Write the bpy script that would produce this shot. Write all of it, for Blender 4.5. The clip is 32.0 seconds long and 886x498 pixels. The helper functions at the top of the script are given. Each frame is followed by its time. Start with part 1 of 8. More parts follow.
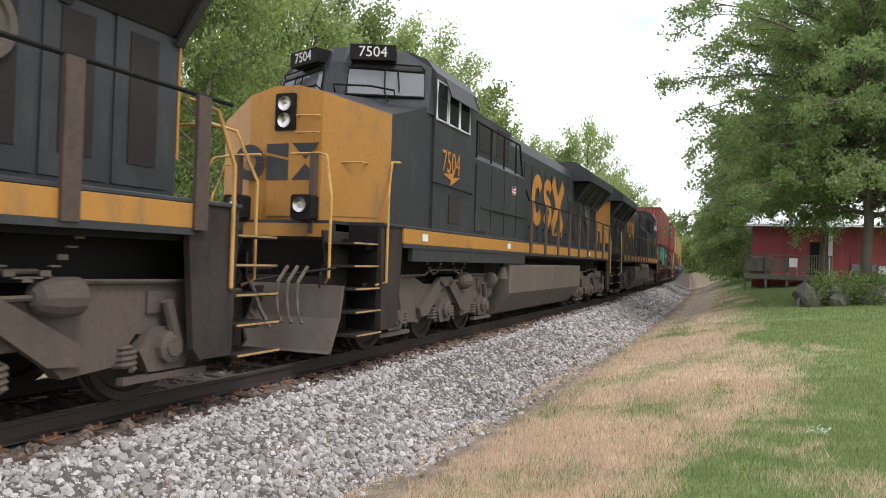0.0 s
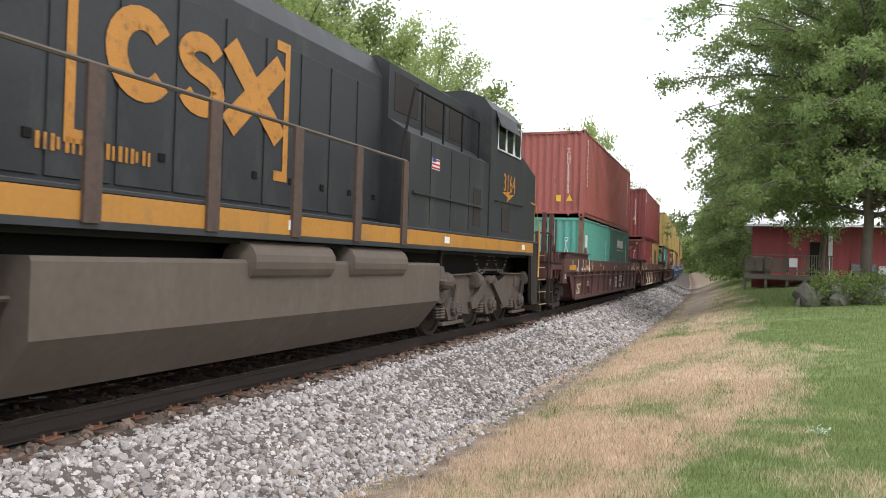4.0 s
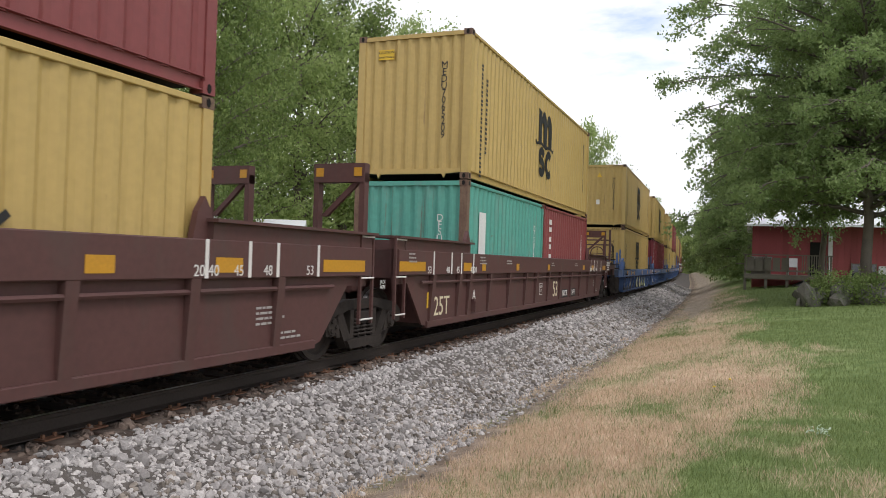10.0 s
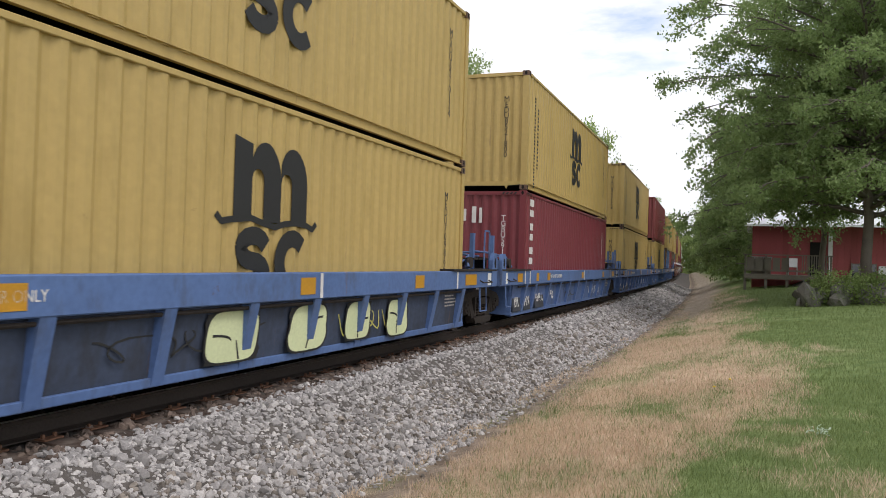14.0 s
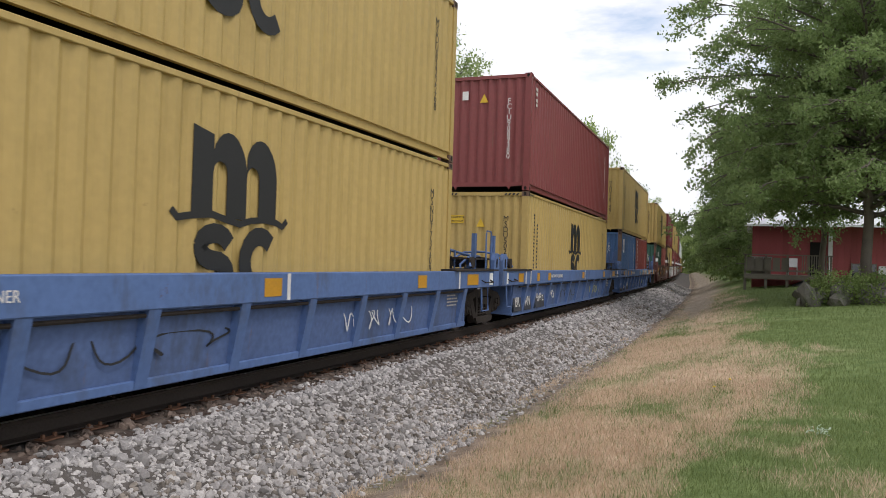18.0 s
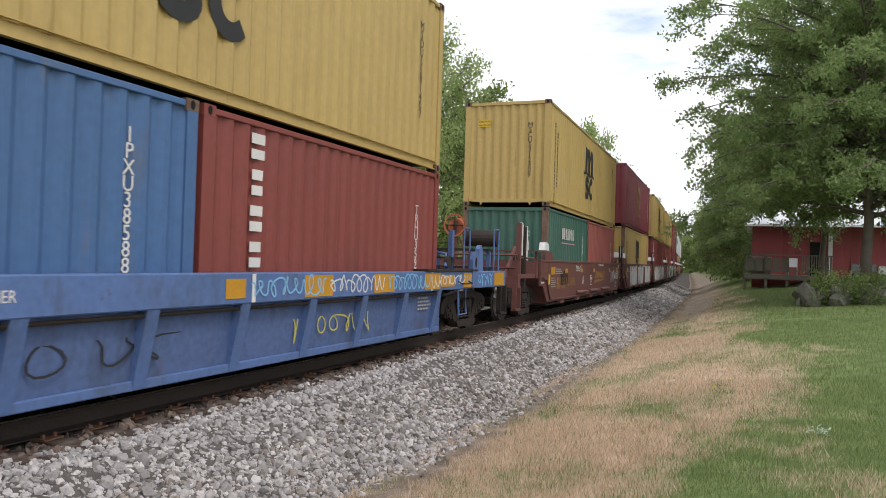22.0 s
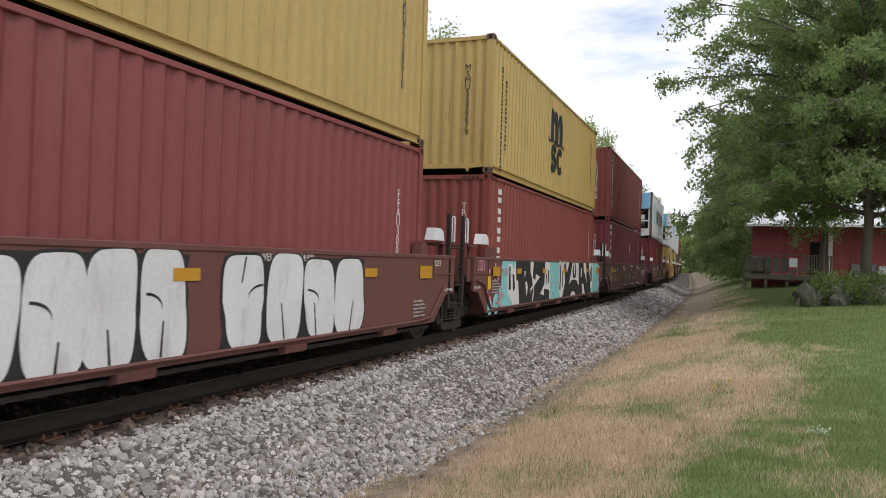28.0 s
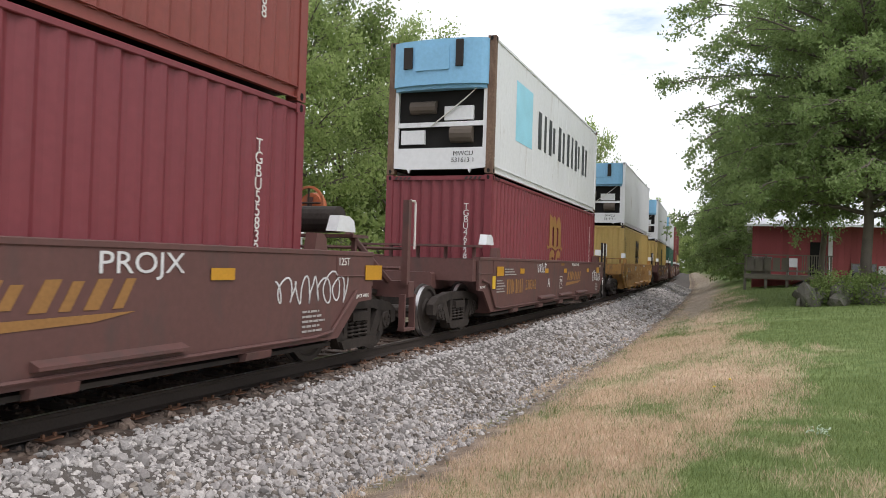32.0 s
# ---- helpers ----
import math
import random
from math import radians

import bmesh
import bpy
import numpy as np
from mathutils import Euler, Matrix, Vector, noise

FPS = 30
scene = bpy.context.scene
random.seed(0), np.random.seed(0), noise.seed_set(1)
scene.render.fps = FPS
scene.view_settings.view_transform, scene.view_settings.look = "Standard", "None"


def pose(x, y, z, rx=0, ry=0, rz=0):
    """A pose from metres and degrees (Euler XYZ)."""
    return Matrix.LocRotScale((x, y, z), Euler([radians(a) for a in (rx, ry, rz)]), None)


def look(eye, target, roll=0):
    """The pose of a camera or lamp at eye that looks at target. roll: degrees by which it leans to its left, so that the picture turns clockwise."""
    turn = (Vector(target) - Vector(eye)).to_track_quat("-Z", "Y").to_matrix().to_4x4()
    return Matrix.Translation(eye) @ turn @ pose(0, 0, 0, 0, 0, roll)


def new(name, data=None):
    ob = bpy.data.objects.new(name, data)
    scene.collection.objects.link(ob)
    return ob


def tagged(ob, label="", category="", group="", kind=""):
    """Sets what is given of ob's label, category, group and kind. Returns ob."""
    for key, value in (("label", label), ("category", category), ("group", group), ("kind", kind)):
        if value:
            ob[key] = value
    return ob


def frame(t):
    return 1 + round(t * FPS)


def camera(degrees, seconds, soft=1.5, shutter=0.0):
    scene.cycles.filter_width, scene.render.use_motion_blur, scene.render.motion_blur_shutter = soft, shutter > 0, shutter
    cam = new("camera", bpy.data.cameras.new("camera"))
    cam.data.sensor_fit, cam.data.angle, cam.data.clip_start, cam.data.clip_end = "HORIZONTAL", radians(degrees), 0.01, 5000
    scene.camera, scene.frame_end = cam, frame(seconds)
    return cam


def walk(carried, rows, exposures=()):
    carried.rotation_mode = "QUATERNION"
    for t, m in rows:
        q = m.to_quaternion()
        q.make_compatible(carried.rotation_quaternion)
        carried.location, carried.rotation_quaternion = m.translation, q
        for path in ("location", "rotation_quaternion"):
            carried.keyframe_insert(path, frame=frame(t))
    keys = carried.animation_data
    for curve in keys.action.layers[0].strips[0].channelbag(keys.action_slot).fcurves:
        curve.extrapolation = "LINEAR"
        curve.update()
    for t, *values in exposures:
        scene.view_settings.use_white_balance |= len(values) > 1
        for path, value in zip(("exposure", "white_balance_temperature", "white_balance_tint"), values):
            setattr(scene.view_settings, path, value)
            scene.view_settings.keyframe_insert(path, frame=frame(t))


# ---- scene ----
# The camera stands on the lawn beside a curving main line; the train comes towards it.
# World: x to the right of the track, y along it away from the camera, z = 0 at the rail top.
cam = camera(60.64, 32.0, soft=0.7, shutter=0.08)
EYE = (6.253, 0.0, 1.403)
YAW, PITCH = radians(22.705), radians(0.789)
AIM = (EYE[0] - math.sin(YAW) * math.cos(PITCH) * 20, EYE[1] + math.cos(YAW) * math.cos(PITCH) * 20, EYE[2] + math.sin(PITCH) * 20)
walk(cam, [(0, look(EYE, AIM, 1.775)), (32, look(EYE, AIM, 1.775))],
     [(t, stops, 6300, 12) for t, stops in ((0, 0.0), (3, 0.12), (6, 0.03), (8, -0.12), (10, -0.4), (13, -0.2), (14, -0.45), (17, -0.42), (19, -0.65), (21, -0.55), (23, -0.25), (28, -0.55), (32, -0.3))])

# ---- light: a bright, thinly overcast sky with some blue ----
SUN_ELEV, SUN_ROT = 52.0, 150.0
world = bpy.data.worlds.new("world")
scene.world = world
world.use_nodes = True
wn, wl = world.node_tree.nodes, world.node_tree.links
wn.clear()
w_out, w_bg = wn.new("ShaderNodeOutputWorld"), wn.new("ShaderNodeBackground")
w_sky = wn.new("ShaderNodeTexSky")
w_sky.sky_type, w_sky.sun_disc = "NISHITA", False
w_sky.sun_elevation, w_sky.sun_rotation = radians(SUN_ELEV), radians(SUN_ROT)
w_tc, w_map, w_noise, w_ramp, w_mix = (wn.new(n) for n in ("ShaderNodeTexCoord", "ShaderNodeMapping", "ShaderNodeTexNoise", "ShaderNodeValToRGB", "ShaderNodeMix"))
w_gain = wn.new("ShaderNodeMix")
w_gain.data_type, w_gain.blend_type = "RGBA", "MULTIPLY"
w_gain.inputs["Factor"].default_value = 1.0
w_gain.inputs["B"].default_value = (0.22, 0.20, 0.18, 1)
w_mix.data_type = "RGBA"
w_map.inputs["Scale"].default_value = (2.0, 2.0, 7.0)
w_map.inputs["Location"].default_value = (0.7, 0.35, 0.1)
w_noise.inputs["Scale"].default_value, w_noise.inputs["Detail"].default_value, w_noise.inputs["Roughness"].default_value = 1.6, 7.0, 0.55
w_ramp.color_ramp.elements[0].position, w_ramp.color_ramp.elements[1].position = 0.29, 0.43
w_mix.inputs["B"].default_value = (1.10, 1.10, 1.13, 1)
wl.new(w_tc.outputs["Generated"], w_map.inputs["Vector"])
wl.new(w_map.outputs["Vector"], w_noise.inputs["Vector"])
wl.new(w_noise.outputs["Fac"], w_ramp.inputs["Fac"])
wl.new(w_sky.outputs["Color"], w_gain.inputs["A"])
wl.new(w_gain.outputs["Result"], w_mix.inputs["A"])
wl.new(w_ramp.outputs["Color"], w_mix.inputs["Factor"])
wl.new(w_mix.outputs["Result"], w_bg.inputs["Color"])
wl.new(w_bg.outputs["Background"], w_out.inputs["Surface"])
w_bg.inputs["Strength"].default_value = 1.4
sun_data = bpy.data.lights.new("sun", "SUN")
sun_data.energy, sun_data.angle, sun_data.color = 1.9, radians(14), (1.0, 0.96, 0.90)
sun = new("sun", sun_data)
SUN_AZ = radians(118)      # the sun stands behind the camera, over its right shoulder
sun.matrix_world = look((math.sin(SUN_AZ) * 60, math.cos(SUN_AZ) * 60, 80), (0, 0, 0))

# ---- materials ----
MATS = {}


def mat(name, col, rough=0.6, metal=0.0, var=0.18, scale=6.0, bump=0.1, dirt=None, dirt_amt=0.0, island=0.0, obj=0.0, spec=0.4, spots=0.0):
    """A surface with broad stains and fine grain; dirt: a second colour laid on in patches; island/obj: spread of brightness from piece to piece."""
    if name in MATS:
        return MATS[name]
    m = bpy.data.materials.new(name)
    m.use_nodes = True
    nt, ln = m.node_tree.nodes, m.node_tree.links
    b = nt["Principled BSDF"]
    b.inputs["Roughness"].default_value, b.inputs["Metallic"].default_value, b.inputs["Specular IOR Level"].default_value = rough, metal, spec
    tc = nt.new("ShaderNodeTexCoord")
    n1, n2 = nt.new("ShaderNodeTexNoise"), nt.new("ShaderNodeTexNoise")
    n1.inputs["Scale"].default_value, n1.inputs["Detail"].default_value = scale * 0.22, 6
    n2.inputs["Scale"].default_value, n2.inputs["Detail"].default_value = scale * 5, 4
    ln.new(tc.outputs["Object"], n1.inputs["Vector"])
    ln.new(tc.outputs["Object"], n2.inputs["Vector"])
    add = nt.new("ShaderNodeMath")
    add.operation = "ADD"
    ln.new(n1.outputs["Fac"], add.inputs[0])
    ln.new(n2.outputs["Fac"], add.inputs[1])
    val = nt.new("ShaderNodeMapRange")
    val.inputs["From Min"].default_value, val.inputs["From Max"].default_value = 0.6, 1.4
    val.inputs["To Min"].default_value, val.inputs["To Max"].default_value = 1 - var, 1 + var
    ln.new(add.outputs[0], val.inputs["Value"])
    value = val.outputs["Result"]
    for amount, kind, out in ((island, "ShaderNodeNewGeometry", "Random Per Island"), (obj, "ShaderNodeObjectInfo", "Random")):
        if amount:
            g = nt.new(kind)
            r = nt.new("ShaderNodeMapRange")
            r.inputs["To Min"].default_value, r.inputs["To Max"].default_value = 1 - amount, 1 + amount
            ln.new(g.outputs[out], r.inputs["Value"])
            mu = nt.new("ShaderNodeMath")
            mu.operation = "MULTIPLY"
            ln.new(value, mu.inputs[0])
            ln.new(r.outputs["Result"], mu.inputs[1])
            value = mu.outputs[0]
    hsv = nt.new("ShaderNodeHueSaturation")
    hsv.inputs["Color"].default_value = (*col, 1)
    ln.new(value, hsv.inputs["Value"])
    colour = hsv.outputs["Color"]
    if dirt:
        n3, rp, mx = nt.new("ShaderNodeTexNoise"), nt.new("ShaderNodeValToRGB"), nt.new("ShaderNodeMix")
        mx.data_type = "RGBA"
        mp = nt.new("ShaderNodeMapping")
        mp.inputs["Scale"].default_value = (1.6, 1.6, 0.55)
        ln.new(tc.outputs["Object"], mp.inputs["Vector"])
        n3.inputs["Scale"].default_value, n3.inputs["Detail"].default_value, n3.inputs["Roughness"].default_value = scale * 0.45, 9, 0.68
        ln.new(mp.outputs["Vector"], n3.inputs["Vector"])
        rp.color_ramp.elements[0].position, rp.color_ramp.elements[1].position = 0.62 - dirt_amt * 0.3, 0.82 - dirt_amt * 0.3
        ln.new(n3.outputs["Fac"], rp.inputs["Fac"])
        ln.new(rp.outputs["Color"], mx.inputs["Factor"])
        ln.new(colour, mx.inputs["A"])
        mx.inputs["B"].default_value = (*dirt, 1)
        colour = mx.outputs["Result"]
    if spots:      # rust: small chips, and runs drawn down from them
        for stretch, sc, lo, tone in (((1.0, 1.0, 1.0), 2.6, 0.70, (0.10, 0.045, 0.025)), ((3.2, 3.2, 0.16), 2.2, 0.66, (0.15, 0.085, 0.055))):
            n4, r4, m4, mp4 = nt.new("ShaderNodeTexNoise"), nt.new("ShaderNodeMapRange"), nt.new("ShaderNodeMix"), nt.new("ShaderNodeMapping")
            m4.data_type = "RGBA"
            mp4.inputs["Scale"].default_value = stretch
            ln.new(tc.outputs["Object"], mp4.inputs["Vector"])
            ln.new(mp4.outputs["Vector"], n4.inputs["Vector"])
            n4.inputs["Scale"].default_value, n4.inputs["Detail"].default_value, n4.inputs["Roughness"].default_value = sc, 10, 0.72
            r4.inputs["From Min"].default_value, r4.inputs["From Max"].default_value = lo - 0.08 * spots, lo + 0.07 - 0.08 * spots
            r4.inputs["To Max"].default_value = 0.75
            ln.new(n4.outputs["Fac"], r4.inputs["Value"])
            ln.new(r4.outputs["Result"], m4.inputs["Factor"])
            ln.new(colour, m4.inputs["A"])
            m4.inputs["B"].default_value = (*tone, 1)
            colour = m4.outputs["Result"]
    ln.new(colour, b.inputs["Base Color"])
    if bump:
        bp = nt.new("ShaderNodeBump")
        bp.inputs["Strength"].default_value, bp.inputs["Distance"].default_value = bump, 0.01
        ln.new(n2.outputs["Fac"], bp.inputs["Height"])
        ln.new(bp.outputs["Normal"], b.inputs["Normal"])
    MATS[name] = m
    return m


def leafy(name, col, col2, trans=0.35):
    """Leaves and grass blades: two greens mixed from piece to piece, with light coming through."""
    m = bpy.data.materials.new(name)
    m.use_nodes = True
    nt, ln = m.node_tree.nodes, m.node_tree.links
    b = nt["Principled BSDF"]
    g, mx, tc, n1 = nt.new("ShaderNodeNewGeometry"), nt.new("ShaderNodeMix"), nt.new("ShaderNodeTexCoord"), nt.new("ShaderNodeTexNoise")
    mx.data_type = "RGBA"
    mx.inputs["A"].default_value, mx.inputs["B"].default_value = (*col, 1), (*col2, 1)
    n1.inputs["Scale"].default_value, n1.inputs["Detail"].default_value = 0.5, 3
    ln.new(tc.outputs["Object"], n1.inputs["Vector"])
    av = nt.new("ShaderNodeMath")
    av.operation = "MULTIPLY_ADD"
    av.inputs[1].default_value = 0.65
    ln.new(g.outputs["Random Per Island"], av.inputs[0])
    half = nt.new("ShaderNodeMath")
    half.operation = "MULTIPLY"
    half.inputs[1].default_value = 0.4
    ln.new(n1.outputs["Fac"], half.inputs[0])
    ln.new(half.outputs[0], av.inputs[2])
    ln.new(av.outputs[0], mx.inputs["Factor"])
    ln.new(mx.outputs["Result"], b.inputs["Base Color"])
    b.inputs["Roughness"].default_value, b.inputs["Specular IOR Level"].default_value = 0.55, 0.25
    tr, ms = nt.new("ShaderNodeBsdfTranslucent"), nt.new("ShaderNodeMixShader")
    ln.new(mx.outputs["Result"], tr.inputs["Color"])
    ms.inputs["Fac"].default_value = trans
    ln.new(b.outputs["BSDF"], ms.inputs[1])
    ln.new(tr.outputs["BSDF"], ms.inputs[2])
    ln.new(ms.outputs["Shader"], nt["Material Output"].inputs["Surface"])
    MATS[name] = m
    return m


GRIME = (0.085, 0.066, 0.052)
RUST = (0.16, 0.07, 0.035)
M_loco = mat("loco_dark_blue_paint", (0.030, 0.032, 0.035), 0.48, var=0.16, scale=3, bump=0.03, dirt=(0.058, 0.056, 0.053), dirt_amt=0.3, spec=0.3)
M_yel = mat("loco_yellow_paint", (0.37, 0.175, 0.030), 0.5, var=0.14, scale=4, bump=0.05, dirt=(0.20, 0.12, 0.05), dirt_amt=0.28, spots=0.30)
M_rail_yel = mat("handrail_yellow_paint", (0.46, 0.27, 0.075), 0.5, var=0.2, dirt=(0.20, 0.12, 0.06), dirt_amt=0.45)
M_under = mat("road_grime_on_steel", (0.034, 0.027, 0.023), 0.82, var=0.35, scale=5, bump=0.25, dirt=(0.018, 0.015, 0.013), dirt_amt=0.5, spec=0.25)
M_dusty = mat("dusty_taupe_steel", (0.084, 0.066, 0.053), 0.85, var=0.26, scale=4, bump=0.15, dirt=(0.060, 0.048, 0.040), dirt_amt=0.40)
M_postbrown = mat("brown_grimed_post", (0.075, 0.050, 0.040), 0.75, var=0.3, scale=4, bump=0.1, dirt=(0.035, 0.030, 0.028), dirt_amt=0.4)
M_treadlip = mat("worn_step_edge", (0.36, 0.23, 0.09), 0.6, var=0.3, dirt=(0.12, 0.08, 0.05), dirt_amt=0.5)
M_tank = mat("dusty_grey_tank_paint", (0.095, 0.076, 0.061), 0.75, var=0.16, scale=2, bump=0.08, dirt=(0.125, 0.103, 0.084), dirt_amt=0.35)
M_black = mat("black_steel", (0.011, 0.010, 0.0095), 0.8, var=0.3, bump=0.2, spec=0.2)
M_grille = mat("dark_grille", (0.020, 0.016, 0.014), 0.8, var=0.3, scale=20, bump=0.5)
M_wheel = mat("wheel_steel", (0.045, 0.036, 0.031), 0.65, 0.3, var=0.3, bump=0.15)
M_tread = mat("polished_steel", (0.55, 0.54, 0.53), 0.28, 1.0, var=0.1, bump=0.02)
M_glass = mat("window_glass", (0.015, 0.018, 0.02), 0.05, var=0.0, bump=0.0, spec=0.8)
M_windsh = mat("windshield_glass", (0.13, 0.14, 0.15), 0.08, var=0.05, bump=0.0, spec=0.9)
M_white = mat("white_lettering", (0.62, 0.60, 0.57), 0.6, var=0.12, bump=0.0)
M_print = mat("faded_small_print", (0.34, 0.32, 0.30), 0.7, var=0.2, bump=0.0)
M_cream = mat("cream_lettering", (0.60, 0.54, 0.38), 0.6, var=0.12, bump=0.0)
M_orange = mat("orange_reflector", (0.47, 0.235, 0.016), 0.45, var=0.2, bump=0.0)
M_decal = mat("orange_yellow_logo_paint", (0.42, 0.185, 0.030), 0.5, var=0.16, bump=0.0, dirt=(0.10, 0.06, 0.04), dirt_amt=0.3)
M_blackpaint = mat("black_logo_paint", (0.018, 0.018, 0.018), 0.6, var=0.15, bump=0.0)
M_goldpaint = mat("gold_logo_paint", (0.27, 0.135, 0.040), 0.6, var=0.2, bump=0.0)
M_brown = mat("brown_freight_paint", (0.0840, 0.0360, 0.0320), 0.62, var=0.16, scale=3, bump=0.06, dirt=(0.075, 0.045, 0.038), dirt_amt=0.42, spots=0.25)
M_redbrown = mat("red_brown_freight_paint", (0.128, 0.048, 0.040), 0.62, var=0.16, scale=3, bump=0.06, dirt=(0.10, 0.05, 0.04), dirt_amt=0.38, spots=0.30)
M_oldbrown = mat("dull_brown_freight_paint", (0.105, 0.048, 0.042), 0.65, var=0.16, scale=3, bump=0.06, dirt=(0.07, 0.045, 0.04), dirt_amt=0.4, spots=0.30)
M_blue = mat("faded_blue_freight_paint", (0.082, 0.140, 0.300), 0.6, var=0.22, scale=3, bump=0.06, dirt=(0.066, 0.085, 0.135), dirt_amt=0.35, spots=0.40)
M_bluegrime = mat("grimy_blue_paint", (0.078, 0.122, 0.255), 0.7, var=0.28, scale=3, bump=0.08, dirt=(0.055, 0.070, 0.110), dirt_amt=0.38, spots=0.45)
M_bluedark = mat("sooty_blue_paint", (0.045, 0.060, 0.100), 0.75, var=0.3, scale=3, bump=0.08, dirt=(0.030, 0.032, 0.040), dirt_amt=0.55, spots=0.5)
M_lightblue = mat("light_blue_paint", (0.20, 0.42, 0.62), 0.5, var=0.12, scale=3, bump=0.04)
M_steelrail = mat("rail_steel", (0.042, 0.032, 0.027), 0.65, 0.2, var=0.3, scale=8, bump=0.2)
M_tie = mat("creosoted_timber", (0.075, 0.050, 0.038), 0.9, var=0.4, scale=7, bump=0.5, dirt=(0.16, 0.13, 0.11), dirt_amt=0.35, obj=0.25)
M_plate = mat("rusty_plate", (0.17, 0.085, 0.05), 0.85, var=0.35, bump=0.3, obj=0.2)
M_stone = mat("pale_crushed_stone", (0.280, 0.262, 0.250), 0.85, var=0.3, scale=14, bump=0.3, island=0.42, obj=0.3)
M_dstone = mat("dirty_brown_stone", (0.195, 0.168, 0.142), 0.9, var=0.3, scale=14, bump=0.3, island=0.45)
M_rstone = mat("rust_stained_stone", (0.155, 0.115, 0.092), 0.9, var=0.3, scale=14, bump=0.3, island=0.4)
M_bed = mat("ballast_bed_fines", (0.105, 0.092, 0.082), 0.95, var=0.4, scale=22, bump=0.9)
# weathered grey, with the tree's shadow on the deck also put into the colour
M_conc = mat("weathered_grey_shade_boards", (0.150, 0.135, 0.110), 0.85, var=0.25, scale=5, bump=0.25)
M_barn = mat("barn_red_boards", (0.27, 0.062, 0.066), 0.75, var=0.2, scale=3, bump=0.15, obj=0.12)
M_roofw = mat("white_metal_roof", (0.72, 0.73, 0.75), 0.4, var=0.08, scale=2, bump=0.05)
M_whitewall = mat("off_white_siding", (0.62, 0.63, 0.64), 0.6, var=0.1, scale=3, bump=0.05)
M_bark = mat("grey_brown_bark", (0.150, 0.128, 0.106), 0.9, var=0.35, scale=9, bump=0.8)
M_rock = mat("field_stone", (0.17, 0.16, 0.145), 0.9, var=0.35, scale=4, bump=0.6, dirt=(0.06, 0.08, 0.03), dirt_amt=0.5)
M_leaf_a = leafy("tree_leaves", (0.205, 0.285, 0.096), (0.470, 0.555, 0.225), 0.66)
M_leaf_d = leafy("bright_tree_leaves", (0.235, 0.320, 0.110), (0.500, 0.585, 0.250), 0.66)
M_leaf_b = leafy("dark_tree_leaves", (0.105, 0.160, 0.046), (0.270, 0.345, 0.115), 0.55)
M_leaf_c = leafy("shade_tree_leaves", (0.135, 0.200, 0.068), (0.340, 0.435, 0.178), 0.60)
M_grass = leafy("green_grass_blades", (0.115, 0.165, 0.052), (0.265, 0.325, 0.125), 0.4)
M_dry = leafy("dry_grass_blades", (0.52, 0.375, 0.260), (0.74, 0.595, 0.440), 0.35)
CONT = {
    "maroon": mat("container_maroon_paint", (0.200, 0.048, 0.047), 0.5, var=0.13, scale=2.2, bump=0.04, dirt=(0.2220, 0.0777, 0.0629), dirt_amt=0.22, spots=0.35),
    "rose": mat("container_faded_rose_paint", (0.290, 0.088, 0.074), 0.55, var=0.14, scale=2.2, bump=0.04, dirt=(0.1480, 0.0518, 0.0407), dirt_amt=0.30, spots=0.50),
    "red": mat("container_rust_red_paint", (0.202, 0.047, 0.037), 0.5, var=0.13, scale=2.2, bump=0.04, dirt=(0.1480, 0.0444, 0.0296), dirt_amt=0.25, spots=0.25),
    "wine": mat("container_wine_paint", (0.168, 0.031, 0.039), 0.48, var=0.12, scale=2.2, bump=0.04, dirt=(0.1924, 0.0518, 0.0592), dirt_amt=0.18, spots=0.25),
    "yellow": mat("container_yellow_paint", (0.430, 0.305, 0.105), 0.5, var=0.10, scale=2.2, bump=0.04, dirt=(0.3404, 0.2368, 0.0740), dirt_amt=0.30, spots=0.35),
    "teal": mat("container_teal_paint", (0.0851, 0.2960, 0.2368), 0.5, var=0.13, scale=2.2, bump=0.04, dirt=(0.1480, 0.2664, 0.2220), dirt_amt=0.34, spots=0.80),
    "green": mat("container_green_paint", (0.0429, 0.1110, 0.0829), 0.5, var=0.14, scale=2.2, bump=0.04, dirt=(0.1184, 0.1480, 0.1184), dirt_amt=0.28, spots=0.50),
    "blue": mat("container_blue_paint", (0.0555, 0.1221, 0.2590), 0.5, var=0.16, scale=2.2, bump=0.04, dirt=(0.1184, 0.1258, 0.1480), dirt_amt=0.32, spots=0.60),
    "white": mat("container_white_paint", (0.66, 0.67, 0.68), 0.45, var=0.08, scale=2.2, bump=0.03, dirt=(0.2960, 0.2368, 0.1850), dirt_amt=0.12, spots=0.30),
}
M_rustpost = mat("rust_stained_paint", (0.165, 0.105, 0.070), 0.75, var=0.4, scale=5, bump=0.1, dirt=(0.085, 0.045, 0.032), dirt_amt=0.5)

# ---- mesh helpers ----


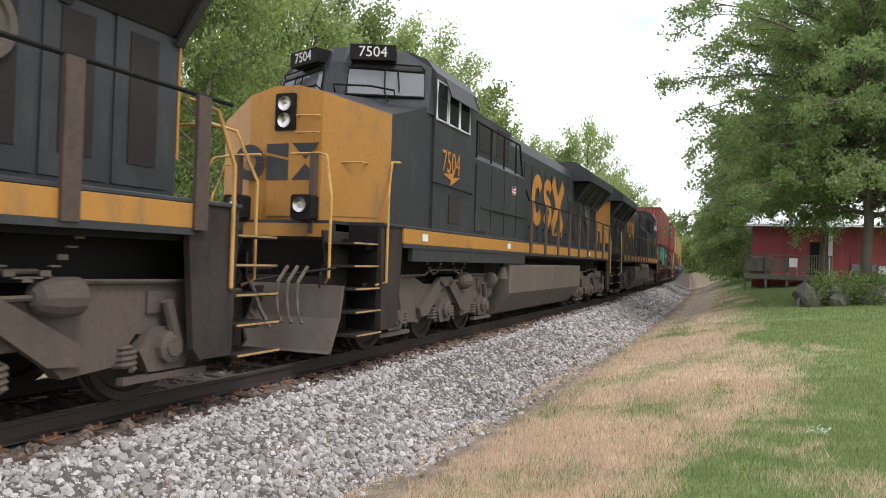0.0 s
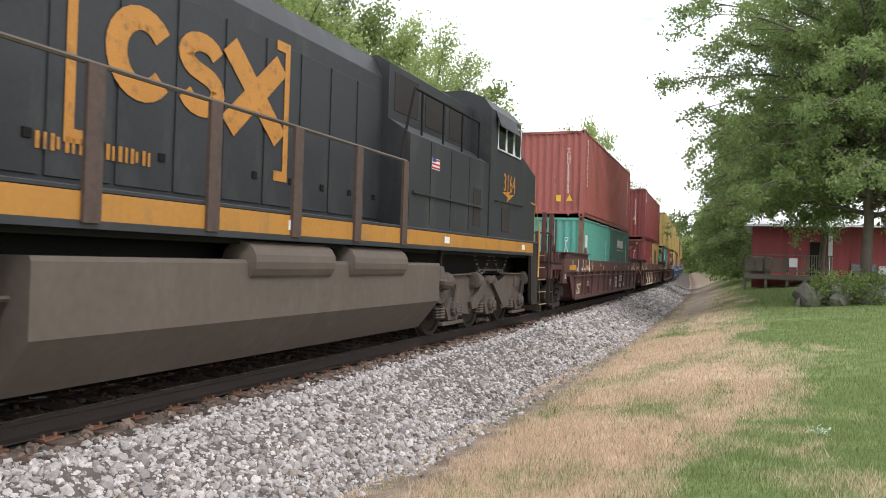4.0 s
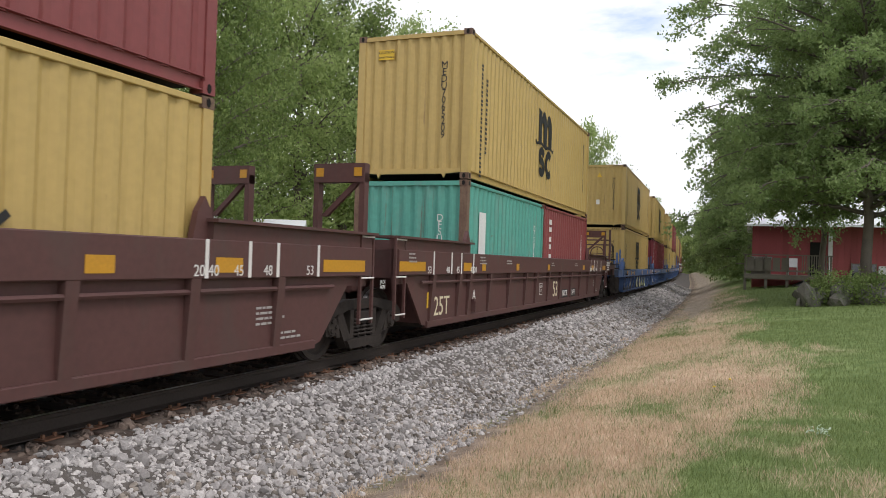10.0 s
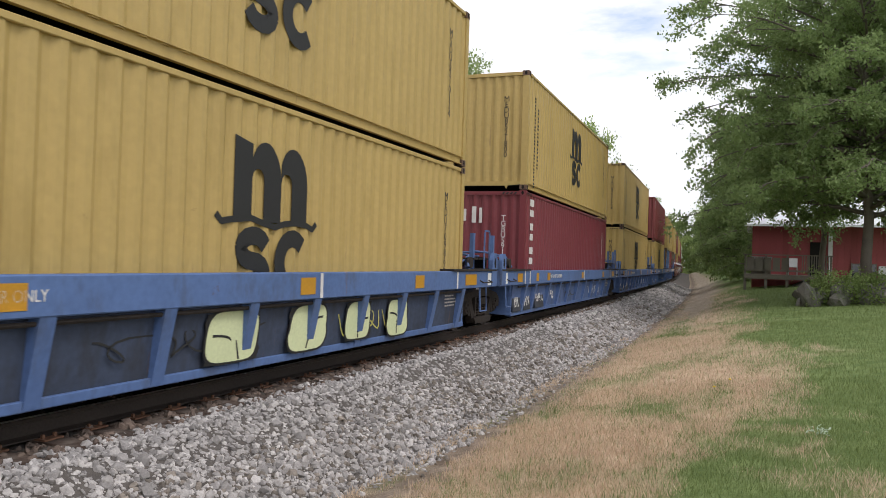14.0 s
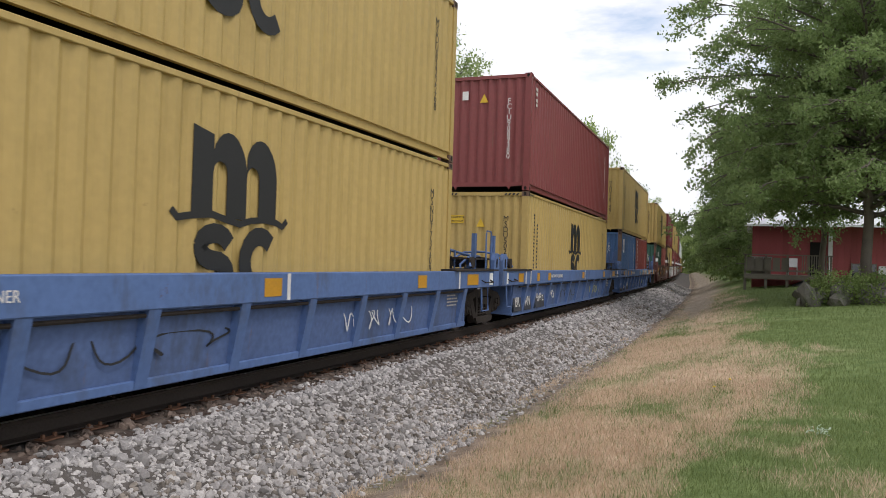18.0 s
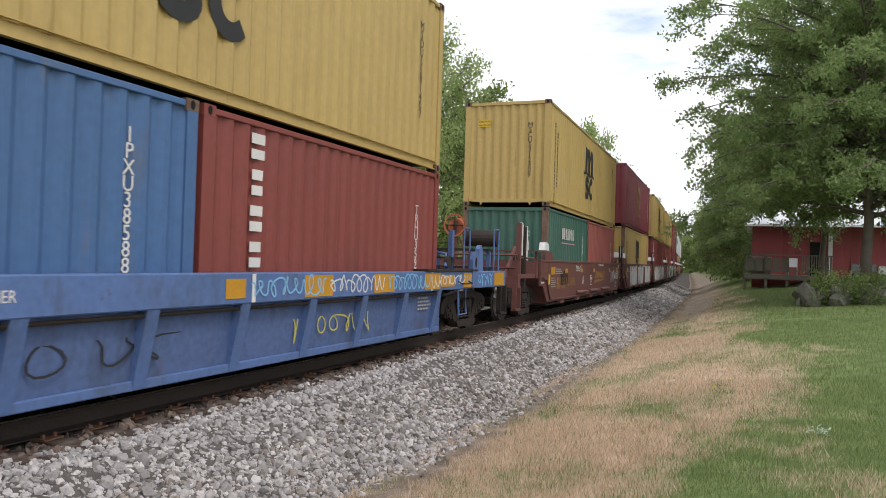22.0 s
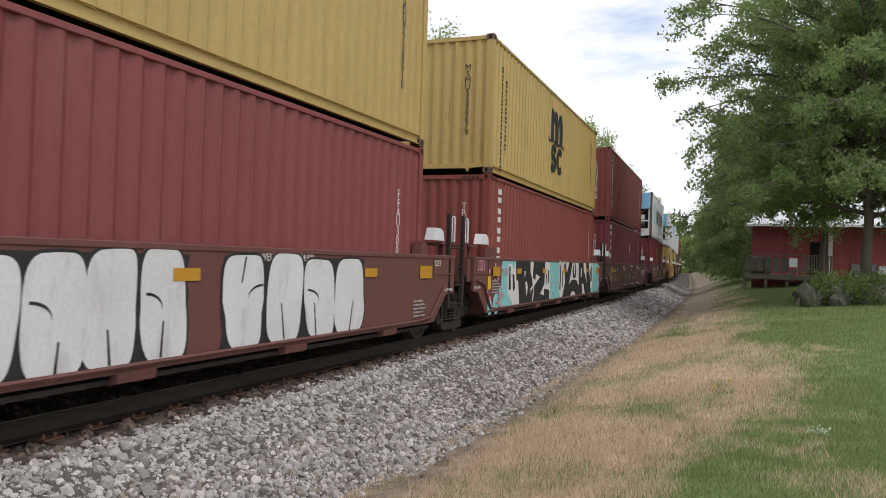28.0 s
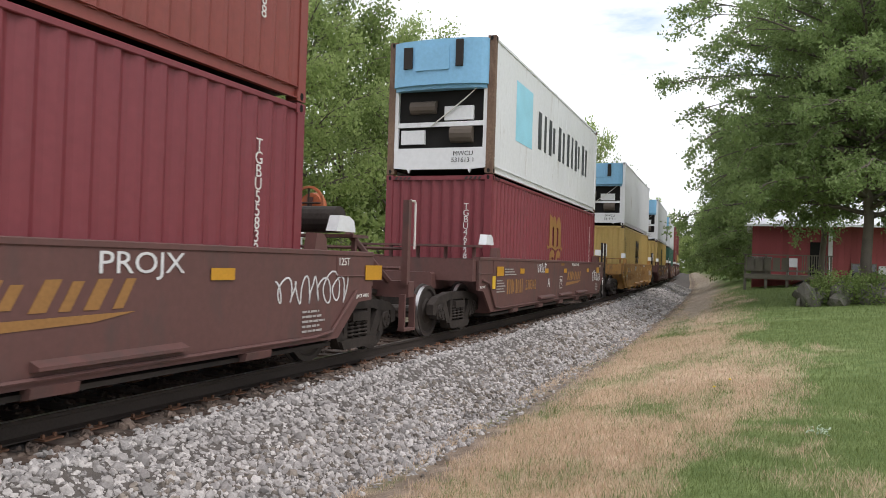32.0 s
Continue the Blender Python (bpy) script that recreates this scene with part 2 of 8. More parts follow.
class Mesh:
    """Collects boxes, prisms and tubes into one mesh."""

    def __init__(self):
        self.v, self.f = [], []

    def add(self, vs, fs):
        n = len(self.v)
        self.v += [tuple(p) for p in vs]
        self.f += [tuple(i + n for i in q) for q in fs]
        return self

    def box(self, x0, x1, y0, y1, z0, z1, c=0.0):
        """A box, its long edges cut by c."""
        if not c:
            return self.prism([(x0, z0), (x1, z0), (x1, z1), (x0, z1)], "y", y0, y1)
        return self.prism([(x0 + c, z0), (x1 - c, z0), (x1, z0 + c), (x1, z1 - c), (x1 - c, z1), (x0 + c, z1), (x0, z1 - c), (x0, z0 + c)], "y", y0, y1)

    def prism(self, poly, axis, a, b):
        """A polygon drawn out along an axis; poly in (x, z) for y, (y, z) for x, (x, y) for z."""
        put = {"y": lambda p, q: (p[0], q, p[1]), "x": lambda p, q: (q, p[0], p[1]), "z": lambda p, q: (p[0], p[1], q)}[axis]
        n = len(poly)
        vs = [put(p, a) for p in poly] + [put(p, b) for p in poly]
        fs = [tuple(range(n))[::-1], tuple(range(n, 2 * n))] + [(i, (i + 1) % n, n + (i + 1) % n, n + i) for i in range(n)]
        return self.add(vs, fs)

    def tube(self, pts, r, n=6, r1=None):
        """A round bar through the points."""
        pts = [Vector(p) for p in pts]
        r1 = r if r1 is None else r1
        rings = []
        for i, p in enumerate(pts):
            d = (pts[min(i + 1, len(pts) - 1)] - pts[max(i - 1, 0)]).normalized()
            side = d.cross(Vector((0, 0, 1)) if abs(d.z) < 0.9 else Vector((0, 1, 0))).normalized()
            up = side.cross(d)
            rr = r + (r1 - r) * i / max(1, len(pts) - 1)
            rings.append([p + (side * math.cos(a) + up * math.sin(a)) * rr for a in (2 * math.pi * k / n for k in range(n))])
        vs = [q for ring in rings for q in ring]
        fs = []
        for i in range(len(pts) - 1):
            for k in range(n):
                fs.append((i * n + k, i * n + (k + 1) % n, (i + 1) * n + (k + 1) % n, (i + 1) * n + k))
        fs += [tuple(range(n))[::-1], tuple(range(len(vs) - n, len(vs)))]
        return self.add(vs, fs)

    def lathe(self, prof, axis="x", n=24, c=(0, 0, 0), caps=True):
        """Turns a profile (along, radius) round an axis."""
        vs, fs = [], []
        for a, r in prof:
            for k in range(n):
                t = 2 * math.pi * k / n
                u, w = r * math.cos(t), r * math.sin(t)
                vs.append({"x": (c[0] + a, c[1] + u, c[2] + w), "y": (c[0] + u, c[1] + a, c[2] + w), "z": (c[0] + u, c[1] + w, c[2] + a)}[axis])
        for i in range(len(prof) - 1):
            for k in range(n):
                fs.append((i * n + k, i * n + (k + 1) % n, (i + 1) * n + (k + 1) % n, (i + 1) * n + k))
        if caps:
            fs += [tuple(range(n))[::-1], tuple(range(len(vs) - n, len(vs)))]
        return self.add(vs, fs)

    def mesh(self, name, smooth=False):
        me = bpy.data.meshes.new(name)
        me.from_pydata(self.v, [], self.f)
        bm = bmesh.new()
        bm.from_mesh(me)
        bmesh.ops.recalc_face_normals(bm, faces=bm.faces[:])
        bm.to_mesh(me)
        bm.free()
        if smooth:
            me.polygons.foreach_set("use_smooth", [True] * len(me.polygons))
        return me


CACHE = {}


def part(name, shape, material, parent, label="", at=None, smooth=False, key=None):
    """Links a shape as one mesh object under a thing or part. key: alike parts share one mesh."""
    if key is not None and key in CACHE:
        me = CACHE[key]
    else:
        me = (shape() if callable(shape) else shape)
        me = me.mesh(name, smooth) if isinstance(me, Mesh) else me
        me.materials.append(material)
        if key is not None:
            CACHE[key] = me
    ob = new(name, me)
    if me.materials[0] != material:
        ob.material_slots[0].link = "OBJECT"
        ob.material_slots[0].material = material
    ob.parent = parent
    if at is not None:
        ob.matrix_basis = at
    if label:
        ob["label"] = label
    return ob


def thing(name, label, category, group="", kind="", at=None):
    ob = tagged(new(name), label, category, group, kind)
    if at is not None:
        ob.matrix_basis = at
    return ob


def text_mesh(body, size, depth=0.004, key=None, space=1.0, line=1.0):
    k = ("text", body, size, space, line)
    if k in CACHE:
        return CACHE[k]
    cu = bpy.data.curves.new("lettering", "FONT")
    cu.body, cu.size, cu.extrude, cu.align_x, cu.align_y = body, size, depth / 2, "CENTER", "CENTER"
    cu.space_character, cu.space_line, cu.resolution_u = space, line, 3
    ob = new("lettering", cu)
    me = bpy.data.meshes.new_from_object(ob)
    bpy.data.objects.remove(ob)
    CACHE[k] = me
    return me


def side_at(x, y, z, sign=1):
    """The pose of flat lettering on a side wall that faces +x (or -x)."""
    return Matrix.Translation((x, y, z)) @ Euler((radians(90), 0, radians(90 * sign))).to_matrix().to_4x4()


def end_at(x, y, z, sign=-1):
    """The pose of flat lettering on an end wall that faces -y (or +y)."""
    return Matrix.Translation((x, y, z)) @ Euler((radians(90), 0, radians(0 if sign < 0 else 180))).to_matrix().to_4x4()


def lettering(body, size, material, parent, at, name="lettering", space=1.0, sx=1.0, line=1.0):
    me = text_mesh(body, size, space=space, line=line)
    if not me.materials:
        me.materials.append(material)
    ob = new(name, me)
    ob.material_slots[0].link = "OBJECT"
    ob.material_slots[0].material = material
    ob.parent = parent
    ob.matrix_basis = at @ Matrix.Diagonal((sx, 1, 1, 1))
    return ob


def plate(u0, u1, v0, v1, d=0.004):
    """A thin flat mark in its own plane, before it is set on a wall."""
    return Mesh().box(u0, u1, v0, v1, -d / 2, d / 2)


# ---- the line of the track and the train's way along it ----
K0, K1, CURVE_END = 0.001254, -9e-06, 108.2


def heading(s):
    if s < 0:
        return K0 * s
    q = min(s, CURVE_END)
    return K0 * q + K1 * q * q / 2


STEP = 0.5
_line = {0: (0.0, 0.0)}
for _i in range(1, 1200):
    _h = heading((_i - 0.5) * STEP)
    _line[_i] = (_line[_i - 1][0] - math.sin(_h) * STEP, _line[_i - 1][1] + math.cos(_h) * STEP)
for _i in range(-1, -700, -1):
    _h = heading((_i + 0.5) * STEP)
    _line[_i] = (_line[_i + 1][0] + math.sin(_h) * STEP, _line[_i + 1][1] - math.cos(_h) * STEP)


def centre(s):
    i = math.floor(s / STEP)
    f = s / STEP - i
    a, b = _line[i], _line[i + 1]
    return a[0] + (b[0] - a[0]) * f, a[1] + (b[1] - a[1]) * f


def beside(s, lat, z=0.0):
    """The point at the track's length s, lat metres to its right."""
    x, y = centre(s)
    h = heading(s)
    return Vector((x + lat * math.cos(h), y + lat * math.sin(h), z))


def run(t):
    """How far the train has come at t seconds, counted from 16 s."""
    return 8.597 * (t - 16) + 0.009151 * (t - 16) ** 2 / 2


MOVERS, WHEELS = [], []


def at_track(s0, t, half=6.0, z=0.0):
    """The pose of a vehicle whose middle has the place s0 in the train: it stands on two points of the track, half apart from its middle."""
    s = s0 - run(t)
    a, b = beside(s - half, 0, z), beside(s + half, 0, z)
    mid = (a + b) / 2
    return pose(mid.x, mid.y, mid.z, 0, 0, math.degrees(math.atan2(-(b.x - a.x), b.y - a.y)))


def rides(ob, s0, half=6.0, z=0.0, dy=0.0):
    """Marks a thing as part of the train; dy: its place along the vehicle."""
    MOVERS.append((ob, s0, half, z, dy))
    ob.matrix_basis = at_track(s0, 0, half, z) @ Matrix.Translation((0, dy, 0))
    return ob

# ---- ground: one sheet, laid out along the track ----


def rise(l, y):
    """The lie of the land: flat by the track, rising gently to the lawn."""
    if l < 0:
        l = -l
        base = -0.7 + 0.02 * max(0, min(l, 30) - 3)
        return (-0.2 if l < 1.55 else -0.2 - 0.5 * (l - 1.55) / 1.35 if l < 2.9 else base)
    if l < 1.55:
        return -0.2
    if l < 2.95:
        return -0.2 - 0.5 * (l - 1.55) / 1.4
    k = min(1, max(0, (l - 3) / 4))
    return -0.7 + 0.10 * min(l - 2.95, 14) + 0.016 * min(max(0, y - 3), 60) * k * k * (3 - 2 * k)


def ground_z(l, y):
    n = noise.noise((l * 0.5, y * 0.5, 3)) * 0.035 + noise.noise((l * 2.2, y * 2.2, 9)) * 0.014
    return rise(l, y) + n * min(1, max(0, (abs(l) - 1.8) / 1.5))


def dryness(l, y):
    """1 where the grass is straw, 0 where it is green."""
    edge = float(np.interp(y, (5, 7, 10, 13, 17, 34, 44), (5.9, 6.2, 7.0, 6.7, 6.1, 6.1, 5.2))) + noise.noise((l * 0.6, y * 0.35, 5)) * 1.5 + noise.noise((l * 2.6, y * 2.0, 7)) * 0.7
    k = min(1, max(0, (edge - l) / 1.7 + 0.5))
    streak = noise.noise((l * 0.8, y * 0.45, 21)) * 1.1 + noise.noise((l * 3, y * 2.4, 2)) * 0.5
    return min(1, max(0, k - max(0, streak + 0.06) * 1.25))


def soil(l, y):
    """1 on the bare strip beside the stones."""
    k = 1 - abs(l - 3.35) / (0.42 + 0.25 * noise.noise((y * 0.4, 1, 4))) * 0.75
    return min(1, max(0, k + noise.noise((l * 5, y * 5, 8)) * 0.5))


def track_way(l, y):
    """1 on the worn pale track that runs beside the line in the distance."""
    k = max(0, min(1, (y - 20) / 16)) * max(0, 1 - abs(l - 4.4 + 0.3 * noise.noise((y * 0.2, 4, 4))) / 1.5)
    return min(1, max(0, k * 1.3 + noise.noise((l * 2.5, y * 0.8, 12)) * 0.4 * min(1, k * 3)))


def spread(stops):
    out = []
    for a, b, d in stops:
        n = max(1, round((b - a) / d))
        out += [a + (b - a) * i / n for i in range(n)]
    return out + [stops[-1][1]]


S_ROWS = spread([(-300, -20, 40), (-20, 2, 1.1), (2, 20, 0.2), (20, 45, 0.4), (45, 140, 2.5), (140, 580, 40)])
L_ROWS = spread([(-500, -40, 92), (-40, -4, 3), (-4, -1.4, 0.3), (-1.4, 1.6, 0.5), (1.6, 9, 0.16), (9, 24, 0.75), (24, 60, 6), (60, 1400, 130)])


def ground_sheet():
    me = bpy.data.meshes.new("ground")
    vs, dry_v, soil_v, way_v = [], [], [], []
    for s in S_ROWS:
        for l in L_ROWS:
            p = beside(s, l)
            far = min(1, max(0, (abs(l) - 60) / 60))
            vs.append((p.x, p.y, ground_z(l, p.y) * (1 - far) + 0.5 * far - (0.10 if abs(l) < 2.9 else 0)))
            dry_v.append(dryness(l, p.y) if l > 0 else 0.3)
            way_v.append(track_way(l, p.y) if l > 0 else 0.0)
            soil_v.append(soil(l, p.y) if l > 0 else min(1, max(0, 1 - (-l - 3.5) / 4)))
    n = len(L_ROWS)
    fs = [(i * n + j, i * n + j + 1, (i + 1) * n + j + 1, (i + 1) * n + j) for i in range(len(S_ROWS) - 1) for j in range(n - 1)]
    me.from_pydata(vs, [], fs)
    for name, values in (("dry", dry_v), ("soil", soil_v), ("way", way_v)):
        me.attributes.new(name, "FLOAT", "POINT").data.foreach_set("value", values)
    me.polygons.foreach_set("use_smooth", [True] * len(fs))
    m = bpy.data.materials.new("lawn_and_soil")
    m.use_nodes = True
    nt, ln = m.node_tree.nodes, m.node_tree.links
    b = nt["Principled BSDF"]
    b.inputs["Roughness"].default_value, b.inputs["Specular IOR Level"].default_value = 0.95, 0.1
    tc = nt.new("ShaderNodeTexCoord")
    nz = [nt.new("ShaderNodeTexNoise") for _ in range(2)]
    for q, sc in zip(nz, (3.0, 45.0)):
        q.inputs["Scale"].default_value, q.inputs["Detail"].default_value = sc, 6
        ln.new(tc.outputs["Object"], q.inputs["Vector"])

    def two(c1, c2, fac):
        mx = nt.new("ShaderNodeMix")
        mx.data_type = "RGBA"
        for slot, c in (("A", c1), ("B", c2)):
            if isinstance(c, tuple):
                mx.inputs[slot].default_value = (*c, 1)
            else:
                ln.new(c, mx.inputs[slot])
        ln.new(fac, mx.inputs["Factor"])
        return mx.outputs["Result"]

    sums = nt.new("ShaderNodeMath")
    sums.operation = "MULTIPLY"
    ln.new(nz[0].outputs["Fac"], sums.inputs[0])
    ln.new(nz[1].outputs["Fac"], sums.inputs[1])
    rng = nt.new("ShaderNodeMapRange")
    rng.inputs["From Min"].default_value, rng.inputs["From Max"].default_value = 0.14, 0.36
    ln.new(sums.outputs[0], rng.inputs["Value"])
    f = rng.outputs["Result"]
    green = two((0.095, 0.140, 0.046), (0.210, 0.265, 0.104), f)
    straw = two((0.36, 0.255, 0.175), (0.62, 0.490, 0.355), f)
    earth = two((0.115, 0.086, 0.066), (0.27, 0.215, 0.172), f)
    worn = two((0.25, 0.200, 0.150), (0.44, 0.370, 0.290), f)
    at1, at2, at3 = (nt.new("ShaderNodeAttribute") for _ in range(3))
    at1.attribute_name, at2.attribute_name, at3.attribute_name = "dry", "soil", "way"
    lawn = two(green, straw, at1.outputs["Fac"])
    ln.new(two(two(lawn, worn, at3.outputs["Fac"]), earth, at2.outputs["Fac"]), b.inputs["Base Color"])
    bp = nt.new("ShaderNodeBump")
    bp.inputs["Strength"].default_value, bp.inputs["Distance"].default_value = 0.6, 0.03
    ln.new(nz[1].outputs["Fac"], bp.inputs["Height"])
    ln.new(bp.outputs["Normal"], b.inputs["Normal"])
    me.materials.append(m)
    tagged(new("ground", me), "mown lawn, part green and part straw, beside the track", "ground", kind="structure")


ground_sheet()

# ---- ballast, ties and rails ----


def sweep(prof, s_list, name):
    """Draws a closed profile (lat, z) along the track."""
    m = Mesh()
    n = len(prof)
    vs = [tuple(beside(s, l, z)) for s in s_list for l, z in prof]
    fs = [(i * n + k, i * n + (k + 1) % n, (i + 1) * n + (k + 1) % n, (i + 1) * n + k) for i in range(len(s_list) - 1) for k in range(n)]
    m.add(vs, fs)
    return m


TRACK_S = spread([(-260, 0, 20), (0, 60, 2), (60, 120, 5), (120, 560, 20)])
ballast = thing("ballast_bed", "pale grey crushed stone ballast bed under the track", "ballast", kind="structure")
part("bed", sweep([(-2.95, -0.75), (-1.6, -0.21), (1.6, -0.21), (2.98, -0.72), (2.98, -0.95), (-2.95, -0.95)], TRACK_S, "bed"), M_bed, ballast)
track = thing("railway_track", "steel rails on dark timber ties in pale ballast", "railway track", kind="structure")
RAIL = [(-0.075, -0.172), (0.075, -0.172), (0.075, -0.160), (0.012, -0.140), (0.010, -0.045), (0.036, -0.035), (0.037, -0.008), (0.028, 0.0), (-0.028, 0.0), (-0.037, -0.008), (-0.036, -0.035), (-0.010, -0.045), (-0.012, -0.140), (-0.075, -0.160)]
for side in (-1, 1):
    rail = part("rail", sweep([(side * 0.7555 + a, z) for a, z in RAIL], TRACK_S, "rail"), M_steelrail, track, "worn brown steel rail")
    part("running_surface", sweep([(side * 0.7555 + a, z) for a, z in ((-0.024, 0.0005), (0.024, 0.0005), (0.024, 0.002), (-0.024, 0.002))], TRACK_S, "running_surface"), M_tread, rail, "bright worn rail head")


def tie_shape(seed):
    r = random.Random(seed)
    m = Mesh()
    k = [r.uniform(-0.012, 0.012) for _ in range(8)]
    m.add([(-1.3 + k[0], -0.115, -0.36), (1.3 + k[1], -0.115, -0.36), (1.3 + k[2], 0.115, -0.36), (-1.3, 0.115, -0.36),
           (-1.3 + k[3], -0.11 + k[4], -0.185), (1.3 + k[5], -0.11, -0.185 + k[6]), (1.3 + k[5], 0.11, -0.188 + k[7]), (-1.3, 0.11, -0.185)],
          [(0, 3, 2, 1), (4, 5, 6, 7), (0, 1, 5, 4), (1, 2, 6, 5), (2, 3, 7, 6), (3, 0, 4, 7)])
    return m


def plate_shape():
    m = Mesh().box(-0.17, 0.17, -0.095, 0.095, -0.186, -0.171)
    for x in (-0.105, 0.105):
        for y in (-0.06, 0.06):
            m.box(x - 0.012, x + 0.012, y - 0.012, y + 0.012, -0.172, -0.140)
    return m


rng = random.Random(4)
TIE_S = []
for i in range(-14, 200):
    s = i * 0.495 + 0.12 + rng.uniform(-0.03, 0.03)
    TIE_S.append(s)
    h = math.degrees(heading(s)) + rng.uniform(-1.2, 1.2)
    p = beside(s, rng.uniform(-0.05, 0.05), rng.uniform(-0.008, 0.006))
    k = i % 4
    part("tie", lambda k=k: tie_shape(k), M_tie, track, at=pose(p.x, p.y, p.z, 0, 0, h), key=("tie", k))
    if -4 < i < 40:
        for side in (-1, 1):
            q = beside(s, side * 0.7555, 0)
            part("tie_plate", plate_shape, M_plate, track, at=pose(q.x, q.y, q.z + 0.0, 0, 0, h), key="tie_plate")

PHI = (1 + 5 ** 0.5) / 2
ICO_V = np.array([(-1, PHI, 0), (1, PHI, 0), (-1, -PHI, 0), (1, -PHI, 0), (0, -1, PHI), (0, 1, PHI), (0, -1, -PHI), (0, 1, -PHI), (PHI, 0, -1), (PHI, 0, 1), (-PHI, 0, -1), (-PHI, 0, 1)]) / 1.9
ICO_F = np.array([(0, 11, 5), (0, 5, 1), (0, 1, 7), (0, 7, 10), (0, 10, 11), (1, 5, 9), (5, 11, 4), (11, 10, 2), (10, 7, 6), (7, 1, 8), (3, 9, 4), (3, 4, 2), (3, 2, 6), (3, 6, 8), (3, 8, 9), (4, 9, 5), (2, 4, 11), (6, 2, 10), (8, 6, 7), (9, 8, 1)])
rs = np.random.RandomState(11)


def turns(n, r):
    """n random rotation matrices."""
    q = r.normal(size=(n, 4))
    q /= np.linalg.norm(q, axis=1)[:, None]
    w, x, y, z = q.T
    return np.stack([np.stack([1 - 2 * (y * y + z * z), 2 * (x * y - z * w), 2 * (x * z + y * w)], 1), np.stack([2 * (x * y + z * w), 1 - 2 * (x * x + z * z), 2 * (y * z - x * w)], 1), np.stack([2 * (x * z - y * w), 2 * (y * z + x * w), 1 - 2 * (x * x + y * y)], 1)], 1)


def bulk_mesh(name, verts, faces, material):
    me = bpy.data.meshes.new(name)
    k = faces.shape[1]
    me.vertices.add(len(verts))
    me.vertices.foreach_set("co", verts.astype(np.float32).ravel())
    me.loops.add(faces.size)
    me.loops.foreach_set("vertex_index", faces.astype(np.int32).ravel())
    me.polygons.add(len(faces))
    me.polygons.foreach_set("loop_start", np.arange(0, faces.size, k, dtype=np.int32))
    me.update(calc_edges=True)
    me.polygons.foreach_set("use_smooth", [False] * len(faces))
    me.materials.append(material)
    return me


def stone_field(bands, share=1.0):
    pts, size = [], []
    for s0, s1, l0, l1, d, sink in bands:
        n = int((s1 - s0) * (l1 - l0) / (d * d) * 1.15 * share)
        s, l = rs.uniform(s0, s1, n), rs.uniform(l0, l1, n)
        for a, b in zip(s, l):
            if l1 > 3 and b > 2.75 and rs.rand() < (b - 2.75) / 0.75 - (-0.35 if l0 == 3.0 else 0):
                continue
            if abs(b) < 1.36 and a < 26 and abs(TIE_S[max(0, min(213, round((a - 0.12) / 0.495) + 14))] - a) < 0.125 and rs.rand() < 0.86:
                continue
            p = beside(a, b)
            z = -0.205 if abs(b) < 1.6 else rise(b, p.y) - 0.01
            pts.append((p.x, p.y, z + rs.uniform(-0.4, 0.25) * d + sink))
            size.append(d * rs.uniform(0.55, 1.0))
    return np.array(pts), np.array(size)


def stones(pts, size):
    n = len(pts)
    shape = ICO_V[None] * (1 + rs.uniform(-0.28, 0.28, (n, 12, 1)))
    shape = shape * (size[:, None] * rs.uniform(0.34, 1.05, (n, 3)))[:, None, :]
    v = np.einsum("nij,nkj->nki", turns(n, rs), shape) + pts[:, None, :]
    f = ICO_F[None] + 12 * np.arange(n)[:, None, None]
    return v.reshape(-1, 3), f.reshape(-1, 3)


near_pts, near_size = stone_field([(2.6, 9.5, 1.18, 3.35, 0.040, 0), (2.6, 9.5, 1.18, 3.3, 0.054, 0.004), (9.5, 18, 1.1, 3.4, 0.052, 0), (18, 34, 1.0, 3.4, 0.078, 0), (34, 75, 0.95, 3.3, 0.14, 0), (3.5, 26, 3.0, 4.1, 0.065, 0.004), (-16, 2.6, 1.15, 3.1, 0.085, 0), (1, 30, -2.6, -0.86, 0.11, 0)])
part("stones", bulk_mesh("stones", *stones(near_pts, near_size), M_stone), M_stone, ballast, "heap of pale grey crushed stones")["kind"] = "stuff"
part("rusty_stones", bulk_mesh("rusty_stones", *stones(*stone_field([(2.4, 16, 0.86, 1.34, 0.060, 0.0), (1, 30, -0.66, 0.66, 0.075, -0.02), (16, 40, 0.86, 1.3, 0.1, 0)])), M_rstone), M_rstone, ballast, "rust-stained stones between the ties")["kind"] = "stuff"
part("dirty_stones", bulk_mesh("dirty_stones", *stones(*stone_field([(2.6, 14, 2.0, 2.9, 0.052, 0.008), (14, 40, 2.0, 2.9, 0.080, 0.008), (2.6, 20, 2.9, 4.0, 0.05, 0.004)], 0.35)), M_dstone), M_dstone, ballast, "soiled brown stones along the foot of the bed")["kind"] = "stuff"
STONE_MESHES = []
for k in range(12):
    v, f = stones(np.zeros((1, 3)), np.array([0.062]))
    STONE_MESHES.append(bulk_mesh("stone", v, f, M_stone))
for i in range(300):
    s, l = rng.uniform(2.8, 8.5), rng.uniform(1.5, 3.1)
    p = beside(s, l)
    ob = part("stone", STONE_MESHES[i % 12], M_stone, ballast, at=pose(p.x, p.y, rise(l, p.y) + 0.012, rng.uniform(0, 360), rng.uniform(0, 360), rng.uniform(0, 360))) if not STONE_MESHES[i % 12].materials else None
    if ob is None:
        ob = new("stone", STONE_MESHES[i % 12])
        ob.parent = ballast
        ob.matrix_basis = pose(p.x, p.y, rise(l, p.y) + 0.012, rng.uniform(0, 360), rng.uniform(0, 360), rng.uniform(0, 360))

# ---- grass ----


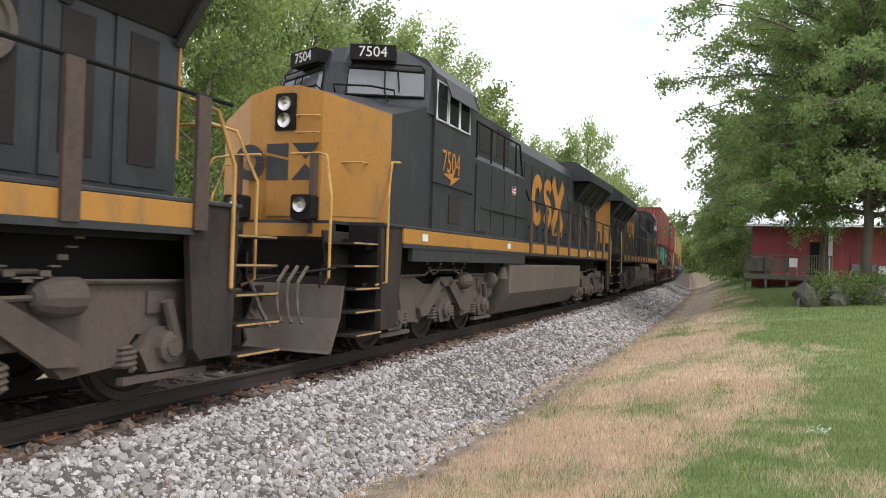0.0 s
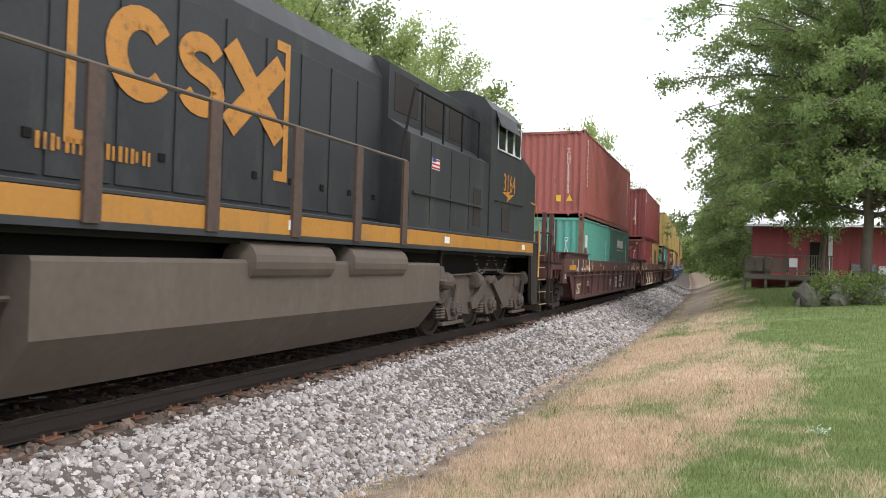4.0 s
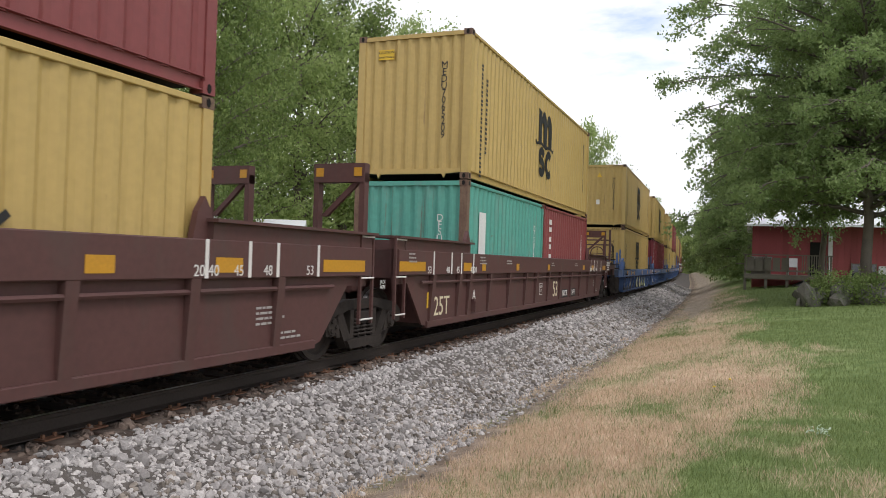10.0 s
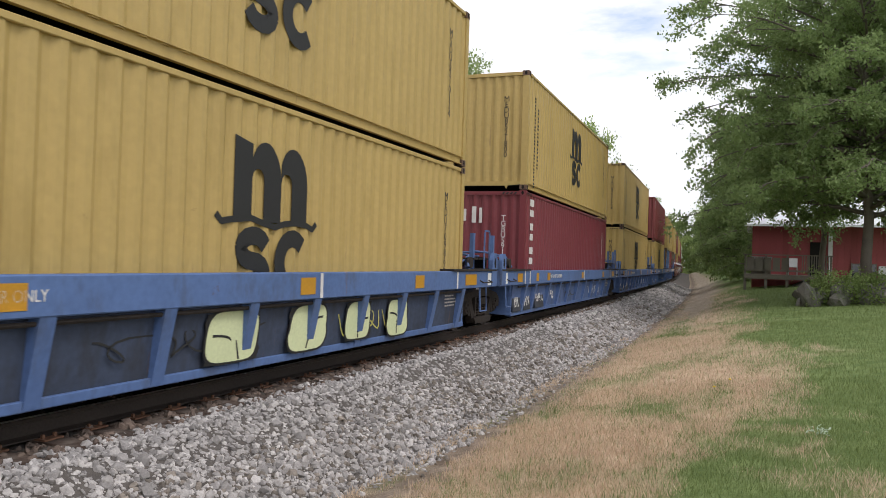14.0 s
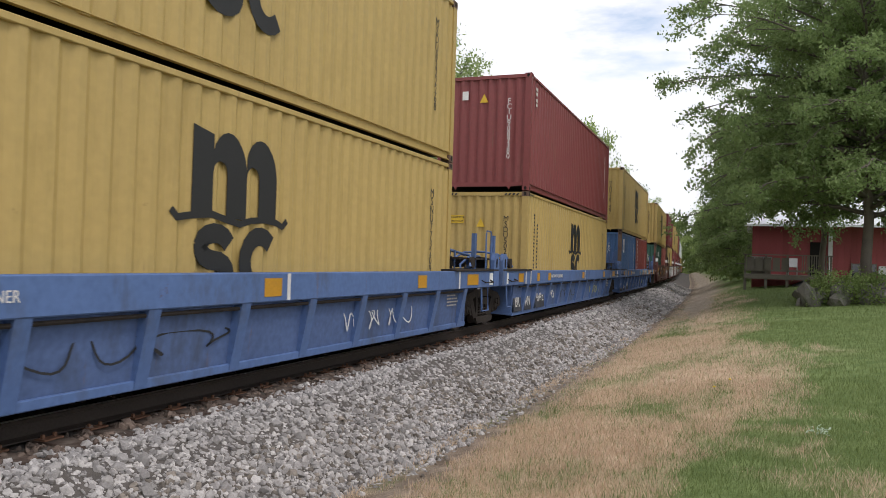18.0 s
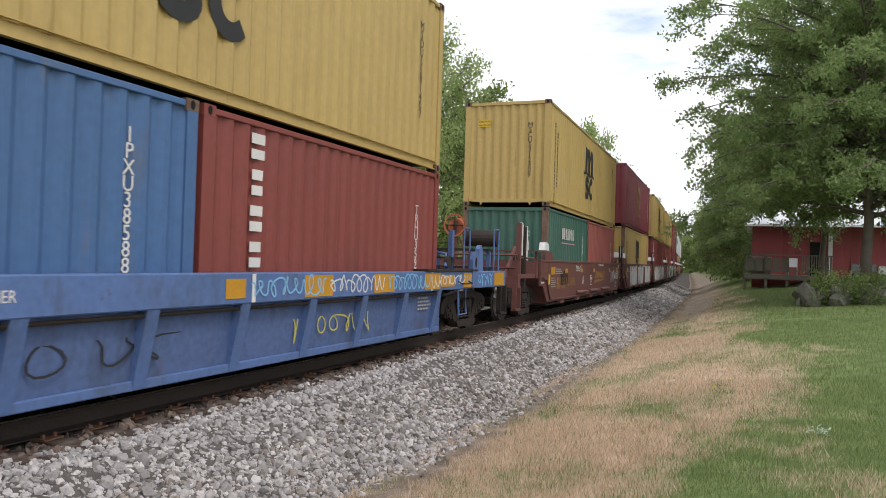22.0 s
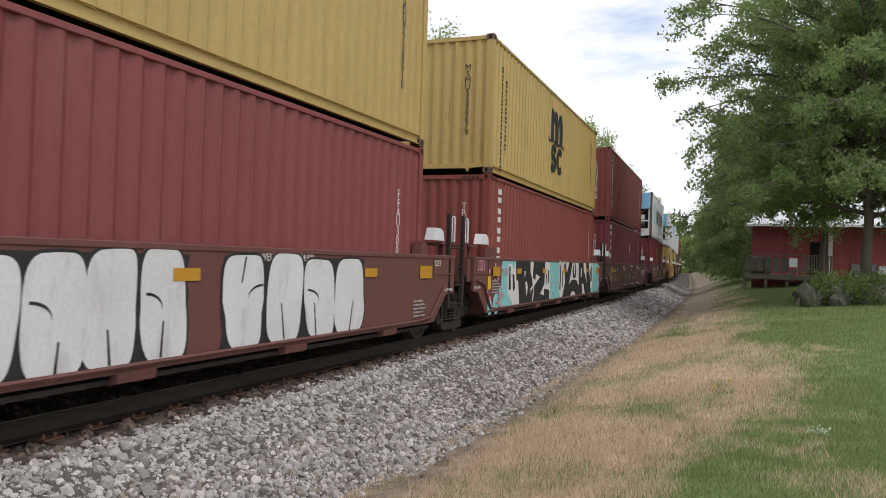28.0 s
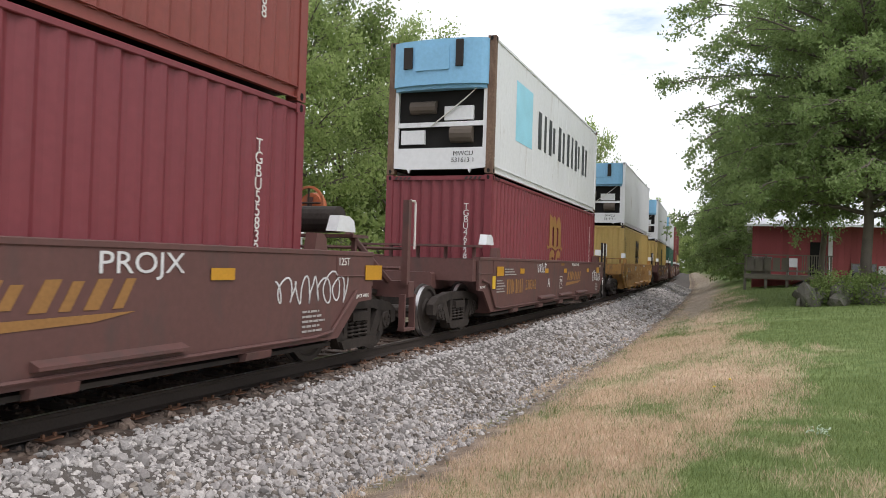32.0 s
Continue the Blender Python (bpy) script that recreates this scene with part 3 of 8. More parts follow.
def blades(name, label, material, want_dry, bands):
    pts, hs = [], []
    for s0, s1, l0, l1, per, hgt in bands:
        n = int((s1 - s0) * (l1 - l0) * per)
        s, l = rs.uniform(s0, s1, n), rs.uniform(l0, l1, n)
        for a, b in zip(s, l):
            p = beside(a, b)
            d = dryness(b, p.y)
            if max(soil(b, p.y), track_way(b, p.y)) > 0.35 + 0.5 * rs.rand():
                continue
            if (d if want_dry else 1 - d * 0.8) > rs.rand():
                pts.append((p.x, p.y, ground_z(b, p.y) - 0.012))
                hs.append(hgt * rs.uniform(0.5, 1.2))
    pts, hs = np.array(pts), np.array(hs)
    n = len(pts)
    ang, lean = rs.uniform(0, 2 * np.pi, n), rs.uniform(0, 0.9, n) * hs
    w = hs * 0.055
    dx, dy = np.cos(ang), np.sin(ang)
    la = rs.uniform(0, 2 * np.pi, n)
    v = np.empty((n, 3, 3))
    v[:, 0] = pts + np.stack([dx * w, dy * w, 0 * w], 1)
    v[:, 1] = pts - np.stack([dx * w, dy * w, 0 * w], 1)
    v[:, 2] = pts + np.stack([np.cos(la) * lean, np.sin(la) * lean, hs], 1)
    f = np.arange(3 * n).reshape(-1, 3)
    tagged(new(name, bulk_mesh(name, v.reshape(-1, 3), f, material)), label, "grass", kind="stuff")


blades("dry_grass", "short straw-coloured dry grass beside the ballast", M_dry, True, [(4.5, 9, 3.0, 7.5, 3600, 0.055), (4.5, 12, 3.0, 7.5, 1100, 0.085), (9, 12, 3.0, 7.5, 1600, 0.06), (12, 22, 3.0, 7.5, 1000, 0.08), (22, 44, 3.2, 7, 250, 0.10)])
blades("green_grass", "mown green lawn grass", M_grass, False, [(4.5, 9, 3.2, 8, 3400, 0.05), (4.5, 12, 3.2, 9, 900, 0.075), (9, 12, 3.2, 9.5, 1500, 0.055), (12, 22, 3.2, 12, 850, 0.075), (22, 46, 3.4, 17, 200, 0.10)])


# ---- trees ----


def grow(seed, height, spread_r, clear, limbs, sides, twigs, rise0, rise1, twig_len, profile):
    """Trunk, arching limbs, side branches and twigs as tapered tubes; gives back the twigs on which the leaves sit."""
    r = random.Random(seed)
    m, shoots = Mesh(), []
    rad = height * 0.012 + 0.05
    lean = Vector((r.uniform(-0.06, 0.06), r.uniform(-0.06, 0.06), 1))
    trunk = [lean * (height * 0.86 * i / 8) + Vector((r.uniform(-1, 1), r.uniform(-1, 1), 0)) * 0.10 * (i > 0) - Vector((0, 0, 0.4)) * (i == 0) for i in range(9)]
    m.tube(trunk, rad, 8, rad * 0.2)
    for i in range(limbs):
        f = (i + r.uniform(0.1, 0.9)) / limbs
        z0 = clear + (height * 0.80 - clear) * f ** 0.85
        k = z0 / (height * 0.86) * 8
        start = trunk[int(k)].lerp(trunk[min(8, int(k) + 1)], k % 1)
        a = i * 2.4 + r.uniform(-0.4, 0.4)
        long = spread_r * profile(f) * r.uniform(0.75, 1.05)
        e0, e1 = rise0 + (1.0 - rise0) * max(0, f - 0.45) * 1.7, rise1 + (0.95 - rise1) * max(0, f - 0.45) * 1.6
        p, pts, dirs = start, [start], []
        for q in range(8):
            a += r.uniform(-0.16, 0.16)
            e = e0 + (e1 - e0) * q / 7
            d = Vector((math.cos(a) * math.cos(e), math.sin(a) * math.cos(e), math.sin(e)))
            p = p + d * long / 8
            pts.append(p)
            dirs.append((d, a, e))
        m.tube(pts, rad * 0.42 * (1 - 0.5 * f), 5, 0.012)
        for j in range(sides):
            u = 0.14 + 0.86 * (j + r.random()) / sides
            q = min(7, int(u * 8))
            base = pts[q].lerp(pts[q + 1], u * 8 - q if q < 7 else r.random())
            d, aa, ee = dirs[q]
            sa = aa + (1 if j % 2 else -1) * r.uniform(0.35, 1.15)
            se = ee + r.uniform(-0.35, 0.45)
            sl = long * r.uniform(0.20, 0.34) * (1.15 - 0.55 * u)
            sp = [base]
            for w in range(4):
                se -= 0.07
                sp.append(sp[-1] + Vector((math.cos(sa) * math.cos(se), math.sin(sa) * math.cos(se), math.sin(se))) * sl / 4)
            m.tube(sp, 0.022, 4, 0.008)
            for w in range(twigs):
                v = 0.15 + 0.85 * (w + r.random()) / twigs
                n = min(3, int(v * 4))
                b0 = sp[n].lerp(sp[n + 1], min(1, v * 4 - n))
                ta, te = sa + r.uniform(-1.3, 1.3), se + r.uniform(-0.7, 0.7)
                tl = twig_len * r.uniform(0.6, 1.2)
                b1 = b0 + Vector((math.cos(ta) * math.cos(te), math.sin(ta) * math.cos(te), math.sin(te))) * tl
                shoots.append((*b0, *b1))
                if w % 3 == 0:
                    m.tube([b0, b1], 0.008, 3, 0.004)
    return m, np.array(shoots)


def leaf_cards(name, c, length, material, r):
    n = len(c)
    shape = np.array([(-0.5, 0, 0), (0, -0.26, 0.05), (0.5, 0, -0.05), (0, 0.26, 0.05)])
    v = np.einsum("nij,kj->nki", turns(n, r), shape) * (length * r.uniform(0.6, 1.25, n))[:, None, None] + c[:, None, :]
    return bulk_mesh(name, v.reshape(-1, 3), np.arange(4 * n).reshape(-1, 4), material)


def leaf_mesh(name, tips, n, blob, length, material, seed):
    """Leaves in loose heaps round the given places."""
    r = np.random.RandomState(seed)
    t = np.array([tuple(p) for p in tips])
    return leaf_cards(name, t[r.randint(0, len(t), n)] + r.normal(size=(n, 3)) * blob * np.array([1, 1, 0.7]), length, material, r)


def leaf_sprays(name, shoots, each, scatter, length, material, seed):
    """Leaves set along the twigs."""
    r = np.random.RandomState(seed)
    k = np.repeat(np.arange(len(shoots)), each)
    u = r.uniform(0.05, 1.1, len(k))[:, None]
    c = shoots[k, :3] * (1 - u) + shoots[k, 3:] * u + r.normal(size=(len(k), 3)) * scatter
    c[:, 2] -= abs(r.normal(size=len(k))) * scatter * 0.7
    return leaf_cards(name, c, length, material, r)


VARIANTS = {}


def tree_meshes(kind):
    if kind not in VARIANTS:
        height, spread_r, clear, build, each, scatter, length, material, seed = kind
        m, shoots = grow(seed, height, spread_r, clear, *build)
        me = m.mesh("trunk", True)
        me.materials.append(M_bark)
        VARIANTS[kind] = (me, leaf_sprays("crown", shoots, each, scatter, length, material, seed))
    return VARIANTS[kind]


def tree(kind, x, y, z, height, turn, label, group="", wide=1.0):
    t = thing("tree", label, "tree", group)
    k = height / kind[0]
    t.matrix_basis = pose(x, y, z, 0, 0, turn) @ Matrix.Diagonal((k * wide, k * wide, k, 1))
    for name, me in zip(("trunk", "crown"), tree_meshes(kind)):
        ob = new(name, me)
        ob.parent = t
    return t


def round_top(f):
    return 0.55 + 0.75 * f if f < 0.4 else 0.85 - 0.55 * (f - 0.4)


def broad_low(f):
    return 1.02 - 0.12 * f


UPRIGHT = (26, 8, 6, 0.55, 0.15, 0.80, round_top)
ARCHING = (58, 9, 8, 0.30, -0.34, 0.60, broad_low)
T1 = (14, 5.6, 0.8, UPRIGHT, 14, 0.24, 0.215, M_leaf_a, 3)
T2 = (14, 6.0, 0.8, UPRIGHT, 16, 0.24, 0.225, M_leaf_b, 8)
FAR_A = (14, 5.6, 0.8, UPRIGHT, 7, 0.26, 0.31, M_leaf_a, 3)
FAR_B = (14, 6.0, 0.8, UPRIGHT, 8, 0.26, 0.32, M_leaf_b, 8)
T3 = (14, 5.2, 0.8, UPRIGHT, 13, 0.25, 0.215, M_leaf_d, 15)
GREENS = "tall leafy broadleaf tree behind the railway track"


def far_tree(kind, px, dist, top, wide=1.0, turn=0):
    """A tree in the direction px (of 1568 across), dist away, whose top shows at the height top (of 882)."""
    az = YAW - math.atan((px - 784) / 1340.7)
    x, y = EYE[0] - math.sin(az) * dist, EYE[1] + math.cos(az) * dist
    horizon = 459.4 + (px - 784) * 0.031
    h = EYE[2] + (horizon - top) / 1340.7 * dist * math.cos(math.atan((px - 784) / 1340.7)) ** -1
    tree(kind, x, y, -0.6, h + 0.6, turn, GREENS, "trees behind the track", wide)


for i, (px, dist, top, wide) in enumerate([(-70, 36, 120, 0.8), (50, 46, 85, 0.7), (158, 35, -30, 0.62), (250, 37, -70, 0.75), (340, 34, -60, 0.8), (440, 42, -50, 0.9), (530, 44, -60, 0.9), (610, 50, -40, 0.9), (690, 50, -5, 0.85), (755, 57, 45, 0.9), (815, 62, 120, 0.9), (868, 68, 170, 0.8), (935, 84, 235, 0.9), (985, 92, 250, 0.8), (1030, 98, 215, 0.8), (1075, 112, 295, 0.9), (1105, 125, 318, 0.9), (1140, 140, 350, 0.9), (1175, 165, 380, 1.0), (1196, 190, 392, 1.0),
                                           (10, 60, 250, 1.0), (310, 52, 120, 1.0), (480, 56, 80, 1.2), (650, 66, 120, 1.2), (780, 78, 190, 1.2)]):
    far_tree(((T1, T2, T3) if dist < 60 else (FAR_A, FAR_B, FAR_A))[i % 3], px, dist, top, wide, i * 67)
# trees and scrub on the near side, where the line bends away
for i, (s, l, h) in enumerate([(62, 11, 10), (70, 8.5, 9), (78, 12, 11.5), (86, 8, 10), (95, 10.5, 12.5), (104, 7.5, 11), (114, 9.5, 13), (126, 8.5, 13), (138, 7.5, 14), (152, 9, 15), (170, 7, 16), (190, 6, 17), (58, 15, 11), (66, 19, 12)]):
    p = beside(s, l)
    tree((FAR_B, FAR_A, FAR_B)[i % 3], p.x, p.y, -0.3, h, i * 83, "dense dark-green tree beside the bend of the track", "trees beside the bend", 1.0)
# undergrowth that closes the woods towards the ground


def hedge(name, label, s0, s1, l0, l1, top, n, length, material, seed):
    r = np.random.RandomState(seed)
    tips = []
    for _ in range(900):
        s, l = r.uniform(s0, s1), r.uniform(l0, l1)
        p = beside(s, l)
        tips.append((p.x, p.y, r.uniform(-0.5, top) * (0.45 + 0.55 * r.rand())))
    tagged(new(name, leaf_mesh(name, tips, n, 0.6, length, material, seed)), label, "bushes", kind="stuff")


hedge("undergrowth", "dense green undergrowth below the trees", 4, 60, -46, -27, 4.0, 26000, 0.45, M_leaf_a, 31)
hedge("undergrowth", "dense green undergrowth below the trees", 36, 190, -30, -11, 5.0, 36000, 0.60, M_leaf_a, 32)
hedge("undergrowth", "dark green scrub beside the bend of the track", 58, 190, 6.5, 20, 6.0, 45000, 0.50, M_leaf_b, 33)
hedge("far_woods", "far green woods closing the view along the line", 190, 330, -60, 40, 16.0, 40000, 1.3, M_leaf_b, 34)
hedge("far_woods", "far green woods behind the barn", 62, 120, 16, 60, 12.0, 40000, 0.8, M_leaf_b, 35)

# the big shade trees on the lawn
NEAR_A = (13.5, 7.2, 2.8, ARCHING, 27, 0.10, 0.150, M_leaf_c, 21)
NEAR_B = (13.5, 6.6, 2.9, ARCHING, 20, 0.12, 0.17, M_leaf_c, 27)
NEAR_C = (13.5, 6.6, 4.3, ARCHING, 16, 0.12, 0.18, M_leaf_c, 33)
tree(NEAR_A, 9.9, 30.8, 0.3, 13.8, 20, "large leafy shade tree with drooping outer branches on the lawn", wide=0.98)
tree(NEAR_B, 10.9, 33.0, 0.4, 13.0, 140, "large leafy shade tree with a leaning trunk on the lawn", wide=0.95)
tree(NEAR_C, 8.9, 38.5, 0.4, 12.5, 60, "large leafy shade tree hanging over the deck of the barn", wide=0.8)
NEAR_D = (13.5, 6.0, 1.2, ARCHING, 12, 0.16, 0.24, M_leaf_c, 39)
tree(NEAR_D, 6.1, 56.0, 0.2, 11.5, 250, "dense leafy tree between the barn and the track", wide=0.9)
tree(NEAR_D, 4.9, 68.0, 0.2, 10.5, 110, "dense leafy tree beyond the barn beside the track", wide=0.85)

# ---- the red barn and its deck ----
BX, BY = 5.75, 43.0


def barn():
    b = thing("barn", "red board barn with a white metal roof beside the lawn", "barn")
    z0, z1 = 0.2, 3.9
    n = 34
    for i in range(n):
        x = BX + 0.15 + i * 0.30
        part("board", lambda: Mesh().box(0, 0.286, 0, 0.03, 0, 2.75, 0.004), M_barn, b, at=pose(x, BY + 2.4 + 0.004 * (i % 3), 1.15), key="barn_board")
    part("wall", Mesh().box(BX + 0.1, BX + 10.4, BY + 2.46, BY + 9.0, z0, z1), M_barn, b, "red board wall")
    part("foundation", Mesh().box(BX + 0.2, BX + 10.3, BY + 2.5, BY + 8.9, -0.4, 0.3), M_conc, b)
    roof = Mesh().prism([(BY + 1.7, 3.75), (BY + 5.7, 6.1), (BY + 9.7, 3.75), (BY + 9.7, 3.88), (BY + 5.7, 6.24), (BY + 1.7, 3.88)], "x", BX - 0.3, BX + 10.8)
    roof_part = part("roof", roof, M_roofw, b, "white ribbed metal roof")
    for i in range(24):
        part("roof_rib", lambda: Mesh().prism([(BY + 1.7, 3.88), (BY + 5.7, 6.24), (BY + 5.7, 6.28), (BY + 1.7, 3.92)], "x", 0, 0.03), M_roofw, roof_part, at=pose(BX - 0.28 + i * 0.47, 0, 0), key="roof_rib")
    part("corner_board", Mesh().box(BX + 3.88, BX + 4.08, BY + 2.33, BY + 2.40, 0.9, 3.85), M_whitewall, b, "white painted post")
    door = part("door", Mesh().box(BX + 3.0, BX + 3.75, BY + 2.36, BY + 2.40, 0.95, 2.95), M_black, b, "dark open doorway")
    for x in (5.0,):
        w = part("window", Mesh().box(BX + x, BX + x + 1.15, BY + 2.36, BY + 2.41, 0.95, 1.85), M_glass, b, "dark paned window")
        for k in range(4):
            part("frame", Mesh().box(BX + x - 0.03 + k * 0.38, BX + x + 0.03 + k * 0.38, BY + 2.32, BY + 2.36, 0.92, 1.88), M_conc, w)
        for k in range(3):
            part("sash_bar", Mesh().box(BX + x, BX + x + 1.15, BY + 2.325, BY + 2.355, 0.93 + k * 0.44, 0.98 + k * 0.44), M_conc, w)
    part("white_panel", Mesh().box(BX + 6.25, BX + 7.2, BY + 2.33, BY + 2.40, 0.85, 1.75), M_whitewall, b, "white painted lower door")
    return b


barn()
deck = thing("deck", "weathered grey timber deck with railings on posts beside the barn", "deck")
DX0, DX1, DZ = BX - 0.25, BX + 3.9, 1.15
for i in range(11):
    part("deck_board", Mesh().box(DX0, DX1, BY + i * 0.215, BY + i * 0.215 + 0.2, DZ - 0.04, DZ), M_conc, deck)
part("fascia", Mesh().box(DX0, DX1, BY - 0.05, BY - 0.005, DZ - 0.25, DZ - 0.02), M_conc, deck)
for i in range(5):
    x = DX0 + 0.06 + i * (DX1 - DX0 - 0.12) / 4
    part("post", Mesh().box(x - 0.07, x + 0.07, BY + 0.02, BY + 0.16, 0.0, DZ - 0.04), M_conc, deck)
    part("rail_post", Mesh().box(x - 0.045, x + 0.045, BY + 0.0, BY + 0.09, DZ, DZ + 1.02), M_conc, deck)
part("top_rail", Mesh().box(DX0 - 0.05, DX1 + 0.05, BY - 0.04, BY + 0.13, DZ + 1.0, DZ + 1.05), M_conc, deck)
part("mid_rail", Mesh().box(DX0, DX1, BY + 0.0, BY + 0.05, DZ + 0.16, DZ + 0.25), M_conc, deck)
for i in range(13):
    x = DX0 + 2.75 + i * 0.11
    part("baluster", Mesh().box(x, x + 0.05, BY + 0.01, BY + 0.05, DZ + 0.2, DZ + 1.0), M_conc, deck)
for i in range(5):
    x = DX0 + 0.12 + i * 0.42
    part("panel_board", Mesh().box(x, x + 0.36, BY + 0.05, BY + 0.07, DZ + 0.22, DZ + 0.88), M_conc, deck)
chair = thing("garden_chair", "white plastic garden chair on the timber deck", "chair", at=pose(BX + 2.1, BY + 0.5, DZ))
part("seat", Mesh().box(-0.24, 0.24, -0.22, 0.24, 0.40, 0.44, 0.01), M_whitewall, chair)
part("backrest", Mesh().prism([(0.20, 0.44), (0.24, 0.44), (0.36, 0.88), (0.32, 0.88)], "x", -0.23, 0.23), M_whitewall, chair)
for x, y in ((-0.21, -0.19), (0.21, -0.19), (-0.21, 0.21), (0.21, 0.21)):
    part("leg", Mesh().box(x - 0.02, x + 0.02, y - 0.02, y + 0.02, 0, 0.40), M_whitewall, chair)
tarp = thing("white_board", "white boards leaning on the deck railing", "board", at=pose(BX + 0.55, BY + 0.22, DZ))
part("sheet", Mesh().box(-0.5, 0.55, -0.03, 0.03, 0.78, 0.92, 0.01), M_whitewall, tarp)
part("stand", Mesh().box(-0.45, 0.5, -0.03, 0.03, 0.0, 0.78), M_conc, tarp)
drum = thing("metal_drum", "grey metal drum lying under the deck", "drum")
part("shell", Mesh().tube([(BX + 2.2, BY + 0.9, 0.45), (BX + 2.75, BY + 0.7, 0.75)], 0.2, 14), mat("galvanised_steel", (0.4, 0.42, 0.45), 0.4, 0.7), drum)
rk = random.Random(9)
for i in range(26):
    x, y = 8.3 + rk.uniform(-0.6, 3.6), 27.8 + rk.uniform(-0.6, 1.6)
    v, f = stones(np.zeros((1, 3)), np.array([rk.uniform(0.35, 0.7)]))
    ob = new("rock", bulk_mesh("rock", v, f, M_rock))
    ob.location = (x, y, rise(x + 0.45, y) + rk.uniform(0.0, 0.35))
    tagged(ob, "mossy grey field stone in a heap under the trees", "rock", "stone heap")
r_ = np.random.RandomState(5)
bank = [(8.0 + r_.uniform(0, 4.5), 27.5 + r_.uniform(-0.8, 2.5), 0.3 + r_.uniform(0, 1.0)) for _ in range(200)]
tagged(new("bank_shrubs", leaf_mesh("bank_shrubs", bank, 11000, 0.18, 0.11, M_leaf_b, 44)), "low green shrubs growing over the stone heap", "bushes", kind="stuff")
for i, (x, y) in enumerate(((9.0, 28.2), (10.3, 28.4))):
    log = thing("fallen_log", "grey fallen log on the stone heap", "log")
    part("trunk", Mesh().tube([(x - 1.0, y, 0.55), (x, y + 0.1, 0.75), (x + 1.1, y + 0.3, 0.8)], 0.13, 8, 0.09), M_bark, log, smooth=True)

weed = [(6.84 + r_.normal() * 0.05, 8.35 + r_.normal() * 0.05, ground_z(6.9, 8.35) + 0.03 + r_.uniform(0, 0.05)) for _ in range(14)]
tagged(new("pale_weed", leaf_mesh("pale_weed", weed, 34, 0.012, 0.045, leafy("pale_weed_leaves", (0.45, 0.55, 0.42), (0.62, 0.70, 0.58), 0.3), 3)), "small pale tuft of weed in the lawn", "weed")
for i, (x, y) in enumerate(((5.72, 11.0), (5.9, 11.6))):
    dn = thing("dandelion", "small yellow dandelion in the lawn", "flower", "dandelions", at=pose(x, y, ground_z(x + 0.1, y)))
    part("stem", Mesh().tube([(0, 0, 0), (0.005, 0, 0.09)], 0.003, 4), M_grass, dn)
    part("bloom", Mesh().lathe([(0.09, 0.008), (0.10, 0.022), (0.108, 0.018), (0.11, 0.004)], "z", 10), mat("dandelion_yellow", (0.7, 0.5, 0.03), 0.6), dn)

# ---- white-roofed sheds behind the track ----


def shed(x, y, w, d, h, turn, label):
    b = thing("shed", label, "shed", at=pose(x, y, -0.65, 0, 0, turn))
    part("wall", Mesh().prism([(-d / 2, 0), (d / 2, 0), (d / 2, h), (0, h + 0.75), (-d / 2, h)], "x", -w / 2, w / 2), M_whitewall, b)
    r = Mesh()
    for sgn in (-1, 1):
        r.prism([(0, h + 0.78), (sgn * (d / 2 + 0.3), h - 0.06), (sgn * (d / 2 + 0.3), h + 0.02), (0, h + 0.86)], "x", -w / 2 - 0.25, w / 2 + 0.25)
    part("roof", r, M_roofw, b, "white metal roof")
    part("door", Mesh().box(-0.9, 0.1, -d / 2 - 0.04, -d / 2 - 0.005, 0.05, 2.05), mat("red_trim", (0.3, 0.05, 0.05), 0.6), b, "dull red door")
    for k in (-1.55, 1.3):
        part("window", Mesh().box(k - 0.5, k + 0.5, -d / 2 - 0.03, -d / 2 - 0.005, 1.0, 1.8), M_glass, b)


shed(-17.5, 25.5, 4.2, 4, 3.1, 38, "low white shed with a white metal roof behind the track")
shed(-16.7, 30.3, 5, 3.5, 2.9, 30, "low grey-white shed with a pale roof behind the track")
table = thing("picnic_table", "grey timber picnic table behind the track", "table", at=pose(-15.5, 17.5, -0.55, 0, 0, 50))
part("tabletop", Mesh().box(-0.9, 0.9, -0.4, 0.4, 0.70, 0.75), M_conc, table)
for sgn in (-1, 1):
    part("bench", Mesh().box(-0.9, 0.9, sgn * 0.75 - 0.14, sgn * 0.75 + 0.14, 0.42, 0.46), M_conc, table)
    part("leg_frame", Mesh().prism([(-0.75, 0), (-0.62, 0), (-0.2, 0.7), (0.2, 0.7), (0.62, 0), (0.75, 0), (0.3, 0.7), (-0.3, 0.7)], "x", sgn * 0.7 - 0.03, sgn * 0.7 + 0.03), M_conc, table)

# ---- containers ----


def wave(length, pitch, depth, flat):
    """Corrugation: (along, inset) points of a trapezoid wave, centred."""
    n = max(1, round(length / pitch))
    p = length / n
    out = []
    for i in range(n):
        a = -length / 2 + i * p
        out += [(a, 0), (a + p * flat, 0), (a + p * 0.5, depth), (a + p * (0.5 + flat), depth)]
    return out + [(length / 2, 0)]


def side_panel(length, h):
    w = wave(length - 0.30, 0.278, 0.036, 0.26)
    return Mesh().prism([(1.190 - d, a) for a, d in w] + [(1.13, w[-1][0]), (1.13, w[0][0])], "z", 0.15, h - 0.07)


def flat_panel(length, h):
    w = wave(length - 0.30, 0.55, 0.006, 0.46)
    return Mesh().prism([(1.190 - d, a) for a, d in w] + [(1.13, w[-1][0]), (1.13, w[0][0])], "z", 0.15, h - 0.07)


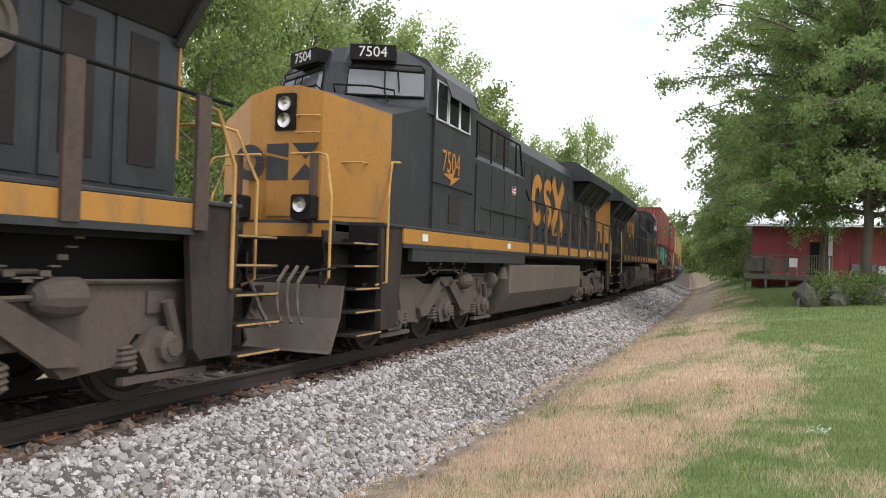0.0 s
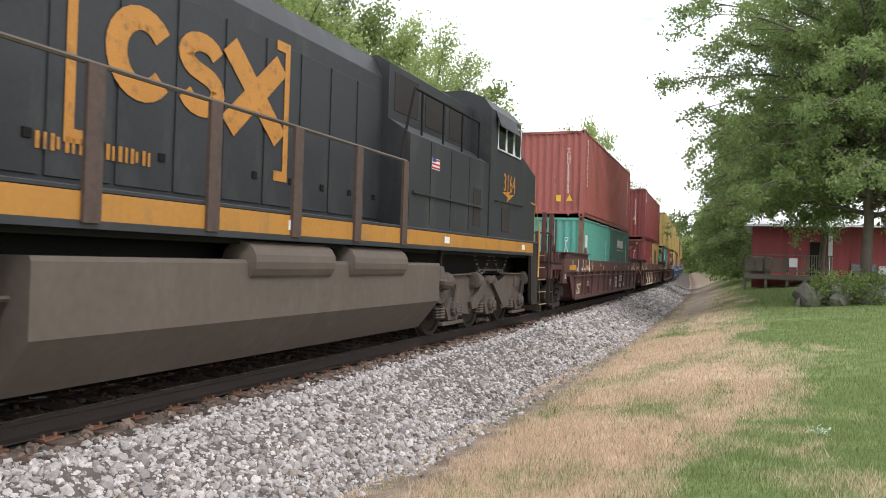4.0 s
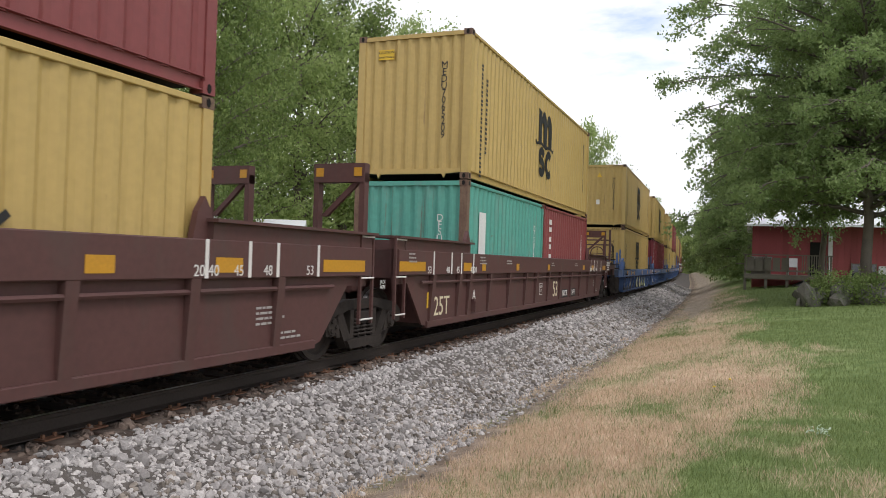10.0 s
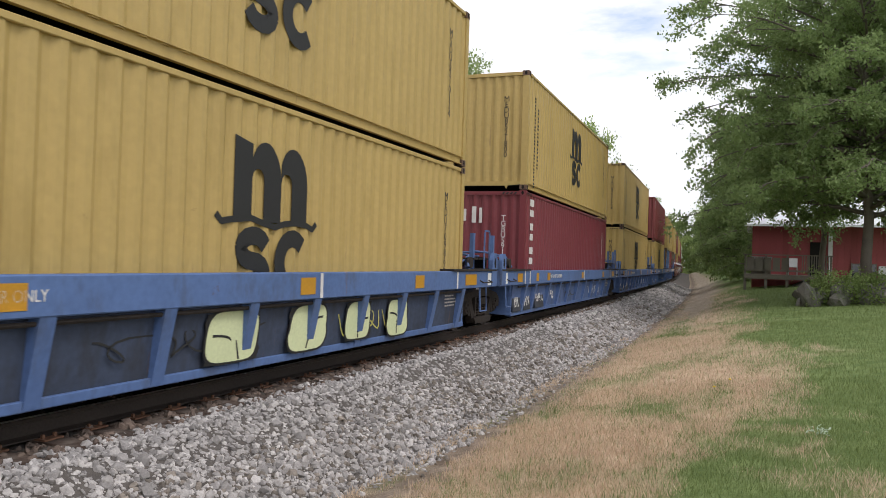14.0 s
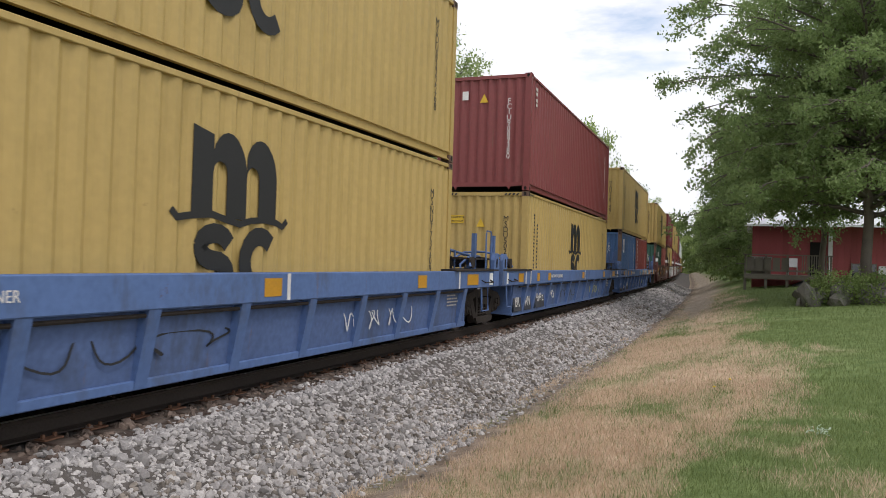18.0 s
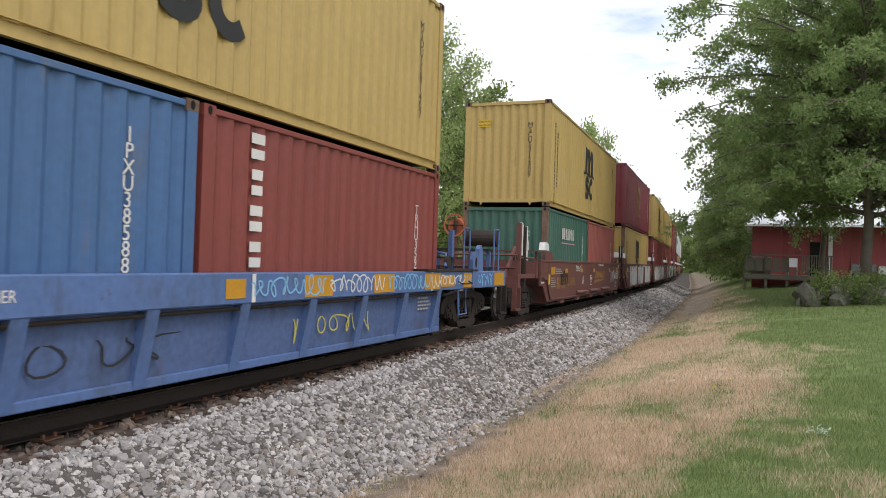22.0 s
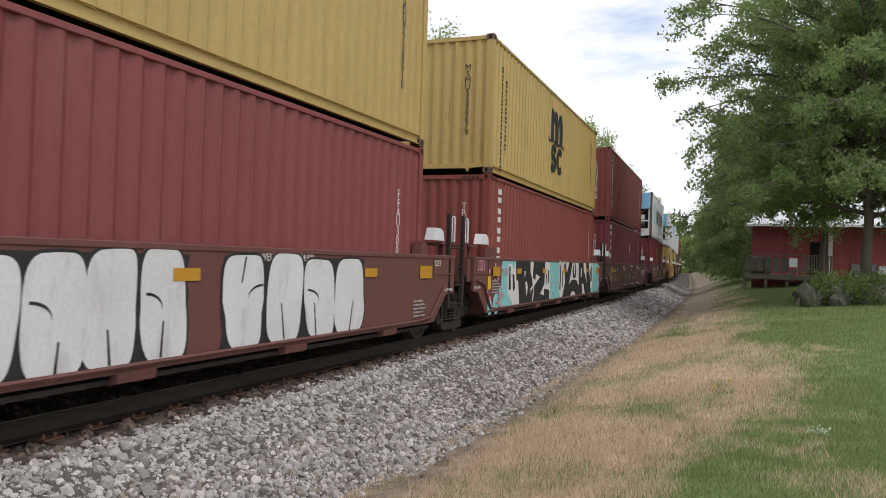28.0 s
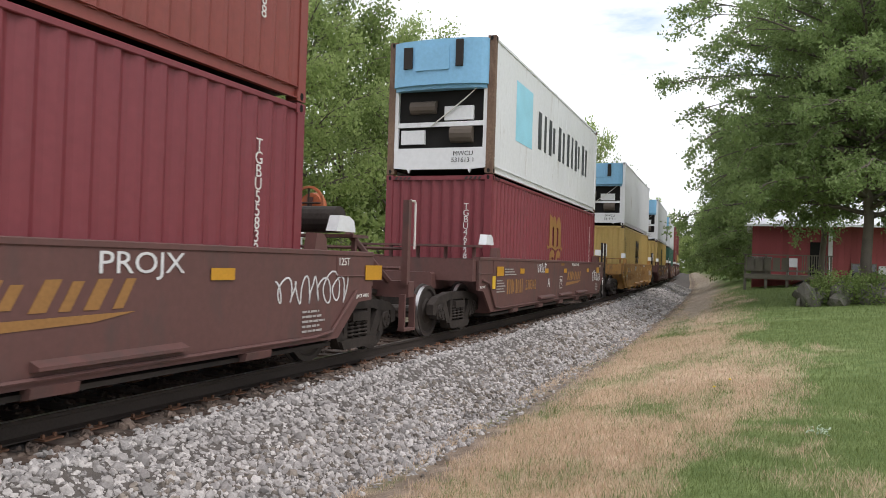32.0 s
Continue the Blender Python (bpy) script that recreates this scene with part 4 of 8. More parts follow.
def end_panel(h):
    w = wave(2.438 - 0.26, 0.242, 0.045, 0.22)
    return Mesh().prism([(a, d) for a, d in w] + [(w[-1][0], 0.09), (w[0][0], 0.09)], "z", 0.18, h - 0.10)


def casting():
    return Mesh().prism([(-0.085, 0.02), (-0.065, 0), (0.085, 0), (0.085, 0.118), (-0.085, 0.118)], "y", -0.089, 0.089)


def slot():
    return Mesh().prism([(0.032 * math.cos(t), 0.048 * math.sin(t)) for t in (k * math.pi / 5 for k in range(10))], "z", -0.002, 0.002)


def stripes():
    m = Mesh()
    for i in range(4):
        m.prism([(i * 0.1, 0), (i * 0.1 + 0.05, 0), (i * 0.1 + 0.09, 0.055), (i * 0.1 + 0.04, 0.055)], "z", -0.002, 0.002)
    return m


def ring(r0, r1, a0, a1, cx, cy, m=None, n=14):
    m = m or Mesh()
    pts = [(cx + r1 * math.cos(radians(a0 + (a1 - a0) * i / n)), cy + r1 * math.sin(radians(a0 + (a1 - a0) * i / n))) for i in range(n + 1)]
    pts += [(cx + r0 * math.cos(radians(a1 + (a0 - a1) * i / n)), cy + r0 * math.sin(radians(a1 + (a0 - a1) * i / n))) for i in range(n + 1)]
    return m.prism(pts, "z", -0.002, 0.002)


def bar(m, pts):
    return m.prism(pts, "z", -0.002, 0.002)


def brush(m, pts, width, lift=0.0):
    """A flat stroke of even width through the points."""
    for i, ((a, b), (c, d)) in enumerate(zip(pts, pts[1:])):
        q = math.hypot(c - a, d - b) or 1
        ox, oy = -(d - b) / q * width / 2, (c - a) / q * width / 2
        ex, ey = (c - a) / q * width * 0.12, (d - b) / q * width * 0.12
        z = lift + 0.0002 * (i % 2)
        m.prism([(a + ox - ex, b + oy - ey), (c + ox + ex, d + oy + ey), (c - ox + ex, d - oy + ey), (a - ox - ex, b - oy - ey)], "z", -0.002 + z, 0.002 + z)
    return m


def arc(cx, cy, rx, ry, a0, a1, n=12):
    return [(cx + rx * math.cos(radians(a0 + (a1 - a0) * i / n)), cy + ry * math.sin(radians(a0 + (a1 - a0) * i / n))) for i in range(n + 1)]


def emblem_arches():
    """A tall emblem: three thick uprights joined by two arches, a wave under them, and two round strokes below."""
    m = Mesh()
    bar(m, [(-0.71, 0.06), (-0.40, 0.06), (-0.40, 0.90), (-0.71, 0.96)])
    for x, foot in ((-0.40, 0.55), (0.15, 0.56)):
        outer = [(x, 0.74)] + arc(x + 0.24, 0.62, 0.26, 0.33, 145, 60, 5) + arc(x + 0.26, 0.50, 0.29, 0.43, 50, 0, 4)
        m.prism([(u, v) for u, v in outer] + [(x + 0.55, 0.06), (x + 0.22, 0.06)] + arc(x + 0.11, 0.52, 0.11, 0.12, 0, 180, 6), "z", -0.0016, 0.0024)
    brush(m, [(-0.98, 0.10), (-0.90, 0.03), (-0.72, 0.06), (-0.40, 0.09), (-0.20, 0.05), (0.05, 0.01), (0.25, 0.06), (0.50, 0.08), (0.72, 0.06), (0.84, 0.02), (0.92, 0.09)], 0.07, 0.0008)
    brush(m, arc(-0.34, -0.24, 0.22, 0.14, 20, 250, 9) + arc(-0.34, -0.53, 0.22, 0.15, 70, -160, 9), 0.20, 0.0012)
    brush(m, arc(0.42, -0.385, 0.26, 0.28, 48, 312, 14), 0.20, 0.0016)
    return m


def block_word(n, w, h, gap=0.3, slant=0.0):
    """A row of plain upright bars, two to a place, where a word stands."""
    m = Mesh()
    for i in range(n):
        x = (i - n / 2) * w * (1 + gap)
        k = (0.96, 0.80, 0.88)[i % 3]
        for u, v, b, top in ((0.0, 0.36, 0.0, 1.0), (k - 0.26, k, (0.0, 0.12, 0.0)[i % 3], (1.0, 0.86, 0.93)[i % 3])):
            bar(m, [(x + w * u + slant * b, h * b), (x + w * v + slant * b, h * b), (x + w * v + slant * top, h * top), (x + w * u + slant * top, h * top)])
    return m


def stacked(n, w, h, pitch):
    """Plain bars one below the other, two to a place, where a word is set vertically."""
    m = Mesh()
    for i in range(n):
        y, k = -i * pitch, (0.5, 0.40, 0.46, 0.42)[i % 4]
        for v0, v1 in ((0.0, 0.36), (0.56, 0.94)):
            bar(m, [(-w * k, y + h * v0), (w * k, y + h * v0), (w * k, y + h * v1), (-w * k, y + h * v1)])
    return m


def flat_part(name, shape, material, parent, at, label="", key=None):
    ob = part(name, shape, material, parent, label, at=at, key=key)
    if name.endswith("lettering"):
        ob["kind"] = "stuff"
    return ob


COLOUR_WORDS = {"maroon": "dull maroon", "rose": "faded rose-red", "red": "rust-red", "wine": "dark wine-red", "yellow": "yellow", "teal": "pale teal", "green": "dark green", "blue": "blue", "white": "white"}
M_YELSIGN = mat("yellow_warning_label", (0.62, 0.40, 0.03), 0.5, bump=0.0)
M_WHITESIGN = mat("white_label", (0.68, 0.68, 0.66), 0.5, bump=0.0)
M_BLUESIGN = mat("dark_blue_label", (0.02, 0.05, 0.2), 0.5, bump=0.0)
M_TEALLOGO = mat("pale_blue_logo", (0.30, 0.62, 0.75), 0.5, bump=0.0)
M_GREYLOGO = mat("grey_black_logo", (0.05, 0.055, 0.06), 0.5, bump=0.0)


def container(colour, car, dy, z, feet=40, high=True, code="", marks=(), stripe=False, rust=False, end_marks=()):
    """A shipping container: corrugated sides and ends in a frame of posts and rails, with castings at the corners."""
    length = 12.192 if feet == 40 else 6.058
    h = 2.896 if high else 2.591
    paint = CONT[colour]
    label = "%s %d-foot corrugated container %s" % (COLOUR_WORDS[colour], feet, "in a well car" if z < 2 else "stacked on another container")
    if colour == "white":
        label = "white refrigerated container with a light blue cooling unit"
    c = thing("shipping_container", label, "container", "containers on the train")
    reefer = colour == "white"
    for sgn in (0, 180):
        if reefer:
            part("side_panel", lambda: flat_panel(length, h), paint, c, at=pose(0, 0, 0, 0, 0, sgn), key=("flat", feet, high))
        else:
            part("side_panel", lambda: side_panel(length, h), paint, c, at=pose(0, 0, 0, 0, 0, sgn), key=("side", feet, high))
        part("top_rail", lambda: Mesh().box(1.150, 1.205, -length / 2 + 0.15, length / 2 - 0.15, h - 0.085, h - 0.02, 0.008), paint, c, at=pose(0, 0, 0, 0, 0, sgn), key=("toprail", feet, high))
        part("bottom_rail", lambda: Mesh().prism([(1.14, 0.03), (1.205, 0.03), (1.205, 0.045), (1.165, 0.05), (1.165, 0.16), (1.205, 0.165), (1.205, 0.175), (1.14, 0.175)], "y", -length / 2 + 0.15, length / 2 - 0.15), paint, c, at=pose(0, 0, 0, 0, 0, sgn), key=("botrail", feet))
    if reefer:
        unit = part("cooling_unit", lambda: Mesh().box(-1.08, 1.08, -length / 2 + 0.10, -length / 2 + 0.30, 0.55, h - 0.14), M_black, c, "dark machinery bay", key="reefer_bay")
        part("cowling", lambda: Mesh().prism([(1.1 * math.sin(q * 0.26), -length / 2 + 0.06 - 0.30 * math.cos(q * 0.26) ** 0.7) for q in range(-6, 7)] + [(1.1, -length / 2 + 0.2), (-1.1, -length / 2 + 0.2)], "z", h - 1.02, h - 0.06), M_lightblue, unit, "light blue fan cowling", key="reefer_cowl")
        part("cowling_rim", lambda: Mesh().prism([(1.08 * math.sin(q * 0.26), -length / 2 + 0.09 - 0.24 * math.cos(q * 0.26) ** 0.7) for q in range(-6, 7)], "z", h - 1.10, h - 1.00), M_lightblue, unit, key="reefer_rim")
        part("panel", lambda: Mesh().box(-0.50, 0.28, -length / 2 - 0.262, -length / 2 - 0.22, h - 0.72, h - 0.2, 0.01), M_lightblue, unit, "light blue access panel", key="reefer_panel")
        part("vent", lambda: Mesh().box(0.42, 0.58, -length / 2 - 0.252, -length / 2 - 0.19, h - 0.66, h - 0.1).box(-0.78, -0.58, -length / 2 - 0.235, -length / 2 - 0.16, h - 0.66, h - 0.2), M_grille, unit, "dark vent slot", key="reefer_vent")
        part("cable", lambda: Mesh().tube([(1.0, -length / 2 - 0.02, h - 0.45), (1.02, -length / 2 - 0.05, h - 0.95), (0.6, -length / 2 - 0.04, h - 1.30), (-0.2, -length / 2 + 0.0, 1.02)], 0.014), M_white, unit, "pale hanging cable", key="reefer_cable")
        lettering("MWCU\n531613 1", 0.14, M_blackpaint, c, end_at(0.55, -length / 2 + 0.015, 0.36), "serial_number")
        part("motor", lambda: Mesh().lathe([(-0.25, 0.18), (0.25, 0.18)], "x", 12, (0.5, -length / 2 + 0.1, 0.85)).lathe([(-0.3, 0.14), (0.3, 0.14)], "x", 12, (-0.4, -length / 2 + 0.1, 1.45)), M_tank, unit, key="reefer_motor")
        part("gauge_box", lambda: Mesh().box(0.1, 0.75, -length / 2 + 0.02, -length / 2 + 0.1, 1.15, 1.45).box(-0.9, -0.35, -length / 2 + 0.02, -length / 2 + 0.1, 0.65, 0.95), M_whitewall, unit, key="reefer_box")
        part("end_panel", lambda: Mesh().box(-1.1, 1.1, -length / 2 + 0.02, -length / 2 + 0.1, 0.15, 0.56).box(-1.1, -0.98, -length / 2 + 0.02, -length / 2 + 0.1, 0.56, h - 1.1).box(0.98, 1.1, -length / 2 + 0.02, -length / 2 + 0.1, 0.56, h - 1.1).box(-1.0, 1.0, -length / 2 + 0.03, -length / 2 + 0.09, 1.02, 1.12), paint, c, key="reefer_end")
    else:
        part("end_panel", lambda: end_panel(h), paint, c, at=pose(0, -length / 2 + 0.025, 0), key=("end", high))
    part("rear_door", lambda: Mesh().box(-1.1, 1.1, length / 2 - 0.09, length / 2 - 0.03, 0.16, h - 0.1), paint, c, key=("door", feet, high))
    part("roof", lambda: Mesh().box(-1.17, 1.17, -length / 2 + 0.05, length / 2 - 0.05, h - 0.045, h - 0.012), paint, c, key=("roof", feet, high))
    part("floor", lambda: Mesh().box(-1.14, 1.14, -length / 2 + 0.06, length / 2 - 0.06, 0.10, 0.16), M_black, c, key=("floor", feet))
    part("end_sill", lambda: Mesh().prism([(-1.05, 0.20), (1.05, 0.20), (1.05, 0.13), (0.74, 0.10), (0.70, 0.02), (0.66, 0.10), (-0.66, 0.10), (-0.70, 0.02), (-0.74, 0.10), (-1.05, 0.13)], "y", -length / 2 + 0.015, -length / 2 + 0.07), paint, c, key=("sill", feet))
    part("end_header", lambda: Mesh().box(-1.05, 1.05, -length / 2 + 0.012, -length / 2 + 0.07, h - 0.105, h - 0.03), paint, c, key=("header", feet, high))
    for sx in (-1, 1):
        for sy in (-1, 1):
            p_mat = M_rustpost if sy < 0 and (rust == "post" or rust and colour not in ("yellow", "white")) else paint
            part("corner_post", lambda: Mesh().box(-0.075, 0.075, -0.075, 0.075, 0.10, h - 0.10, 0.012), p_mat, c, at=pose(sx * 1.137, sy * (length / 2 - 0.08), 0), key=("post", high))
            for zz in (0.0, h - 0.118):
                k = part("corner_casting", casting, M_rustpost if rust or colour == "yellow" else paint, c, at=pose(sx * 1.130, sy * (length / 2 - 0.089), zz, 0, 0, 0 if sx > 0 else 180), key="casting")
                if sx > 0:
                    part("slot", slot, M_black, k, at=side_at(0.087, 0, 0.06), key="slot")
                if sy < 0:
                    part("slot", slot, M_black, k, at=end_at(0, -0.091, 0.06) if sx > 0 else end_at(0, 0.091, 0.06, 1), key="slot")
    y0 = -length / 2
    if stripe:
        for x in (-1.02, 0.60):
            flat_part("hazard_stripes", stripes, M_blackpaint, c, end_at(x, y0 + 0.008, h - 0.095), key="stripes")
        flat_part("hazard_stripes", stripes, M_blackpaint, c, side_at(1.208, y0 + 0.22, h - 0.08), key="stripes")
    ink = M_blackpaint if colour in ("yellow", "white") else M_white
    if code:
        text = "\n".join(code)
        lettering(text, 0.19, ink, c, end_at(0.66, y0 + 0.018, h * 0.53), "serial_number", line=0.72)
        lettering(text, 0.20, ink, c, side_at(1.193, length / 2 - 0.85, h * 0.54), "serial_number", line=0.72)
    for mk in marks:
        kind = mk[0]
        if kind == "arches":
            flat_part("emblem", emblem_arches, mk[1], c, side_at(1.194, mk[2] if len(mk) > 2 else 0.0, 1.46 if high else 1.20), "black shipping emblem" if mk[1] is M_blackpaint else "gold shipping emblem", key="arches")
        elif kind == "word_down":      # material, letters, y, top z, letter height
            flat_part("vertical_lettering", lambda: stacked(mk[2], mk[5] * 0.8, mk[5], mk[5] * 1.32), mk[1], c, side_at(1.194, mk[3], mk[4]), key=("down", mk[2], mk[5]))
        elif kind == "word":           # material, letters, y, z, height
            flat_part("lettering", lambda: block_word(mk[2], mk[5] * (0.58 if mk[5] < 0.5 else 0.93), mk[5]), mk[1], c, side_at(1.194, mk[3], mk[4]), key=("word", mk[2], mk[5]))
        elif kind == "panel":          # material, y, z, w, h
            flat_part("label_panel", plate(-mk[4] / 2, mk[4] / 2, -mk[5] / 2, mk[5] / 2), mk[1], c, side_at(1.193, mk[2], mk[3]))
    for mk in end_marks:
        kind = mk[0]
        if kind == "caution":
            sg = flat_part("caution_label", plate(-0.17, 0.17, -0.10, 0.10), M_YELSIGN if len(mk) < 4 else M_WHITESIGN, c, end_at(mk[1], y0 + 0.02, mk[2]))
            lettering("CAUTION", 0.075, M_blackpaint, sg, Matrix.Translation((0, 0.045, 0.004)))
            lettering("HIGH TRAILER", 0.05, M_blackpaint, sg, Matrix.Translation((0, -0.05, 0.004)))
        elif kind == "triangle":
            flat_part("warning_triangle", lambda: bar(Mesh(), [(-0.11, -0.09), (0.11, -0.09), (0, 0.13)]), M_YELSIGN, c, end_at(mk[1], y0 + 0.02, mk[2]), key="tri")
        elif kind == "square":
            flat_part("label_square", plate(-0.08, 0.08, -0.11, 0.11), M_YELSIGN if mk[3] == "y" else M_WHITESIGN, c, end_at(mk[1], y0 + 0.02, mk[2]))
        elif kind == "word":
            flat_part("lettering", lambda: block_word(mk[1], mk[4] * 0.75, mk[4]), M_white, c, end_at(mk[2], y0 + 0.016, mk[3]), key=("word", mk[1], mk[4]))
    s0, half = car
    return rides(c, s0, half, z, dy)


# ---- freight trucks ----


def wheel_prof(r):
    return [(-0.070, 0.08), (-0.070, r * 0.42), (-0.040, r * 0.5), (-0.030, r * 0.80), (-0.065, r * 0.86), (-0.07, r * 1.0), (0.035, r * 1.005), (0.045, r * 1.07), (0.070, r * 1.07), (0.07, r * 0.86), (0.005, r * 0.80), (0.0, r * 0.5), (0.06, r * 0.42), (0.06, 0.08)]


def wheelset(r, name="wheelset"):
    m = Mesh()
    m.lathe([(-a, b) for a, b in wheel_prof(r)], "x", 32, (0.7555, 0, 0))
    m.lathe(wheel_prof(r), "x", 32, (-0.7555, 0, 0))
    m.tube([(-1.02, 0, 0), (1.02, 0, 0)], 0.085, 10)
    return m


def hub_cap():
    m = Mesh().lathe([(0, 0.15), (0.03, 0.15), (0.04, 0.13), (0.06, 0.12), (0.06, 0.02)], "x", 12, (1.02, 0, 0))
    for k in range(3):
        t = k * 2.094
        m.box(1.07, 1.10, 0.075 * math.cos(t) - 0.022, 0.075 * math.cos(t) + 0.022, 0.075 * math.sin(t) - 0.022, 0.075 * math.sin(t) + 0.022)
    return m


def tread_ring(r):
    return Mesh().lathe([(-0.055, r * 1.0), (-0.05, r * 1.004), (0.05, r * 1.004), (0.055, r * 1.0)], "x", 32, caps=False)


def side_frame(sgn):
    """Cast side frame: an arch over each bearing and an opening for the springs."""
    r, z = 0.46, 0.0
    m = Mesh()
    x0, x1 = (0.93, 1.06) if sgn > 0 else (-1.06, -0.93)
    m.prism([(-1.22, 0.60), (-1.02, 0.72), (-0.45, 0.80), (0.45, 0.80), (1.02, 0.72), (1.22, 0.60), (1.22, 0.42), (1.08, 0.40), (1.05, 0.60), (0.80, 0.58), (0.45, 0.66), (-0.45, 0.66), (-0.80, 0.58), (-1.05, 0.60), (-1.08, 0.40), (-1.22, 0.42)], "x", x0, x1)
    for k in (-1, 1):
        m.prism([(k * 0.80, 0.60), (k * 0.60, 0.63), (k * 0.34, 0.22), (k * 0.50, 0.16)], "x", x0, x1)
        m.prism([(k * 0.74, 0.60), (k * 0.66, 0.30), (k * 0.76, 0.30), (k * 0.80, 0.58)], "x", x0, x1)
        m.box(x0, x1, k * 0.34 - 0.05, k * 0.34 + 0.05, 0.20, 0.68)
    m.prism([(-0.54, 0.24), (-0.46, 0.13), (0.46, 0.13), (0.54, 0.24), (0.40, 0.26), (-0.40, 0.26)], "x", x0 - 0.02, x1 + 0.05)
    return m


def springs(sgn):
    pts = []
    for i in range(37):
        t = i / 36 * 5 * 2 * math.pi
        pts.append((sgn * 1.0 + 0.085 * math.cos(t), 0.085 * math.sin(t), 0.255 + 0.27 * i / 36))
    return Mesh().tube(pts, 0.021, 5)


def bogie(s0, label="four-wheel freight truck with coil springs, dusty brown-grey steel"):
    b = thing("freight_truck", label, "bogie", "freight trucks under the well cars")
    part("bolster", lambda: Mesh().prism([(-1.12, 0.50), (1.12, 0.50), (1.12, 0.62), (0.5, 0.72), (-0.5, 0.72), (-1.12, 0.62)], "y", -0.24, 0.24), M_under, b, key="bolster")
    for sgn in (-1, 1):
        part("side_frame", lambda: side_frame(sgn), M_under, b, key=("sideframe", sgn))
        for k in (-0.2, 0.0, 0.2):
            part("coil_spring", lambda: springs(sgn), M_under, b, at=pose(0, k, 0), key=("springs", sgn))
        part("brake_beam", lambda: Mesh().box(-0.85, 0.85, sgn * 0.38 - 0.03, sgn * 0.38 + 0.03, 0.28, 0.36).box(0.68, 0.84, sgn * 0.42 - 0.03, sgn * 0.42 + 0.03, 0.25, 0.62).box(-0.84, -0.68, sgn * 0.42 - 0.03, sgn * 0.42 + 0.03, 0.25, 0.62), M_under, b, key=("brake", sgn))
    for sgn in (-1, 1):
        w = part("wheelset", lambda: wheelset(0.46), M_wheel, b, at=pose(0, sgn * 0.89, 0.462), smooth=False, key="wheelset46")
        for x in (-0.7555, 0.7555):
            part("tread", lambda: tread_ring(0.46), M_tread, w, "bright worn tread", at=pose(x, 0, 0), key="tread46")
        part("bearing_cap", hub_cap, M_under, w, key="hub")
        for k in (-1, 1):
            part("bearing_adapter", lambda: Mesh().box(-0.075, 0.075, -0.13, 0.13, 0.33, 0.62), M_under, b, at=pose(k * 0.975, sgn * 0.89, 0), key="adapter")
        WHEELS.append((w, sgn * 0.89, 0.462, 0.46))
    return rides(b, s0, 0.9)


# ---- well cars ----


def coupler(parent, y, sgn, material):
    m = Mesh().box(-0.10, 0.10, min(y, y + sgn * 0.75), max(y, y + sgn * 0.75), 0.72, 0.92)
    m.box(-0.16, 0.16, min(y + sgn * 0.72, y + sgn * 1.0), max(y + sgn * 0.72, y + sgn * 1.0), 0.68, 0.98)
    part("coupler", m, M_under, parent, "rusty knuckle coupler")
    part("air_hose", Mesh().tube([(0.3, y + sgn * 0.3, 0.8), (0.32, y + sgn * 0.6, 0.45), (0.2, y + sgn * 0.9, 0.36), (0.1, y + sgn * 1.15, 0.5)], 0.025), M_black, parent)


def ladder(parent, y, x, z0, z1, material, w=0.34):
    m = Mesh()
    for k in (-1, 1):
        m.box(x - 0.012, x + 0.028, y + k * w / 2 - 0.02, y + k * w / 2 + 0.02, z0, z1)
    part("ladder", m, material, parent)
    n = max(2, round((z1 - z0) / 0.36))
    for i in range(n):
        part("rung", lambda: Mesh().tube([(0, -0.17, 0), (0, 0.17, 0)], 0.014), M_white if i < 9 else material, parent, at=pose(x + 0.03, y, z0 + 0.06 + i * (z1 - z0 - 0.1) / (n - 1)), key="rung")


def hoop(parent, x, y, z0, z1, w, material, axis="y"):
    d = (0, w, 0) if axis == "y" else (w, 0, 0)
    part("grab_iron", Mesh().tube([(x, y, z0), (x, y, z1 - 0.04), (x + d[0] * 0.12, y + d[1] * 0.12, z1), (x + d[0] * 0.88, y + d[1] * 0.88, z1), (x + d[0], y + d[1], z1 - 0.04), (x + d[0], y + d[1], z0)], 0.018), material, parent)


def bars_of_print(parent, y, z, w, rows, material, x):
    """Small print that cannot be read: plain bars."""
    m = Mesh()
    for i in range(rows):
        k = w * (0.72 + 0.28 * ((i * 7) % 5) / 4)
        u, j = 0.0, i
        while u < k - 0.02:
            word = min(k - u, (0.09, 0.05, 0.13, 0.07, 0.10)[j % 5])
            m.box(x, x + 0.004, y + u, y + u + word, z - i * 0.058, z - i * 0.058 + 0.026)
            u, j = u + word + 0.022, j + 1
    part("small_print", m, M_print, parent)


